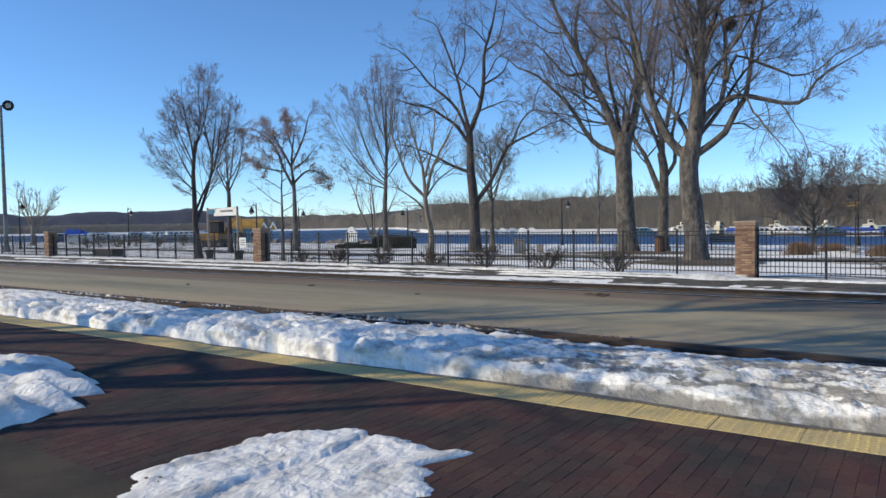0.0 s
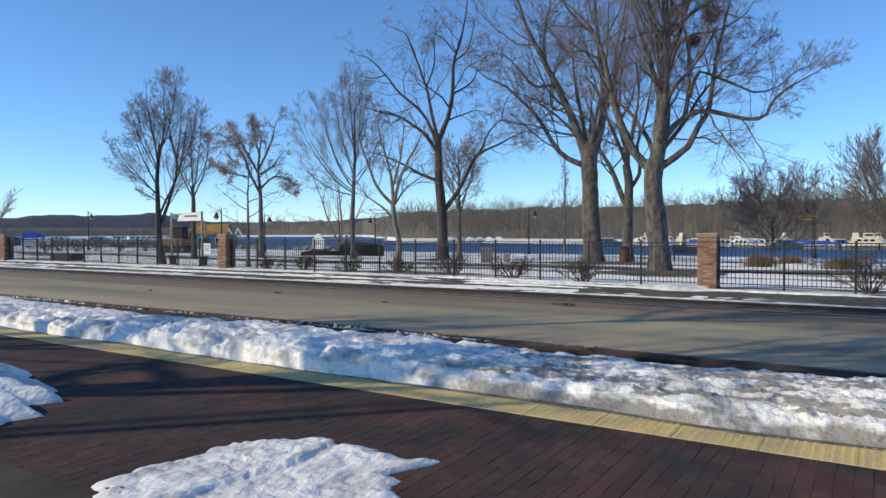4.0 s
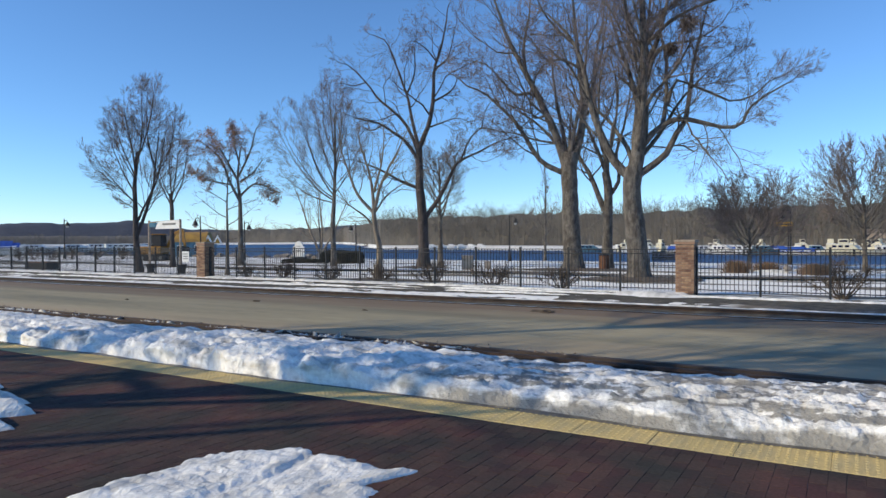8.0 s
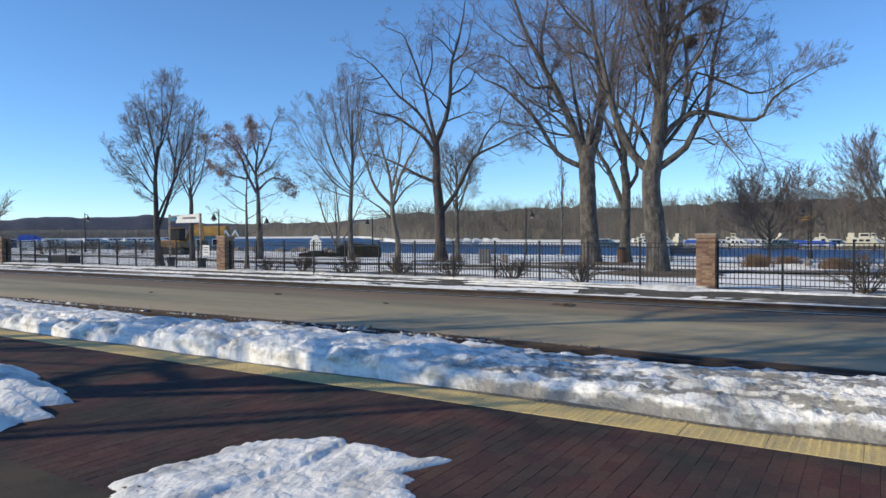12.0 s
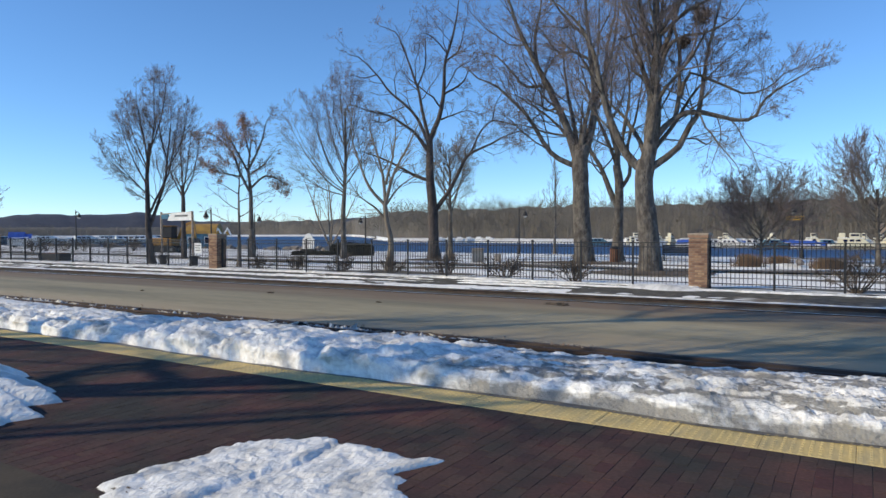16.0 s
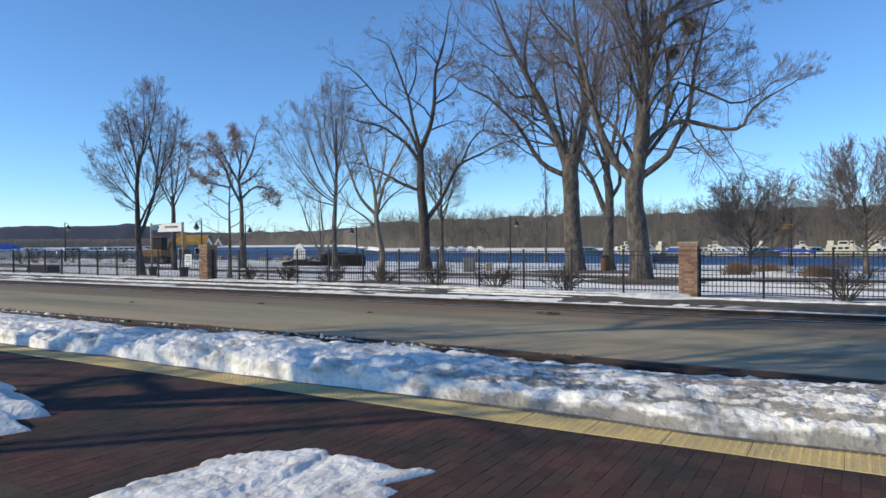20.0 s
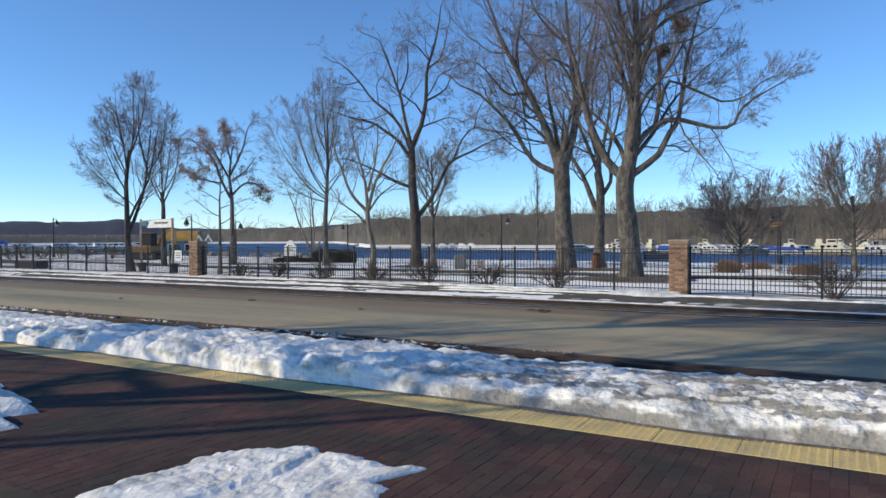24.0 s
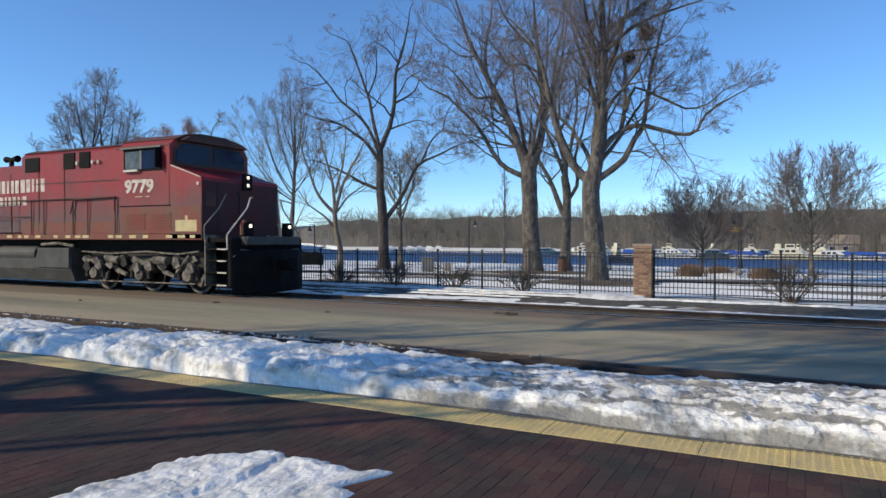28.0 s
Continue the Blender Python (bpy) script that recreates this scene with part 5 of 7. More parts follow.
def mulch(x, y, r, seed):
    n = 40
    a = np.linspace(0, 2 * np.pi, n, endpoint=False)
    R = r * (1 + 0.5 * (fractal(np.cos(a) * 1.5 + 5, np.sin(a) * 1.5 + 5, 3, seed) - 0.5))
    vs = [(x, y, gz(x, y) + 0.13)]
    for q, dz in ((0.6, 0.10), (1.0, 0.03)):
        vs += [(x + math.cos(t) * k * q * 1.3, y + math.sin(t) * k * q, gz(x, y + math.sin(t) * k * q) + dz) for t, k in zip(a, R)]
    f = [(0, 1 + i, 1 + (i + 1) % n) for i in range(n)] + [(1 + i, 1 + n + i, 1 + n + (i + 1) % n, 1 + (i + 1) % n) for i in range(n)]
    tagged(mesh_ob("mulch_bed", vs, f, M["mulch"]), "bare brown mulch ring round a trunk", "mulch bed", "mulch beds")


mulch(-7.36, 27.9, 1.9, 3)
mulch(-13.6, 37.6, 2.4, 4)
mulch(-23.1, 36.6, 1.5, 5)


def shrub(x, y, h, r, seed, label="bare multi-stemmed shrub pruned low beside the fence"):
    rng = np.random.RandomState(seed)
    t = empty("shrub", pose(x, y, gz(x, y)), label, "shrub", "shrubs along the fence")
    n = 16
    a, tilt = rng.rand(n) * 2 * np.pi, np.radians(rng.uniform(8, 58, n))
    d = np.stack([np.cos(a) * np.sin(tilt), np.sin(a) * np.sin(tilt), np.cos(tilt)], -1)
    p = np.concatenate([d[:, :2] * 0.10, np.full((n, 1), -0.05)], 1)
    P, R = grow(rng, p, d, h * rng.uniform(0.8, 1.15, n), np.full(n, 0.020), 5, 0.12, 0.04)
    for q in range(n):
        v, f = tubes(P[q:q + 1], R[q:q + 1], 6)
        mesh_ob("stem", v, f, M["shrub"], t)
    p, d, ln, rr = sprout(rng, P, R, 12, 0.35, 1.0, 40, 14, 0.42, 0.6)
    P2, R2 = grow(rng, p, d, ln, np.maximum(rr, 0.006), 3, 0.14, 0.05)
    p, d, ln, rr = sprout(rng, P2, R2, 5, 0.2, 1.0, 40, 14, 0.6, 0.7)
    P3, R3 = grow(rng, p, d, ln, np.maximum(rr, 0.005), 2, 0.14, 0.03)
    v, f = join(tubes(P2, R2, 3), tubes(P3, R3, 3))
    tagged(mesh_ob("twigs", v, f, M["shrub"], t), "fine dark twigs", kind="stuff")
    return t


for i, (x, y, h) in enumerate(((-19.6, 20.64, 0.80), (-17.45, 20.94, 0.74), (-15.13, 20.98, 0.72), (-12.49, 20.61, 0.85), (-10.1, 20.45, 0.85), (-7.8, 20.7, 0.80), (-0.18, 20.5, 1.05), (-21.9, 20.9, 0.6), (2.6, 21.2, 0.8))):
    shrub(x, y, h, 0.5, 200 + i)


def grass_clump(x, y, w, h, seed):
    rng = np.random.RandomState(seed)
    n = 900
    p = np.stack([rng.normal(0, w * 0.30, n), rng.normal(0, w * 0.22, n), np.zeros(n)], -1)
    d = unit(np.stack([rng.normal(0, 0.25, n), rng.normal(0, 0.25, n), np.ones(n)], -1))
    P, R = grow(rng, p, d, h * rng.uniform(0.6, 1.1, n), np.full(n, 0.012), 3, 0.06, -0.03, taper=0.2)
    v, f = tubes(P, R, 3)
    ob = mesh_ob("ornamental_grass", v, f, M["grass_red"])
    ob.location = (x, y, gz(x, y))
    tagged(ob, "clump of dry reddish ornamental grass", "grass", "grass clumps", kind="stuff")


grass_clump(-5.1, 38.2, 0.9, 0.66, 301)
grass_clump(-1.5, 37.6, 1.0, 0.55, 302)
grass_clump(-3.9, 40.5, 0.9, 0.55, 303)


def hedge(x, y, w, d, h, label, seed):
    rng = np.random.RandomState(seed)
    n = int(5200 * w * h)
    e = unit(rng.normal(0, 1, (n, 3)))
    e = np.sign(e) * np.abs(e) ** 0.6 * rng.uniform(0.86, 1.05, (n, 1))
    c = e * np.array([w / 2, d / 2, h * 0.62]) + np.array([0, 0, h * 0.36])
    c = c[c[:, 2] > 0]
    n = len(c)
    u, q = unit(rng.normal(0, 1, (n, 3))) * 0.055, unit(rng.normal(0, 1, (n, 3))) * 0.035
    v = np.stack([c - u, c + q, c + u, c - q], 1).reshape(-1, 3)
    t = empty("hedge", pose(x, y, gz(x, y), 0, 0, 28), label, "hedge", "clipped hedges")
    tagged(mesh_ob("foliage", v, np.arange(4 * n).reshape(n, 4), M["hedge"], t), "dense dark evergreen needles", kind="stuff")
    part("woody_core", box(-w * 0.40, -d * 0.38, -0.1, w * 0.40, d * 0.38, h * 0.82, 0.12), M["hedge"], t)


hedge(-36.6, 44.4, 2.4, 1.3, 1.05, "clipped dark evergreen hedge on the snowy lawn", 311)
hedge(-34.2, 43.4, 2.0, 1.3, 1.0, "clipped dark evergreen hedge on the snowy lawn", 312)
hedge(-38.6, 42.5, 3.2, 0.8, 0.36, "low clipped evergreen edging hedge", 313)


def monument_sign(x, y):
    t = empty("monument_sign", pose(x, y, gz(x, y), 0, 0, 12), "white arched park sign on a low dark base", "sign")
    pts = [(-0.62, 0.35), (-0.62, 1.35)] + [(0.42 * math.cos(a), 1.42 + 0.46 * math.sin(a)) for a in np.linspace(math.pi, 0, 11)] + [(0.62, 1.35), (0.62, 0.35)]
    part("sign_panel", prism(pts, "y", -0.09, 0.09), M["white"], t, "white painted arched panel")
    part("base", box(-0.75, -0.22, -0.2, 0.75, 0.22, 0.36, 0.03), M["dark"], t)
    for i, (w, z) in enumerate(((0.5, 1.35), (0.7, 1.15), (0.6, 0.95))):
        part("text_bar", box(-w / 2, -0.096, z, w / 2, -0.09, z + 0.07), M["grey"], t)


monument_sign(-46.4, 50.67)


def gateway_sign():
    t = empty("gateway_sign", pose(-28.95, 22.2, gz(-29, 22.2), 0, 0, -8), "white information board on two pale posts beside the path", "sign")
    for x in (-1.45, 1.45):
        part("post", cyl((x, 0, -0.2), (x, 0, 2.62), 0.055, seg=12), M["cap"], t, "pale round steel post")
        pot = part("pot", cyl((x + 0.05, 0.02, -0.05), (x + 0.05, 0.02, 0.42), 0.16, 0.21, 14), M["dark"], t, "dark planter pot at the foot")
        part("rim", cyl((x + 0.05, 0.02, 0.40), (x + 0.05, 0.02, 0.46), 0.23, seg=14), M["dark"], pot)
    b = part("board", prism([(-0.80, 2.18), (-0.62, 2.42), (-0.40, 2.55), (1.40, 2.60), (1.40, 2.18)], "y", -0.04, 0.04), M["white"], t, "white board with a swept end")
    part("text_bar", box(-0.1, -0.046, 2.36, 1.1, -0.04, 2.46), M["grey"], b)
    part("side_board", box(-1.42, -0.03, 2.28, -0.78, 0.03, 2.50, 0.01), M["sign_blue"], t, "small blue-green board")
    part("cross_bar", cyl((-1.45, 0, 2.52), (1.45, 0, 2.58), 0.03, seg=8), M["cap"], t)


gateway_sign()


def fence_notice():
    t = empty("fence_notice", pose(-24.6, 19.95, 0.62), "small white notice board fixed to the fence", "sign")
    part("panel", box(-0.22, -0.015, 0, 0.22, 0.0, 0.45, 0.004), M["white"], t)
    for z in (0.32, 0.22, 0.12):
        part("text_bar", box(-0.15, -0.019, z, 0.15, -0.015, z + 0.04), M["grey"], t)
    part("clip", box(-0.05, 0.0, 0.40, 0.05, 0.05, 0.52), M["fence"], t)


fence_notice()


def street_lamp(x, y, h, turn=0, label="dark ornamental lamp post with a hanging lantern"):
    t = empty("street_lamp", pose(x, y, gz(x, y), 0, 0, turn), label, "street lamp", "park lamps")
    part("pole", cyl((0, 0, -0.2), (0, 0, h), 0.075, 0.045, 10), M["dark"], t)
    part("base", cyl((0, 0, -0.1), (0, 0, 0.7), 0.16, 0.10, 12), M["dark"], t)
    part("finial", cyl((0, 0, h), (0, 0, h + 0.25), 0.05, 0.01, 8), M["dark"], t)
    part("arm", add_pipe(bmesh.new(), [(0, 0, h - 0.15), (-0.25, 0, h + 0.02), (-0.55, 0, h - 0.02), (-0.62, 0, h - 0.2)], 0.03), M["dark"], t)
    lan = part("lantern", cyl((-0.62, 0, h - 0.62), (-0.62, 0, h - 0.2), 0.26, 0.08, 12), M["dark"], t, "bell-shaped dark lantern hood")
    part("globe", cyl((-0.62, 0, h - 0.78), (-0.62, 0, h - 0.62), 0.10, 0.17, 12), M["lamp_glass"], lan)


for x, y, h, turn in ((-27.7, 58.9, 4.2, 180), (-42.0, 54.0, 3.6, 0), (-4.23, 60.5, 4.2, 0), (-74.4, 43.9, 4.2, 180), (-70.0, 30.5, 4.4, 180), (-46.5, 39.0, 3.7, 0), (-49.7, 46.8, 3.6, 180)):
    street_lamp(x, y, h, turn)


def yard_mast(x, y):
    t = empty("light_mast", pose(x, y, gz(x, y)), "tall grey yard light mast with a round floodlight", "light mast")
    part("pole", cyl((0, 0, -0.2), (0, 0, 11.2), 0.17, 0.09, 12), M["grey"], t)
    part("base", cyl((0, 0, -0.1), (0, 0, 0.5), 0.28, 0.24, 12), M["grey"], t)
    part("arm", box(-0.06, -0.05, 11.1, 0.06, 0.50, 11.2), M["grey"], t)
    h = part("floodlight", cyl((0.0, 0.52, 11.32), (0.42, 0.34, 11.18), 0.30, 0.40, 16), M["dark"], t, "round dark floodlight")
    part("glass", cyl((0.42, 0.34, 11.18), (0.445, 0.33, 11.17), 0.20, seg=16), M["lamp_glass"], h)


yard_mast(-57.75, 24.2)


def small_things():
    t = empty("litter_bin", pose(-11.96, 37.94, gz(-12, 37.9)), "rust-brown slatted litter bin beside a trunk", "litter bin")
    for i in range(14):
        a = i * math.tau / 14
        part("slat", box(-0.04, -0.012, 0.05, 0.04, 0.012, 0.85, 0, pose(math.cos(a) * 0.26, math.sin(a) * 0.26, 0, 0, 0, math.degrees(a) + 90)), M["rust"], t)
    part("liner", cyl((0, 0, 0), (0, 0, 0.8), 0.24, seg=14), M["dark"], t)
    part("lid", cyl((0, 0, 0.85), (0, 0, 1.0), 0.30, 0.12, 14), M["dark"], t)
    t = empty("utility_box", pose(-18.84, 34.62, gz(-18.8, 34.6), 0, 0, 25), "pale grey-green utility cabinet on the lawn", "utility box")
    part("cabinet", box(-0.33, -0.25, 0, 0.33, 0.25, 0.78, 0.02), M["stone"], t)
    part("lid", box(-0.36, -0.28, 0.78, 0.36, 0.28, 0.84, 0.01), M["stone"], t)
    part("door", box(-0.28, -0.262, 0.08, 0.28, -0.25, 0.70), M["grey"], t)
    t = empty("utility_box", pose(-18.93, 37.28, gz(-18.9, 37.3), 0, 0, 25), "small pale junction box on the lawn", "utility box")
    part("cabinet", box(-0.2, -0.15, 0, 0.2, 0.15, 0.42, 0.02), M["stone"], t)
    part("lid", box(-0.22, -0.17, 0.42, 0.22, 0.17, 0.46, 0.01), M["stone"], t)
    t = empty("stone_marker", pose(-2.86, 39.02, gz(-2.9, 39)), "rough grey stone marker in the snow", "stone")
    bm = bmesh.new()
    bmesh.ops.create_icosphere(bm, subdivisions=3, radius=0.26)
    for v in bm.verts:
        v.co = v.co * (0.8 + 0.4 * noise.noise(v.co * 2.5))
        v.co.z = v.co.z * 0.8 + 0.25
    part("stone", bm, M["stone"], t)
    # bench
    t = empty("park_bench", pose(-10.2, 45.2, gz(-10, 45), 0, 0, 190), "dark steel park bench facing the river", "bench")
    for i in range(4):
        part("seat_slat", box(-0.9, -0.25 + i * 0.13, 0.43, 0.9, -0.15 + i * 0.13, 0.46), M["dark"], t)
    for i in range(5):
        part("back_slat", box(-0.9, 0.28 + i * 0.02, 0.52 + i * 0.11, 0.9, 0.31 + i * 0.02, 0.61 + i * 0.11), M["dark"], t)
    for x in (-0.8, 0.8):
        part("leg", box(x - 0.03, -0.25, 0, x + 0.03, 0.32, 0.43), M["dark"], t)
        part("arm_rest", box(x - 0.04, -0.25, 0.62, x + 0.04, 0.32, 0.66), M["dark"], t)
        part("back_post", box(x - 0.03, 0.26, 0.43, x + 0.03, 0.32, 1.05), M["dark"], t)
    # dark trough planter
    t = empty("planter", pose(-39.4, 22.0, gz(-39, 22)), "long dark stone trough planter behind the fence", "planter")
    part("trough", box(-1.1, -0.35, -0.05, 1.1, 0.35, 0.42, 0.04), M["dark"], t)
    part("soil", box(-1.0, -0.26, 0.42, 1.0, 0.26, 0.45), M["rust"], t)
    # snow heaps on the lawn
    for i, (x, y, r) in enumerate(((-3.6, 39.6, 0.9), (4.0, 40.0, 0.8), (-4.7, 19.2, 0.8))):
        n, k = 48, 8
        a = np.linspace(0, 2 * np.pi, n, endpoint=False)
        f = np.linspace(0, 1, k)[None, :]
        R = r * (0.8 + 0.5 * fractal(np.cos(a) * 2 + 7, np.sin(a) * 2 + 7, 3, 400 + i))
        X, Y = np.cos(a)[:, None] * R[:, None] * f * 1.5, np.sin(a)[:, None] * R[:, None] * f * 0.8
        Z = 0.22 * r * (1 - f ** 2) * (0.7 + 0.6 * fractal(X * 2 + 9, Y * 2 + 9, 3, 410 + i)) - 0.03
        ii = np.arange(n)
        fc = np.concatenate([np.stack([ii * k + j, ii * k + j + 1, ((ii + 1) % n) * k + j + 1, ((ii + 1) % n) * k + j], 1) for j in range(k - 1)])
        ob = mesh_ob("snow_heap", np.stack([X, Y, Z], -1).reshape(-1, 3), fc, M["snow"], smooth=True)
        ob.location = (x, y, gz(x, y))
        tagged(ob, "shovelled heap of old snow", "snow", "snow heaps", kind="stuff")


small_things()


def nest(x, y, z, r, seed):
    rng = np.random.RandomState(seed)
    n = 420
    c = unit(rng.normal(0, 1, (n, 3))) * r * rng.uniform(0.5, 1, (n, 1))
    P, R = grow(rng, c, unit(rng.normal(0, 1, (n, 3))), np.full(n, r * 0.9), np.full(n, 0.012), 2, 0.2, 0)
    v, f = tubes(P, R, 3)
    ob = mesh_ob("nest", v, f, M["shrub"])
    ob.location = (x, y, z)
    tagged(ob, "ball of twigs and leaves, a nest among the branches", "nest", "nests", kind="stuff")


nest(-5.45, 28.0, 9.75, 0.34, 501)
nest(-6.1, 28.0, 8.85, 0.22, 502)


# ---- machines and buildings beyond the fence ----
def excavator(x, y, turn):
    t = empty("excavator", pose(x, y, gz(x, y), 0, 0, turn), "small orange-yellow excavator parked by the river path", "excavator")
    for s in (-0.75, 0.75):
        tr = part("crawler", prism([(-1.3, 0.15), (-1.05, 0.0), (1.05, 0.0), (1.3, 0.15), (1.3, 0.42), (1.05, 0.6), (-1.05, 0.6), (-1.3, 0.42)], "y", s - 0.22, s + 0.22), M["dark"], t, "dark rubber crawler track")
        for q in (-0.9, 0, 0.9):
            part("roller", cyl((q, s - 0.24, 0.28), (q, s + 0.24, 0.28), 0.16), M["grey"], tr)
    part("body", box(-1.35, -0.9, 0.62, 0.9, 0.9, 1.35, 0.10), M["orange"], t, "orange engine housing")
    cab = part("cab", box(-0.1, -0.85, 1.35, 0.95, 0.2, 2.45, 0.08), M["dark"], t, "dark glazed operator cab")
    part("cab_roof", box(-0.15, -0.9, 2.45, 1.0, 0.25, 2.52, 0.02), M["orange"], cab)
    part("boom", prism([(0.6, 1.1), (1.5, 2.7), (2.4, 3.0), (2.4, 2.75), (1.65, 2.45), (0.9, 1.0)], "y", 0.35, 0.6), M["orange"], t)
    arm = part("arm", prism([(2.2, 2.95), (2.5, 2.9), (2.7, 1.3), (2.5, 1.3)], "y", 0.38, 0.57), M["orange"], t)
    part("bucket", prism([(2.3, 1.35), (2.85, 1.3), (2.9, 0.85), (2.5, 0.65), (2.2, 0.9)], "y", 0.15, 0.8), M["dark"], arm)


excavator(-56.5, 42.2, 25)


def kiosk(x, y, turn):
    t = empty("boathouse", pose(x, y, gz(x, y), 0, 0, turn), "low boathouse with an ochre curved roof and white gables", "boathouse")
    part("wall", box(-1.3, -2.2, -0.3, 3.6, 2.2, 2.0), M["teal"], t, "blue-grey boarded wall")
    pts = [(-2.6, 2.0)] + [(2.6 * math.cos(a), 2.0 + 1.35 * math.sin(a)) for a in np.linspace(math.pi, 0, 13)][1:-1] + [(2.6, 2.0)]
    part("roof", prism(pts, "x", -1.6, 3.0), M["ochre"], t, "ochre curved roof")
    for x0 in (3.2, 4.4):
        g = part("gable", prism([(x0 - 0.65, 1.7), (x0, 2.9), (x0 + 0.65, 1.7)], "y", -2.35, -2.2), M["white"], t, "white gable end")
        part("gable_infill", prism([(x0 - 0.35, 1.8), (x0, 2.5), (x0 + 0.35, 1.8)], "y", -2.37, -2.35), M["ochre"], g)
    for x0 in (-0.7, 1.4):
        w = part("window", box(x0, -2.26, 0.7, x0 + 1.1, -2.2, 1.6), M["white"], t)
        part("pane", box(x0 + 0.08, -2.28, 0.78, x0 + 1.02, -2.26, 1.52), M["glass"], w)


kiosk(-77.5, 66.5 - 4, 40)


def boat(x, y, length, turn, style, label, z=-2.2):
    t = empty("boat", pose(x, y, z, 0, 0, turn), label, "boat", "moored boats")
    l, w = length / 2, length * 0.15
    hull = {"white": M["white"], "cream": M["cream"], "blue": M["white"], "dark": M["teal"], "wrap": M["white"]}[style]
    bm = bmesh.new()
    ring = []
    for zz, k in ((-0.3, 0.70), (0.10, 0.90), (0.75, 1.0), (0.85, 0.97)):
        pts = [(-l, -w * k), (-l * 0.2, -w * k * 1.05), (l * 0.35, -w * k * 0.92), (l * 0.72, -w * k * 0.5), (l * (0.84 + 0.16 * k), 0), (l * 0.72, w * k * 0.5), (l * 0.35, w * k * 0.92), (-l * 0.2, w * k * 1.05), (-l, w * k)]
        ring.append([bm.verts.new((a, b, zz + (0.35 * max(0, a / l) ** 2 if zz > 0.5 else 0))) for a, b in pts])
    for a, b in zip(ring, ring[1:]):
        for i in range(9):
            bm.faces.new((a[i], a[(i + 1) % 9], b[(i + 1) % 9], b[i]))
    bm.faces.new(ring[-1])
    bm.faces.new(ring[0][::-1])
    part("hull", bm, hull, t)
    part("rub_rail", box(-l * 0.98, -w * 1.07, 0.62, l * 0.30, w * 1.07, 0.70), M["dark"], t, "dark rubbing strake")
    if style in ("blue", "wrap"):
        cloth, lab = {"blue": (M["blue"], "bright blue winter tarpaulin"), "wrap": (M["white"], "white shrink-wrapped winter cover")}[style]
        part("tarpaulin", prism([(-w * 1.08, 0.70), (-w * 0.6, 1.30), (-w * 0.1, 1.62), (w * 0.2, 1.58), (w * 0.6, 1.25), (w * 1.08, 0.70)], "x", -l * 0.95, l * 0.15), cloth, t, lab)
        part("tarpaulin", prism([(-w * 0.98, 0.74), (-w * 0.5, 1.15), (0, 1.35), (w * 0.5, 1.15), (w * 0.98, 0.74)], "x", l * 0.15, l * 0.62), cloth, t, lab)
    else:
        tall = 2.05 if style == "cream" else 1.70
        c = part("cabin", prism([(-l * 0.70, 0.82), (-l * 0.70, tall), (l * 0.02, tall), (l * 0.30, 0.95)], "y", -w * 0.78, w * 0.78), hull, t)
        n = 3 if length > 7 else 2
        for k in range(n):
            x0 = -l * 0.62 + k * l * 0.62 / n
            part("window", box(x0, -w * 0.78 - 0.02, tall - 0.55, x0 + l * 0.42 / n, w * 0.78 + 0.02, tall - 0.18), M["glass"], c, "dark cabin window")
        part("roof_snow", box(-l * 0.72, -w * 0.80, tall, l * 0.03, w * 0.80, tall + 0.12, 0.05), M["snow"], t, "snow lying on the cabin roof")
        if style == "cream":
            u = part("flybridge", box(-l * 0.42, -w * 0.55, tall + 0.12, -l * 0.08, w * 0.55, tall + 1.0, 0.08), hull, t)
            part("window", box(-l * 0.38, -w * 0.55 - 0.02, tall + 0.45, -l * 0.12, w * 0.55 + 0.02, tall + 0.8), M["glass"], u, "dark cabin window")
        part("mast", cyl((-l * 0.2, 0, tall), (-l * 0.2, 0, tall + 1.6), 0.035, seg=6), M["grey"], t)
        part("deck_snow", box(l * 0.32, -w * 0.42, 0.95, l * 0.70, w * 0.42, 1.12, 0.05), M["snow"], t, "snow lying on the foredeck")
        part("bow_rail", add_pipe(bmesh.new(), [(l * 0.2, -w * 0.9, 0.9), (l * 0.22, -w * 0.88, 1.5), (l * 0.75, -w * 0.42, 1.7), (l * 0.98, 0, 1.75)], 0.025), M["grey"], t)
    return t


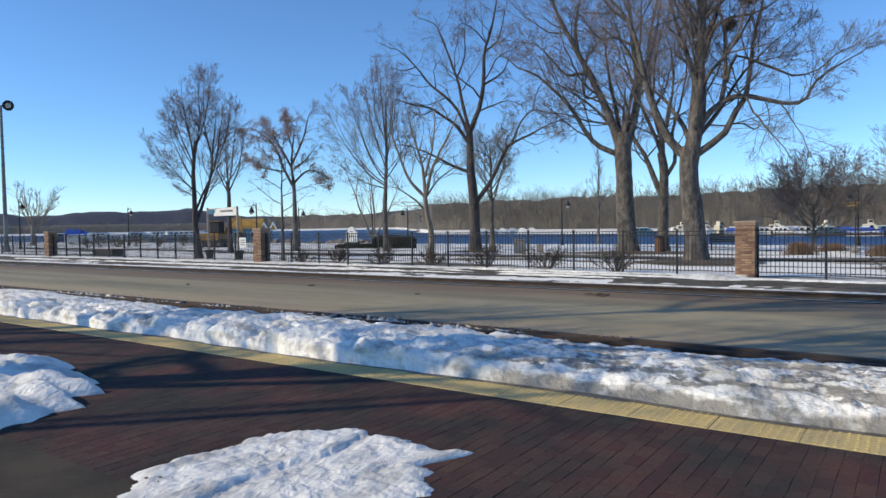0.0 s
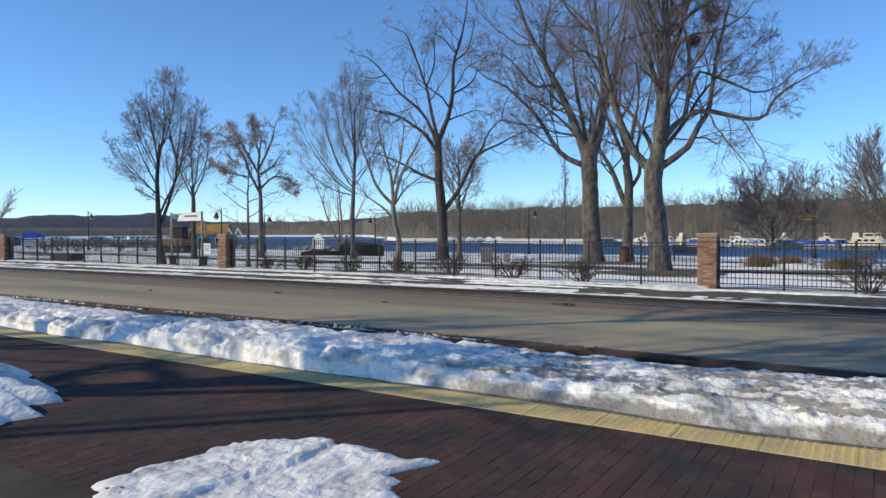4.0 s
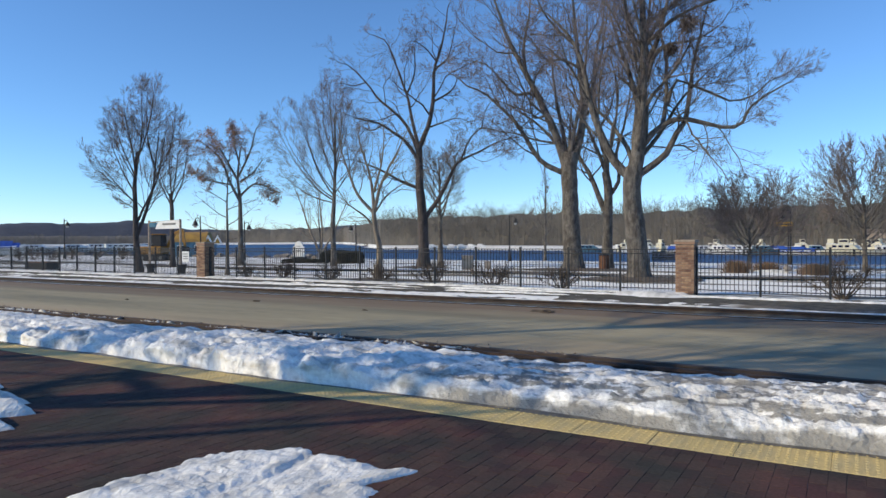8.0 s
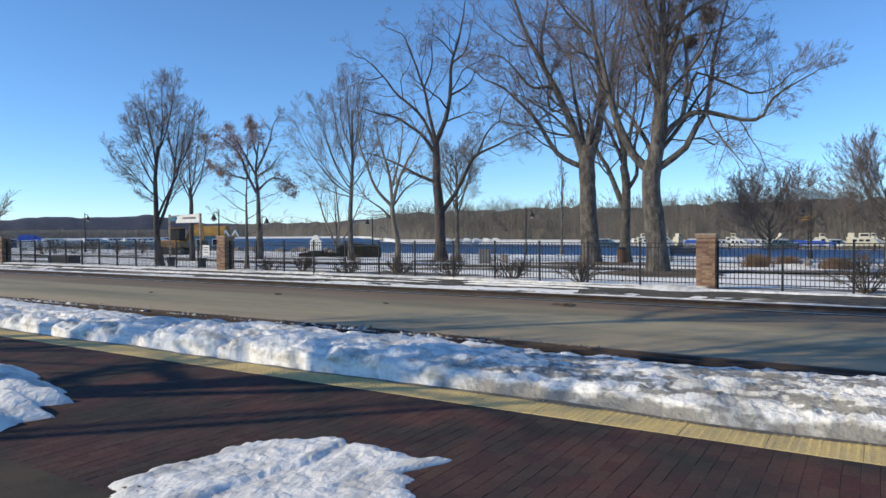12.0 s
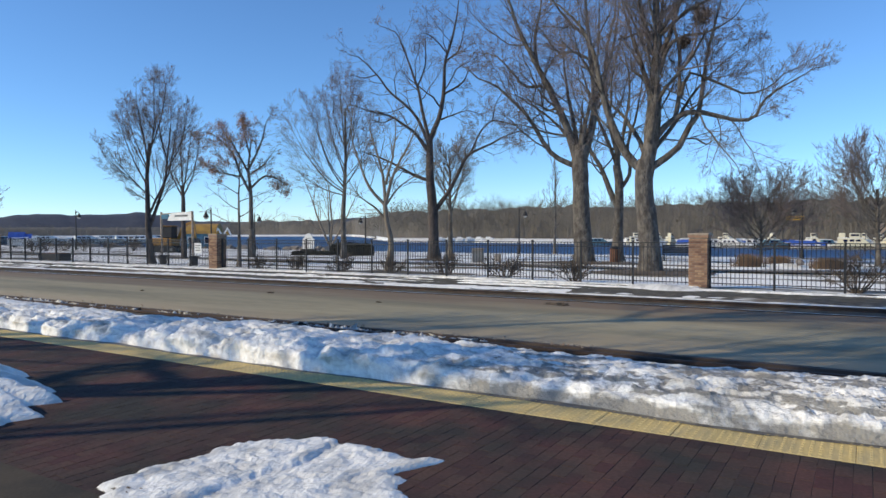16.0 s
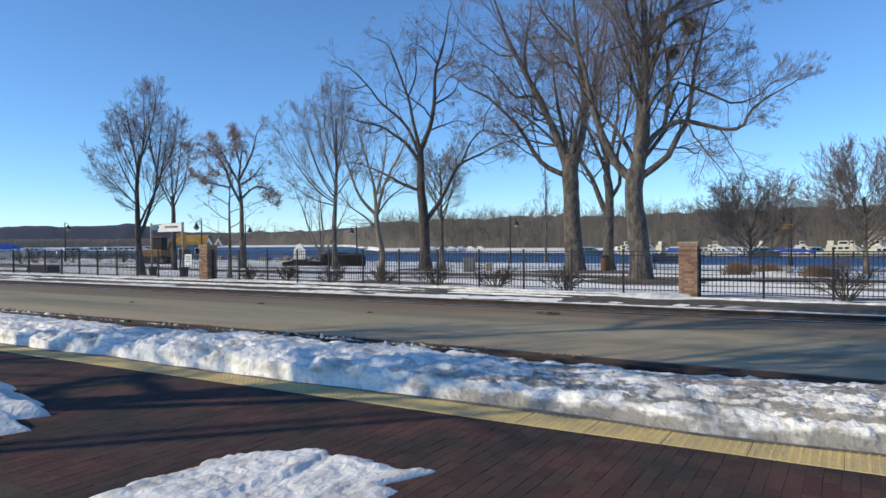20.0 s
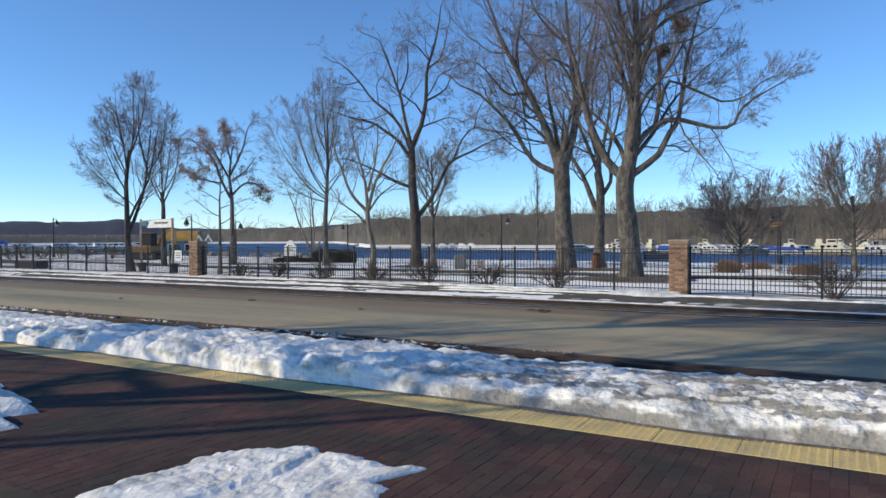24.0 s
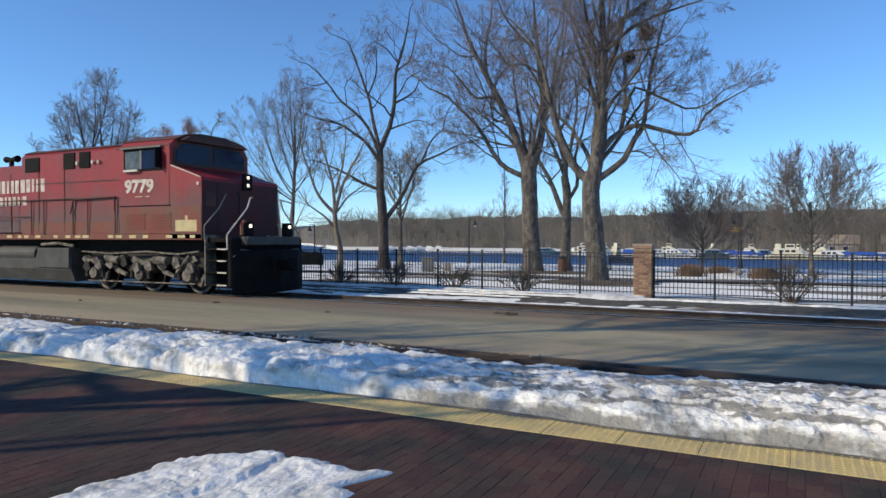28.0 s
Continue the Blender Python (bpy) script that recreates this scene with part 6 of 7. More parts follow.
rb = random.Random(9)
for ang, r, ln, style, lab in ((18.5, 176, 9, "dark", "blue-grey cabin boat moored at the far bank"), (15.0, 172, 8, "white", "white cabin boat moored at the far bank"),
                               (11.4, 162, 8, "blue", "boat under a bright blue winter tarpaulin"), (9.8, 158, 9, "white", "white cabin boat moored at the far bank"), (8.4, 156, 8, "white", "white cabin boat moored at the far bank"),
                               (6.9, 158, 7, "white", "white cabin boat moored at the far bank"), (5.6, 156, 8, "dark", "blue-grey cabin boat moored at the far bank"), (3.3, 150, 8, "blue", "long boat under a bright blue winter tarpaulin"),
                               (0.2, 150, 10, "cream", "large cream houseboat at its mooring"), (-2.4, 153, 9, "white", "white cabin boat moored at the far bank"), (-4.5, 152, 10, "blue", "boat under a bright blue winter tarpaulin"),
                               (-7.0, 152, 10, "white", "white cabin boat moored at the far bank"), (58.5, 215, 10, "white", "white cabin boat in the marina"), (57.0, 220, 9, "white", "white cabin boat in the marina"),
                               (55.6, 215, 12, "white", "white cabin boat in the marina"), (54.3, 212, 12, "white", "white cabin boat in the marina"), (53.2, 220, 10, "dark", "blue-grey cabin boat in the marina"),
                               (61.0, 222, 10, "white", "white cabin boat in the marina"), (63.5, 222, 11, "dark", "blue-grey cabin boat in the marina"), (52.0, 218, 9, "blue", "boat under a bright blue winter tarpaulin")):
    x, y = polar(ang, r)
    boat(x, y, ln * (1.15 if ang > 50 else 1), ang + rb.uniform(-18, 18), style, lab, z=-1.3 if ang > 50 else -2.2)


# low white boats drawn up on the snow of the island
for k in range(6):
    x, y = polar(31.6 - k * 0.8, float(shore_r(30)) + 4)
    boat(x, y, 2.7, 28 + rb.uniform(-20, 20), "wrap", "small white-covered boat drawn up on the snowy bank", z=-2.0)
for i in range(30):
    ang = rb.uniform(-10, 17)
    x, y = polar(ang, float(shore_r(ang)) - rb.uniform(2, 8))
    boat(x, y, rb.uniform(4.5, 7.0), ang + rb.choice((0, 90)) + rb.uniform(-25, 25), rb.choice(("white", "white", "dark", "blue", "cream")), "small boat laid up at the far bank")


def dock(ang0, ang1, r, label):
    x0, y0 = polar(ang0, r)
    x1, y1 = polar(ang1, r)
    d = math.hypot(x1 - x0, y1 - y0)
    t = empty("dock", pose(x0, y0, -2.2, 0, 0, math.degrees(math.atan2(y1 - y0, x1 - x0))), label, "dock", "docks")
    part("deck", box(0, -0.9, 0.45, d, 0.9, 0.65, 0.02), M["timber"], t)
    for i in range(int(d / 6) + 1):
        part("pile", cyl((i * 6, -0.95, -2.5), (i * 6, -0.95, 1.3), 0.14, seg=8), M["dark"], t)


dock(9.5, -9, 146, "dark timber dock along the moorings")
dock(64.5, 51, 208, "dark timber dock of the marina")


def cottage(x, y, turn, w, label):
    t = empty("cottage", pose(x, y, gz(x, y) - 0.2, 0, 0, turn), label, "house", "far cottages")
    part("wall", box(-w / 2, -2.5, 0, w / 2, 2.5, 2.6), M["stone"], t)
    part("roof", prism([(-3.0, 2.5), (0, 4.6), (3.0, 2.5)], "x", -w / 2 - 0.5, w / 2 + 0.5), M["cap"], t, "pale snow-dusted pitched roof")
    for i in range(3):
        x0 = -w / 2 + 0.8 + i * (w - 1) / 3
        wd = part("window", box(x0, -2.56, 0.9, x0 + 1.1, -2.5, 2.0), M["white"], t)
        part("pane", box(x0 + 0.08, -2.58, 0.98, x0 + 1.02, -2.56, 1.92), M["glass"], wd)


for ang, r, w in ((-2.2, 184, 9), (-6.4, 188, 8)):
    x, y = polar(ang, r)
    cottage(x, y, ang, w, "small cottage among the trees of the far bank")


def river_sign():
    t = empty("channel_sign", pose(-4.6, 63.2, gz(-4.6, 63.2), 0, 0, 5), "yellow name board on a thin dark post", "sign")
    part("post", cyl((0, 0, -0.5), (0, 0, 3.5), 0.05, seg=8), M["dark"], t)
    b = part("board", box(-1.05, -0.04, 3.10, 0.30, 0.04, 3.42, 0.01), M["sign_yellow"], t)
    part("text_bar", box(-0.85, -0.046, 3.2, 0.1, -0.04, 3.31), M["dark"], b)


river_sign()


def riverside():
    """Rip-rap along the water on the town side, with boats stored ashore and brush."""
    rng = random.Random(31)
    stones = []
    for k in range(7):
        bm = bmesh.new()
        bmesh.ops.create_icosphere(bm, subdivisions=2, radius=1.0)
        for v in bm.verts:
            v.co = v.co * (0.75 + 0.5 * noise.noise(v.co * 1.4 + Vector((k * 7, 0, 0))))
            v.co.z *= 0.6
        me = bpy.data.meshes.new("stone")
        bm.to_mesh(me)
        bm.free()
        me.materials.append(M["stone"])
        stones.append(me)
    rip = empty("rip_rap", pose(0, 0, 0), "row of rough tan boulders along the river's edge", "boulders")
    for i in range(90):
        x = -118 + i * 0.78 + rng.uniform(-0.4, 0.4)
        y = 62.0 + rng.uniform(-1.6, 1.2)
        s = rng.uniform(0.35, 0.95)
        o = new("stone", stones[i % 7])
        o.parent = rip
        o.matrix_local = pose(x, y, gz(x, y) + 0.15 * s, 0, 0, rng.uniform(0, 360)) @ Matrix.Diagonal((s, s, s, 1))
    x, y = polar(62.8, 112)
    b = boat(x, y, 3.6, 50, "blue", "boat stored ashore under a blue tarpaulin", z=gz(x, y) + 0.5)
    for s in (-0.28, 0.22):
        part("cradle", box(3.6 * s - 0.12, -0.75, -0.55, 3.6 * s + 0.12, 0.75, -0.25), M["timber"], b, "timber cradle")
    for k, (ang, r, h) in enumerate(((62.2, 76, 1.2), (61.4, 80, 1.5), (60.2, 78, 1.1), (59.0, 82, 1.4), (57.3, 80, 1.0), (55.6, 78, 1.3), (54.2, 79, 0.9))):
        x, y = polar(ang, r)
        shrub(x, y, h, 0.5, 230 + k, "bare dark brush on the river bank")


riverside()
# snow on the far shore
for a0, a1, off, seed in ((-40, 37, 5, 701), (38, 70, 6, 702)):
    aa = np.radians(np.linspace(a0, a1, 400))
    base = shore_r(np.degrees(aa)) + off
    rows = []
    for k, z in ((0, -0.25), (3, 0.35), (9, 0.6), (15, 0.4)):
        rr = base + k + 3 * (fractal(np.arange(400) * 0.12, np.zeros(400) + k, 3, seed) - 0.5)
        x, y = -np.sin(aa) * rr, np.cos(aa) * rr
        rows.append(np.stack([x, y, np.maximum(ground_z(x, y), -2.4) + z], -1))
    tagged(mesh_ob("shore_snow", np.stack(rows, 1).reshape(-1, 3), grid_faces(400, 4), M["snow"], smooth=True), "bright snow along the far shore", "snow", kind="stuff")

# ---- locomotive ----
LOCO_X = -14.57      # where its nose stands at the clip's end
SPEED = 16.2


def bars(parent, name, x0, x1, z0, z1, y, n, material, label, gap=0.22):
    """A row of plain blocks in place of lettering that is not spelt out."""
    w = (x1 - x0) / n
    for i in range(n):
        g = gap + 0.16 * ((i * 5) % 3)
        a, b = x0 + w * i + w * g / 2, x0 + w * (i + 1) - w * g / 2
        yy = y if b < -8.12 or a > -3.3 else -1.55 + 0.014
        part(name, box(a, yy, z0, b, yy + 0.006, z1), material, parent, label)


def text_part(name, words, size, m, material, parent, label):
    cu = bpy.data.curves.new(name, "FONT")
    cu.body, cu.size, cu.extrude, cu.offset = words, size, 0.004, 0.022
    tmp = bpy.data.objects.new(name, cu)
    scene.collection.objects.link(tmp)
    me = bpy.data.meshes.new_from_object(tmp.evaluated_get(bpy.context.evaluated_depsgraph_get()))
    bpy.data.objects.remove(tmp)
    me.materials.clear()
    me.materials.append(material)
    ob = new(name, me)
    ob.parent = parent
    ob.matrix_local = m
    return tagged(ob, label)


def build_loco():
    L = empty("locomotive", pose(LOCO_X, TRACK_Y, 0), "weathered red six-axle freight locomotive with a dark snow plough", "locomotive")
    W = 1.55
    # deck and frame
    part("deck", box(-20.4, -W, 1.56, 0.0, W, 1.74, 0.015), M["red_grime"], L, "dusty red walkway deck")
    part("underframe", box(-20.2, -1.1, 1.12, 0.3, 1.1, 1.56), M["black"], L)
    part("front_deck", box(0.0, -1.42, 1.50, 1.0, 1.42, 1.62, 0.01), M["black"], L)
    for i in range(34):
        x = -0.35 - i * 0.5 + (0.12 if i % 3 else 0)
        if (i * 7) % 5 == 1:
            continue
        part("reflector", box(x - 0.10 - 0.03 * (i * 3 % 4), -W - 0.006, 1.615, x + 0.10, -W, 1.70), M["hazard"], L, "pale reflective sill block")
    # cab and equipment cab with chamfered roof
    sec = [(-W, 1.74), (-W, 4.24), (-1.36, 4.45), (-1.05, 4.57), (1.05, 4.57), (1.36, 4.45), (W, 4.20), (W, 1.74)]
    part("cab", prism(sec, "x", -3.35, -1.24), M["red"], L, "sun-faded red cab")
    sec2 = [(-W + 0.02, 1.74), (-W + 0.02, 4.25), (-1.35, 4.40), (1.35, 4.40), (W - 0.02, 4.25), (W - 0.02, 1.74)]
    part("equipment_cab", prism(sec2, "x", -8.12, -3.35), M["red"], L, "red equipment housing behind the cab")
    part("cab_roof", prism([(-1.40, 4.44), (-1.06, 4.60), (-0.5, 4.69), (0.5, 4.69), (1.06, 4.60), (1.40, 4.44)], "x", -3.45, -1.16), M["roof_grime"], L, "sooty dark roof")
    part("housing_roof", prism([(-1.45, 4.36), (-1.2, 4.46), (1.2, 4.46), (1.45, 4.36)], "x", -8.2, -3.45), M["roof_grime"], L, "sooty dark roof")
    part("roof_edge", box(-3.5, -1.57, 4.25, -1.22, -1.50, 4.29), M["red_grime"], L)
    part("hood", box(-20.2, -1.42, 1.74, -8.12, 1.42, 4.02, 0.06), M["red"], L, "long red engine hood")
    part("radiator", box(-20.3, -1.5, 3.1, -16.4, 1.5, 4.5, 0.08), M["red_grime"], L, "flared radiator housing")
    for i in range(9):
        x = -8.9 - i * 0.85
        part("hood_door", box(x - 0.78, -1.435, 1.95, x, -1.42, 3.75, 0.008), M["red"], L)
    # grime along the foot of the side
    part("lower_panel", box(-3.30, -W - 0.008, 1.745, -0.02, -W, 2.50, 0.003), M["red_grime"], L, "dust-covered lower side panel")
    part("lower_panel", box(-8.10, -W + 0.008, 1.745, -3.38, -W + 0.02, 2.12, 0.003), M["red_grime"], L, "dust-covered lower side panel")
    for x0, x1 in ((-3.1, -2.2), (-2.0, -1.15)):
        v = part("louvre", box(x0, -W - 0.014, 1.84, x1, -W - 0.008, 2.36), M["red_grime"], L, "louvred vent panel")
        for j in range(6):
            part("slat", box(x0 + 0.05, -W - 0.03, 1.88 + j * 0.08, x1 - 0.05, -W - 0.014, 1.91 + j * 0.08), M["red_grime"], v)
    part("groove", box(-3.32, -W - 0.012, 2.53, -1.2, -W, 2.56), M["black"], L)
    part("panel_seam", box(-7.5, -W + 0.006, 3.33, -3.36, -W + 0.02, 3.36), M["roof_grime"], L)
    for x in (-5.95, -7.25):
        part("panel_seam", box(x, -W + 0.006, 1.8, x + 0.04, -W + 0.02, 4.2), M["roof_grime"], L)
    # nose
    nose = [(-1.26, 3.70), (-0.05, 3.30), (0.0, 3.22), (0.0, 1.60), (-1.26, 1.60)]
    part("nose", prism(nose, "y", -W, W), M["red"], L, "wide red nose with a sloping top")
    part("nose_edge", prism([(-1.20, 3.695), (-0.03, 3.31), (-0.03, 3.28), (-1.20, 3.665)], "y", -W - 0.012, -W + 0.01), M["letter"], L, "worn white edge line")
    # the front sheet and its door carry the shade in their colour
    part("nose_front", box(0.0, -W + 0.01, 1.62, 0.012, W - 0.01, 3.21), M["nose_shade"], L, "streaked red nose sheet, its shade painted in")
    part("nose_door", box(0.012, -0.98, 1.75, 0.03, -0.32, 3.12, 0.008), M["nose_shade"], L)
    part("nose_grab", add_pipe(bmesh.new(), [(0.03, -0.22, 2.0), (0.09, -0.22, 2.0), (0.09, -0.22, 2.9), (0.03, -0.22, 2.9)], 0.015), M["black"], L)
    part("brake_wheel_recess", box(0.012, -1.4, 2.5, 0.024, -1.05, 2.9), M["roof_grime"], L)
    part("data_plate", box(-1.0, -W - 0.012, 1.80, -0.18, -W, 2.12), M["hazard"], L, "pale yellow data plate")
    part("data_plate", box(-0.62, -W - 0.012, 2.12, -0.52, -W, 2.24), M["hazard"], L, "pale yellow data plate")
    part("corner_lamp", cyl((-0.12, -W - 0.03, 3.12), (-0.12, -W, 3.12), 0.05), M["letter"], L)
    hl = part("headlight", box(0.0, -0.03, 3.02, 0.07, 0.37, 3.50, 0.02), M["black"], L, "twin headlight housing")
    for z in (3.40, 3.17):
        part("lens", cyl((0.06, 0.17, z), (0.085, 0.17, z), 0.05, seg=16), M["lamp_on"], hl, "lit headlight lens")
    # windshield
    part("windshield_frame", prism([(-1.42, 3.72), (-1.42, 4.18), (-1.2, 4.42), (1.2, 4.42), (1.42, 4.18), (1.42, 3.72)], "x", -1.24, -1.215), M["roof_grime"], L)
    for y0, y1 in ((-1.34, -0.06), (0.06, 1.34)):
        part("windshield", prism([(y0, 3.78), (y0, 4.14 if y0 < -1 else 4.34), (y0 + (0.22 if y0 < -1 else 0), 4.34), (y1 - (0.22 if y1 > 1 else 0), 4.34), (y1, 4.14 if y1 > 1 else 4.34), (y1, 3.78)], "x", -1.215, -1.20), M["glass"], L, "dark windshield pane")
    part("visor", prism([(-1.3, 4.40), (-1.02, 4.54), (1.02, 4.54), (1.3, 4.40)], "x", -1.24, -0.98), M["roof_grime"], L, "roof overhang above the windshield")
    # cab side window with mirror and arm rest
    w = part("cab_window", box(-3.14, -W - 0.02, 3.55, -1.55, -W + 0.01, 4.20, 0.01), M["black"], L, "sliding cab side window")
    part("pane", box(-3.05, -W - 0.028, 3.62, -2.42, -W - 0.02, 4.13), M["cab_pane"], w, "dusty grey glass")
    part("pane", box(-2.34, -W - 0.028, 3.62, -1.72, -W - 0.02, 4.13), M["glass"], w)
    part("mullion", box(-2.42, -W - 0.04, 3.6, -2.34, -W - 0.02, 4.15), M["grey"], w)
    part("arm_rest", box(-3.05, -W - 0.10, 3.54, -2.45, -W - 0.02, 3.60), M["letter"], w)
    part("mirror", box(-1.62, -W - 0.22, 3.62, -1.56, -W - 0.03, 4.15, 0.01), M["black"], L, "tall wing mirror")
    part("awning", box(-3.2, -W - 0.10, 4.20, -1.5, -W, 4.24), M["grey"], L)
    for x0, x1, z0, z1 in ((-5.95, -5.40, 3.76, 4.26), (-5.18, -4.68, 3.76, 4.26), (-7.92, -7.18, 3.74, 4.20)):
        part("vent", box(x0, -W - 0.01, z0, x1, -W + 0.03, z1, 0.01), M["black"], L, "dark screened opening")
    for x in (-5.25, -4.52, -4.25):
        part("marker_lamp", cyl((x, -W - 0.05, 3.92), (x, -W + 0.02, 3.92), 0.055), M["letter"], L)
    # lettering
    bars(L, "letter_block", -11.7, -6.9, 3.10, 3.52, -1.442, 19, M["letter"], "plain off-white lettering block")
    bars(L, "letter_block", -11.7, -7.85, 2.68, 2.98, -1.445, 16, M["letter"], "plain off-white lettering block")
    text_part("road_number", "9779", 0.50, pose(-3.10, -W - 0.006, 2.95, 90, 0, 0) @ Matrix.Diagonal((1.22, 1, 1, 1)), M["letter"], L, "off-white painted number")
    bars(L, "stencil", -2.7, -1.95, 2.80, 2.825, -W - 0.012, 2, M["hazard"], "tiny worn stencil line")
    # handrails
    for x in (-7.55, -6.9, -5.45, -4.75, -3.5, -8.6, -9.4):
        part("stanchion", cyl((x, -W - 0.03, 1.72), (x, -W - 0.03, 2.82), 0.018, seg=6), M["roof_grime"], L)
    part("handrail", add_pipe(bmesh.new(), [(-12.0, -W - 0.03, 2.82), (-3.45, -W - 0.03, 2.84)], 0.02), M["roof_grime"], L)
    part("handrail", add_pipe(bmesh.new(), [(-12.0, -W - 0.03, 2.3), (-7.5, -W - 0.03, 2.3)], 0.016), M["roof_grime"], L)
    part("grab_rail", add_pipe(bmesh.new(), [(-5.55, -W - 0.05, 2.35), (-5.40, -W - 0.05, 2.80), (-3.5, -W - 0.05, 2.84), (-3.5, -W - 0.05, 2.4)], 0.022), M["roof_grime"], L)
    # horn on the roof step
    h = part("horn", cyl((-9.2, -1.22, 4.28), (-8.85, -1.22, 4.28), 0.05, 0.12), M["black"], L, "black air horn")
    part("bell", cyl((-9.5, -1.22, 4.28), (-9.2, -1.22, 4.28), 0.11, 0.05), M["black"], h)
    part("bracket", box(-9.25, -1.28, 4.0, -9.15, -1.16, 4.28), M["black"], h)
    # front steps on both sides, pilot and plough
    for s in (-1, 1):
        y0, y1 = sorted((s * 1.50, s * 0.98))
        st = part("stepwell", box(0.05, y0, 0.30, 0.09, y1, 1.70), M["truck"], L, "dusty step side plate")
        part("stepwell_back", box(0.09, y0 + 0.24 - (0.24 if s < 0 else 0.24) + (0.40 if s < 0 else 0), 0.30, 0.86, y0 + (0.44 if s < 0 else 0.04), 1.6), M["black"], st)
        for i, z in enumerate((0.32, 0.66, 0.98, 1.30)):
            tr = part("tread", box(0.09, y0, z, 0.86, y1, z + 0.035), M["black"], st, "open steel tread with a pale edge")
            ye = y0 - 0.006 if s < 0 else y1
            part("tread_edge", box(0.52, ye, z - 0.005, 0.86, ye + 0.006, z + 0.03), M["letter"], st)
        part("stair_rail", add_pipe(bmesh.new(), [(0.07, s * 1.52, 1.60), (0.07, s * 1.52, 1.95), (0.30, s * 1.2, 2.45), (0.42, s * 1.05, 2.85)], 0.022), M["grey"], L, "grey steel stair handrail")
        part("stair_rail", add_pipe(bmesh.new(), [(0.90, s * 1.50, 1.30), (0.90, s * 1.52, 1.70), (0.90, s * 0.75, 2.45), (0.90, s * 0.62, 2.75), (0.90, s * 0.55, 2.75)], 0.025), M["letter"], L, "pale painted stair handrail")
        d = part("ditch_light", box(0.90, s * 0.82 - 0.16, 1.62, 1.08, s * 0.82 + 0.16, 2.06, 0.03), M["black"], L, "lit ditch light in a black housing")
        part("lens", cyl((1.07, s * 0.82, 1.95), (1.10, s * 0.82, 1.95), 0.055, seg=14), M["lamp_on"], d, "lit lamp lens")
        part("uncoupling_lever", add_pipe(bmesh.new(), [(1.05, s * 0.2, 1.2), (1.1, s * 1.2, 1.3), (1.05, s * 1.45, 1.1)], 0.018), M["grey"], L)
    part("pilot", box(0.86, -1.48, 0.30, 1.02, 1.48, 1.60, 0.03), M["black"], L, "black steel pilot sheet")
    bm = prism([(1.02, -1.5), (1.32, -0.9), (1.48, 0.0), (1.32, 0.9), (1.02, 1.5)], "z", 0.09, 1.28)
    bmesh.ops.bevel(bm, geom=[e for e in bm.edges], offset=0.03, segments=1, affect="EDGES")
    part("snow_plough", bm, M["black"], L, "dark snow plough blade")
    cp = part("coupler", box(1.2, -0.14, 0.72, 1.95, 0.14, 1.02, 0.05), M["black"], L, "dark knuckle coupler")
    part("knuckle", cyl((1.86, 0.05, 0.68), (1.86, 0.05, 1.06), 0.12), M["black"], cp)
    part("air_hose", add_pipe(bmesh.new(), [(1.35, -0.42, 1.2), (1.62, -0.45, 0.9), (1.66, -0.45, 0.55), (1.6, -0.4, 0.42)], 0.03), M["black"], L)
    part("anticlimber", box(0.98, -1.1, 1.42, 1.28, 1.1, 1.66, 0.03), M["tank"], L, "grey anticlimber shelf")
    part("flag_pipe", add_pipe(bmesh.new(), [(0.95, -1.0, 1.7), (0.95, -1.0, 2.0), (1.05, -1.0, 2.1)], 0.06), M["red_grime"], L)
    # fuel tank, reservoirs and boxes
    part("fuel_tank", prism([(-1.45, 0.62), (-1.30, 0.24), (1.30, 0.24), (1.45, 0.62), (1.45, 1.1), (-1.45, 1.1)], "x", -13.6, -5.75), M["tank"], L, "dusty grey fuel tank")
    part("air_reservoir", cyl((-9.6, -1.25, 1.1), (-7.55, -1.25, 1.1), 0.25, seg=18), M["tank"], L, "grey cylindrical air reservoir", smooth=False)
    part("battery_box", box(-7.4, -1.50, 0.66, -5.78, -1.0, 1.30, 0.02), M["tank"], L, "grey equipment box under the deck")
    part("pipe", add_pipe(bmesh.new(), [(-7.2, -1.46, 1.40), (-6.4, -1.46, 1.45), (-5.6, -1.46, 1.36)], 0.05), M["truck"], L)
    # trucks
    axles = []
    for tx in (-2.78, -16.9):
        for s in (-1, 1):
            y0, y1 = sorted((s * 0.98, s * 1.22))
            prof = [(-2.55, 1.05), (-2.5, 0.72), (-2.2, 0.55), (-1.75, 0.55), (-1.45, 0.85), (-0.95, 0.88), (-0.5, 0.58), (0.5, 0.58), (0.95, 0.88), (1.45, 0.85), (1.75, 0.55), (2.2, 0.55), (2.5, 0.72), (2.55, 1.05),
                    (2.2, 1.12), (1.2, 1.02), (0.6, 1.14), (-0.6, 1.14), (-1.2, 1.02), (-2.2, 1.12)]
            tf = part("truck_frame", prism([(tx + a, b) for a, b in prof], "y", y0, y1), M["truck_dark"], L, "dusty cast steel truck frame")
            yo = s * 1.22
            for ax in (2.0, 0.03, -2.02):
                part("journal_box", cyl((tx + ax, yo, 0.55), (tx + ax, yo + s * 0.16, 0.55), 0.17, seg=14), M["truck"], tf, "round axle bearing cap")
                part("pedestal", box(tx + ax - 0.26, min(yo, yo + s * 0.08), 0.36, tx + ax + 0.26, max(yo, yo + s * 0.08), 0.78, 0.03), M["truck_dark"], tf)
                for q in (-0.36, 0.36):
                    part("spring", cyl((tx + ax + q, yo + s * 0.05, 0.42), (tx + ax + q, yo + s * 0.05, 0.80), 0.085, seg=10), M["truck_dark"], tf, "coil spring")
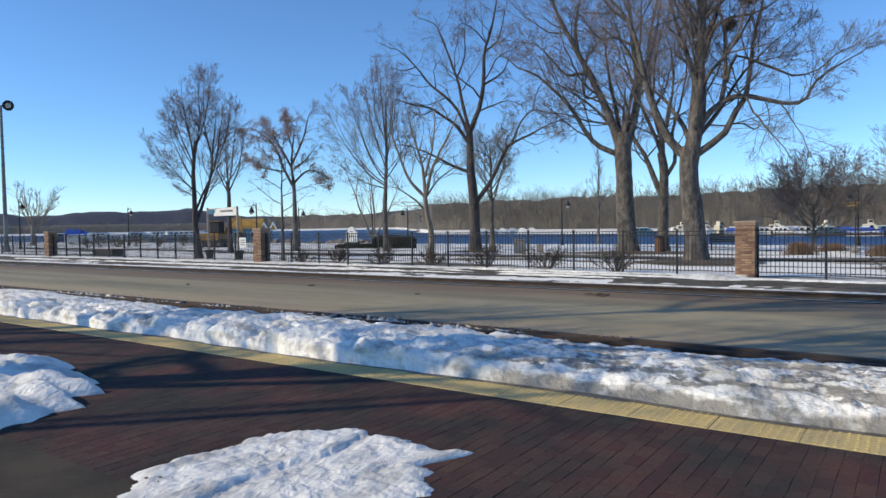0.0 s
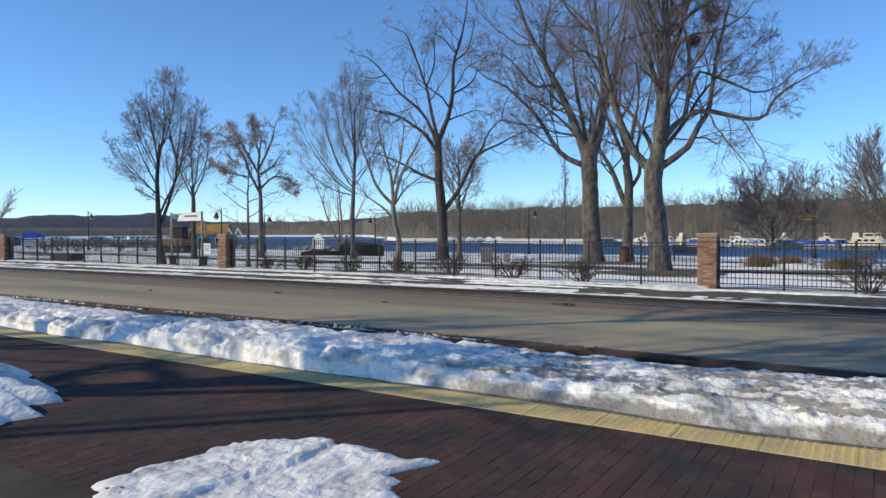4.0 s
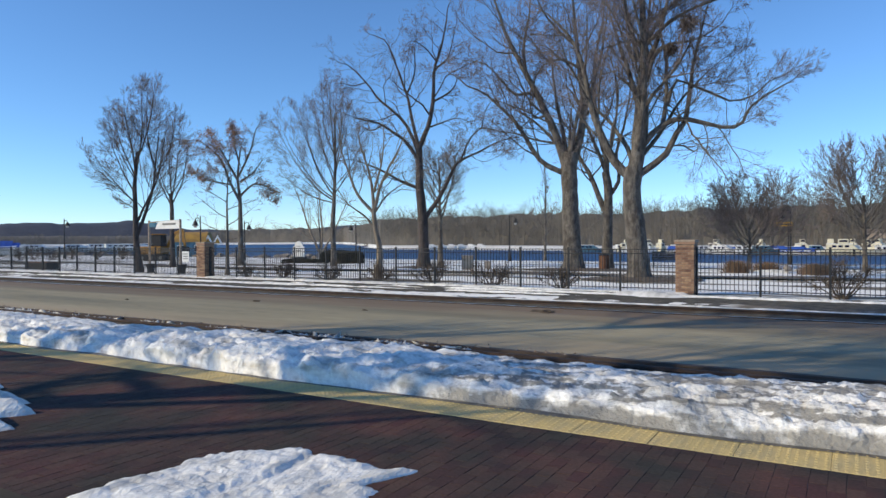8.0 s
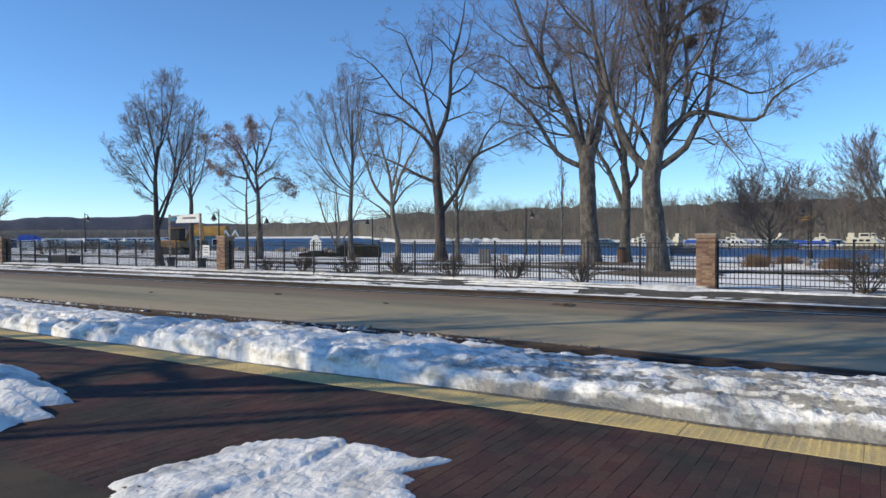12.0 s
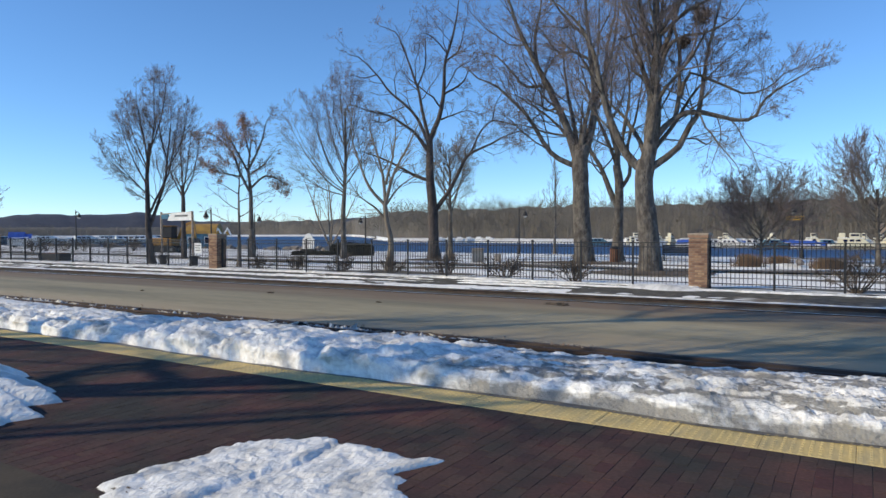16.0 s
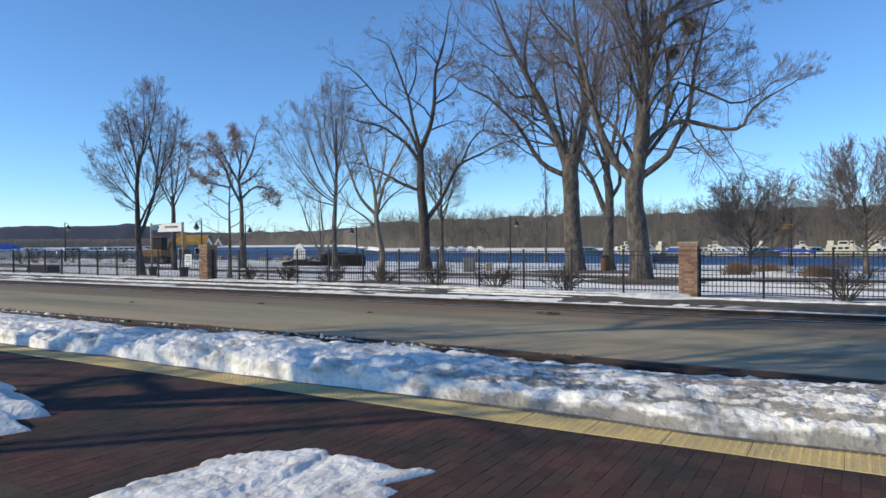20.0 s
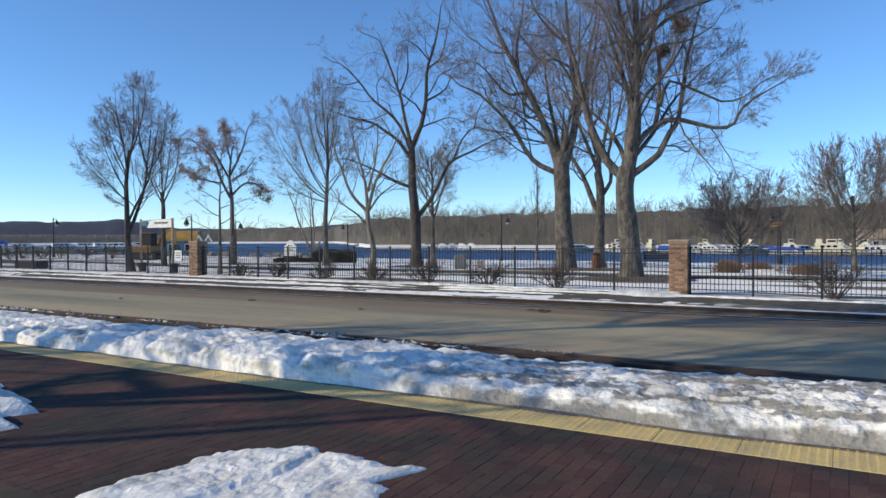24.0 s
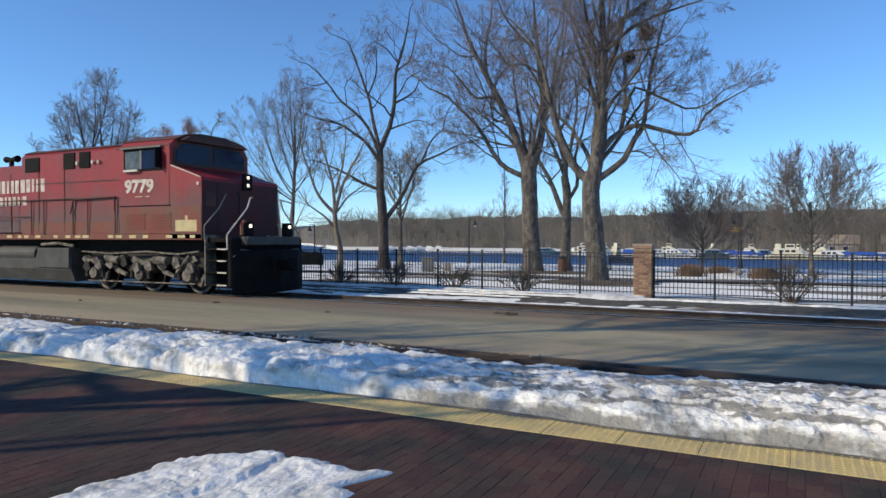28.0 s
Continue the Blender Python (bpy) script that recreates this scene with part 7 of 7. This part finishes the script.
            for ax in (1.02, -1.0):
                part("brake_cylinder", cyl((tx + ax - 0.30, yo + s * 0.16, 0.98), (tx + ax + 0.22, yo + s * 0.16, 0.95), 0.12, seg=12), M["truck"], tf)
                part("brake_lever", prism([(tx + ax - 0.40, 0.95), (tx + ax + 0.05, 0.58), (tx + ax + 0.45, 0.48), (tx + ax + 0.48, 0.56), (tx + ax + 0.15, 0.70), (tx + ax - 0.30, 1.02)], "y", *sorted((yo + s * 0.06, yo + s * 0.14))), M["truck"], tf)
            for q, (a, b) in enumerate(((2.35, 1.35), (0.75, -0.35), (-0.55, -1.55), (-1.7, -2.5))):
                zz = 0.98 - 0.07 * (q % 2)
                part("equaliser", prism([(tx + a, zz), (tx + a - 0.1, zz + 0.14), (tx + (a + b) / 2, zz + 0.04), (tx + b + 0.1, zz + 0.16), (tx + b, zz + 0.05), (tx + b + 0.2, zz - 0.10), (tx + (a + b) / 2, zz - 0.16 + 0.06 * q), (tx + a - 0.25, zz - 0.08)], "y", *sorted((yo + s * 0.02, yo + s * (0.09 + 0.03 * q)))), M["truck"], tf)
            for q in range(9):
                a = tx - 2.3 + q * 0.56
                z0 = 0.70 + 0.16 * ((q * 5) % 4) / 3
                part("bracket", prism([(a - 0.16, z0), (a - 0.05, z0 + 0.22), (a + 0.10, z0 + 0.18), (a + 0.19, z0 - 0.04), (a + 0.02, z0 - 0.12)], "y", *sorted((yo + s * 0.10, yo + s * (0.19 + 0.02 * (q % 3))))), M["truck" if q % 3 else "truck_dark"], tf, "dusty cast bracket")
            part("air_pipe", add_pipe(bmesh.new(), [(tx - 2.5, yo + s * 0.16, 1.20), (tx - 1.2, yo + s * 0.18, 1.14), (tx + 0.4, yo + s * 0.17, 1.22), (tx + 1.7, yo + s * 0.18, 1.15), (tx + 2.5, yo + s * 0.14, 1.24)], 0.03), M["truck"], tf)
            for ax in (2.02, -2.04):
                part("sand_bracket", prism([(tx + ax + 0.30, 0.30), (tx + ax + 0.55, 0.62), (tx + ax + 0.62, 0.60), (tx + ax + 0.44, 0.24)], "y", *sorted((yo - s * 0.02, yo + s * 0.06))), M["truck"], tf)
            part("brake_rod", add_pipe(bmesh.new(), [(tx - 2.3, yo + s * 0.1, 0.30), (tx + 2.3, yo + s * 0.1, 0.32)], 0.025), M["truck"], tf)
            part("damper", cyl((tx + 1.6, yo + s * 0.12, 0.62), (tx + 2.1, yo + s * 0.12, 1.12), 0.06, seg=10), M["truck"], tf)
            part("sand_pipe", add_pipe(bmesh.new(), [(tx + 2.5, s * 1.1, 1.2), (tx + 2.62, s * 0.9, 0.6), (tx + 2.6, s * 0.76, 0.15)], 0.025), M["truck"], tf)
        for ax in (1.98, 0.03, -2.02):
            bm = cyl((0, -0.9, 0), (0, 0.9, 0), 0.09, seg=12)
            for s in (-1, 1):
                add_cyl(bm, (0, s * 0.70, 0), (0, s * 0.83, 0), 0.53, seg=36)
                add_cyl(bm, (0, s * 0.67, 0), (0, s * 0.70, 0), 0.56, seg=36)
                add_cyl(bm, (0, s * 0.83, 0), (0, s * 0.86, 0), 0.2, seg=18)
            w = part("wheelset", bm, M["black"], L, "dark steel wheelset with bright treads")
            w.matrix_local = pose(tx + ax, 0, 0.534)
            for s in (-1, 1):
                ring = bmesh.new()
                for q in range(36):
                    a0, a1 = q * math.tau / 36, (q + 1) * math.tau / 36
                    vs = [ring.verts.new((math.cos(a) * r, s * 0.834, math.sin(a) * r)) for a, r in ((a0, 0.525), (a1, 0.525), (a1, 0.44), (a0, 0.44))]
                    ring.faces.new(vs)
                part("tyre", ring, M["truck"], w, "dusty wheel rim")
            axles.append(w)
    return L, axles


loco, axles = build_loco()

# ---- single pieces of walls and paving ----
def brick_mesh(sx, sy, sz, material, bevel=0.004):
    bm = box(-sx / 2, -sy / 2, -sz / 2, sx / 2, sy / 2, sz / 2, bevel)
    me = bpy.data.meshes.new("brick")
    bm.to_mesh(me)
    bm.free()
    me.materials.append(material)
    return me


def lay_pillars():
    full = brick_mesh(0.17, 0.09, 0.058, M["brick_piece"])
    half = brick_mesh(0.08, 0.09, 0.058, M["brick_piece"])
    rng = random.Random(4)
    for p in pillars:
        for c in range(20):
            z = 0.04 + c * 0.07
            for side in range(4):
                odd = (c + side) % 2
                row = [(-0.180, full), (0.0, full), (0.180, full)] if not odd else [(-0.226, half), (-0.09, full), (0.09, full), (0.226, half)]
                if side % 2:
                    row = [(-0.09, full), (0.09, full)] if not odd else [(-0.136, half), (0.0, full), (0.136, half)]
                for u, me in row:
                    o = new("brick", me)
                    o.parent = p
                    o.matrix_local = pose(0, 0, 0, 0, 0, 90 * side) @ pose(u, -0.232 - rng.uniform(0, 0.005), z, 0, 0, rng.uniform(-0.6, 0.6))


lay_pillars()


def lay_pavers():
    """Clay pavers in columns across the platform; those by the strip near the camera are single pieces."""
    rng = np.random.RandomState(8)
    px, py = 0.1045, 0.2065
    me = brick_mesh(0.1026, 0.2000, 0.06, M["paver_piece"], 0.0013)
    plat = bpy.data.objects["platform"]
    cx, cy, dz, tilt, ln = [], [], [], [], []
    for i in range(-300, 62):
        x = i * px
        off = 0.5 * py if i % 2 else 0.0
        for j in range(0, 28):
            y = 5.30 - j * py - off
            if j == 0 and off:
                cx.append(x)
                cy.append(5.352)
                dz.append(-0.030)
                tilt.append(0.0)
                ln.append(0.485)
            if y < -0.4 or (y < 2.36 and x < -3.15):
                continue
            z = -0.030 + rng.uniform(-0.0008, 0.0008)
            if -2.3 < x < 0.35 and 3.25 < y:
                o = new("paver", me)
                o.parent = plat
                o.matrix_local = pose(x + rng.normal(0, 0.0018), y + rng.normal(0, 0.002), z, rng.uniform(-0.25, 0.25), rng.uniform(-0.25, 0.25), rng.uniform(-0.9, 0.9))
            else:
                cx.append(x)
                cy.append(y)
                dz.append(z)
                tilt.append(rng.uniform(-0.0001, 0.0001))
                ln.append(1.0)
    n = len(cx)
    c = np.stack([np.array(cx) + rng.normal(0, 0.0018, n), np.array(cy) + rng.normal(0, 0.0010, n), np.array(dz) + 0.03], -1)
    hx, hy, b = 0.0513, 0.1000, 0.0013
    low = np.array([(-hx, -hy, -0.005), (hx, -hy, -0.005), (hx, hy, -0.005), (-hx, hy, -0.005)])
    top = np.array([(-hx + b, -hy + b, 0), (hx - b, -hy + b, 0), (hx - b, hy - b, 0), (-hx + b, hy - b, 0)])
    st = np.stack([np.ones(n), np.array(ln), np.ones(n)], -1)[:, None]
    v = np.concatenate([c[:, None] + low * st, c[:, None] + top * st], 1)
    v[:, 4:, 2] += np.array(tilt)[:, None] * np.array([1, -1, -1, 1])
    v = v.reshape(-1, 3)
    q = np.array([(4, 5, 6, 7), (0, 1, 5, 4), (1, 2, 6, 5), (2, 3, 7, 6), (3, 0, 4, 7)])
    f = (np.arange(n)[:, None, None] * 8 + q).reshape(-1, 4)
    ob = mesh_ob("pavers_rest", v, f, M["paver"], plat)
    tagged(ob, "dark red clay pavers in straight columns", kind="stuff")
    # soldier course against the tactile strip
    tactile = empty("tactile_strip", pose(0, 0, 0), "faded yellow tactile warning strip along the platform edge", "tactile strip", kind="structure")
    bm = box(-0.3038, 0.0, -0.05, 0.3038, STRIP1 - STRIP0, 0.0, 0.004)
    pm = bpy.data.meshes.new("plate")
    bm.to_mesh(pm)
    bm.free()
    pm.materials.append(M["yellow"])
    # domes of one plate
    dv, df = [], []
    k = 0
    for a in range(10):
        for d in range(10):
            x, y = -0.275 + a * 0.061, 0.03 + d * 0.061
            for r, z in ((0.016, 0.0), (0.010, 0.004)):
                for s in range(6):
                    dv.append((x + r * math.cos(s * math.pi / 3), y + r * math.sin(s * math.pi / 3), z))
            df += [tuple(k + 6 + s for s in range(6))] + [(k + s, k + (s + 1) % 6, k + 6 + (s + 1) % 6, k + 6 + s) for s in range(6)]
            k += 12
    dm = bpy.data.meshes.new("domes")
    dm.from_pydata(dv, [], df)
    dm.materials.append(M["yellow"])
    for i in range(-72, 12):
        o = new("plate", pm)
        o.parent = tactile
        o.location = (-0.345 + i * 0.609, STRIP0, 0.001 + rng.uniform(-0.001, 0.001))
        if i > -30:
            q = new("dome_field", dm)
            q.parent = o
            tagged(q, "raised truncated domes", kind="stuff")


lay_pavers()


def motions():
    walk(loco, [(0.0, pose(LOCO_X - SPEED * 28, TRACK_Y, 0)), (14.0, pose(LOCO_X - SPEED * 14, TRACK_Y, 0)), (28.0, pose(LOCO_X, TRACK_Y, 0))])
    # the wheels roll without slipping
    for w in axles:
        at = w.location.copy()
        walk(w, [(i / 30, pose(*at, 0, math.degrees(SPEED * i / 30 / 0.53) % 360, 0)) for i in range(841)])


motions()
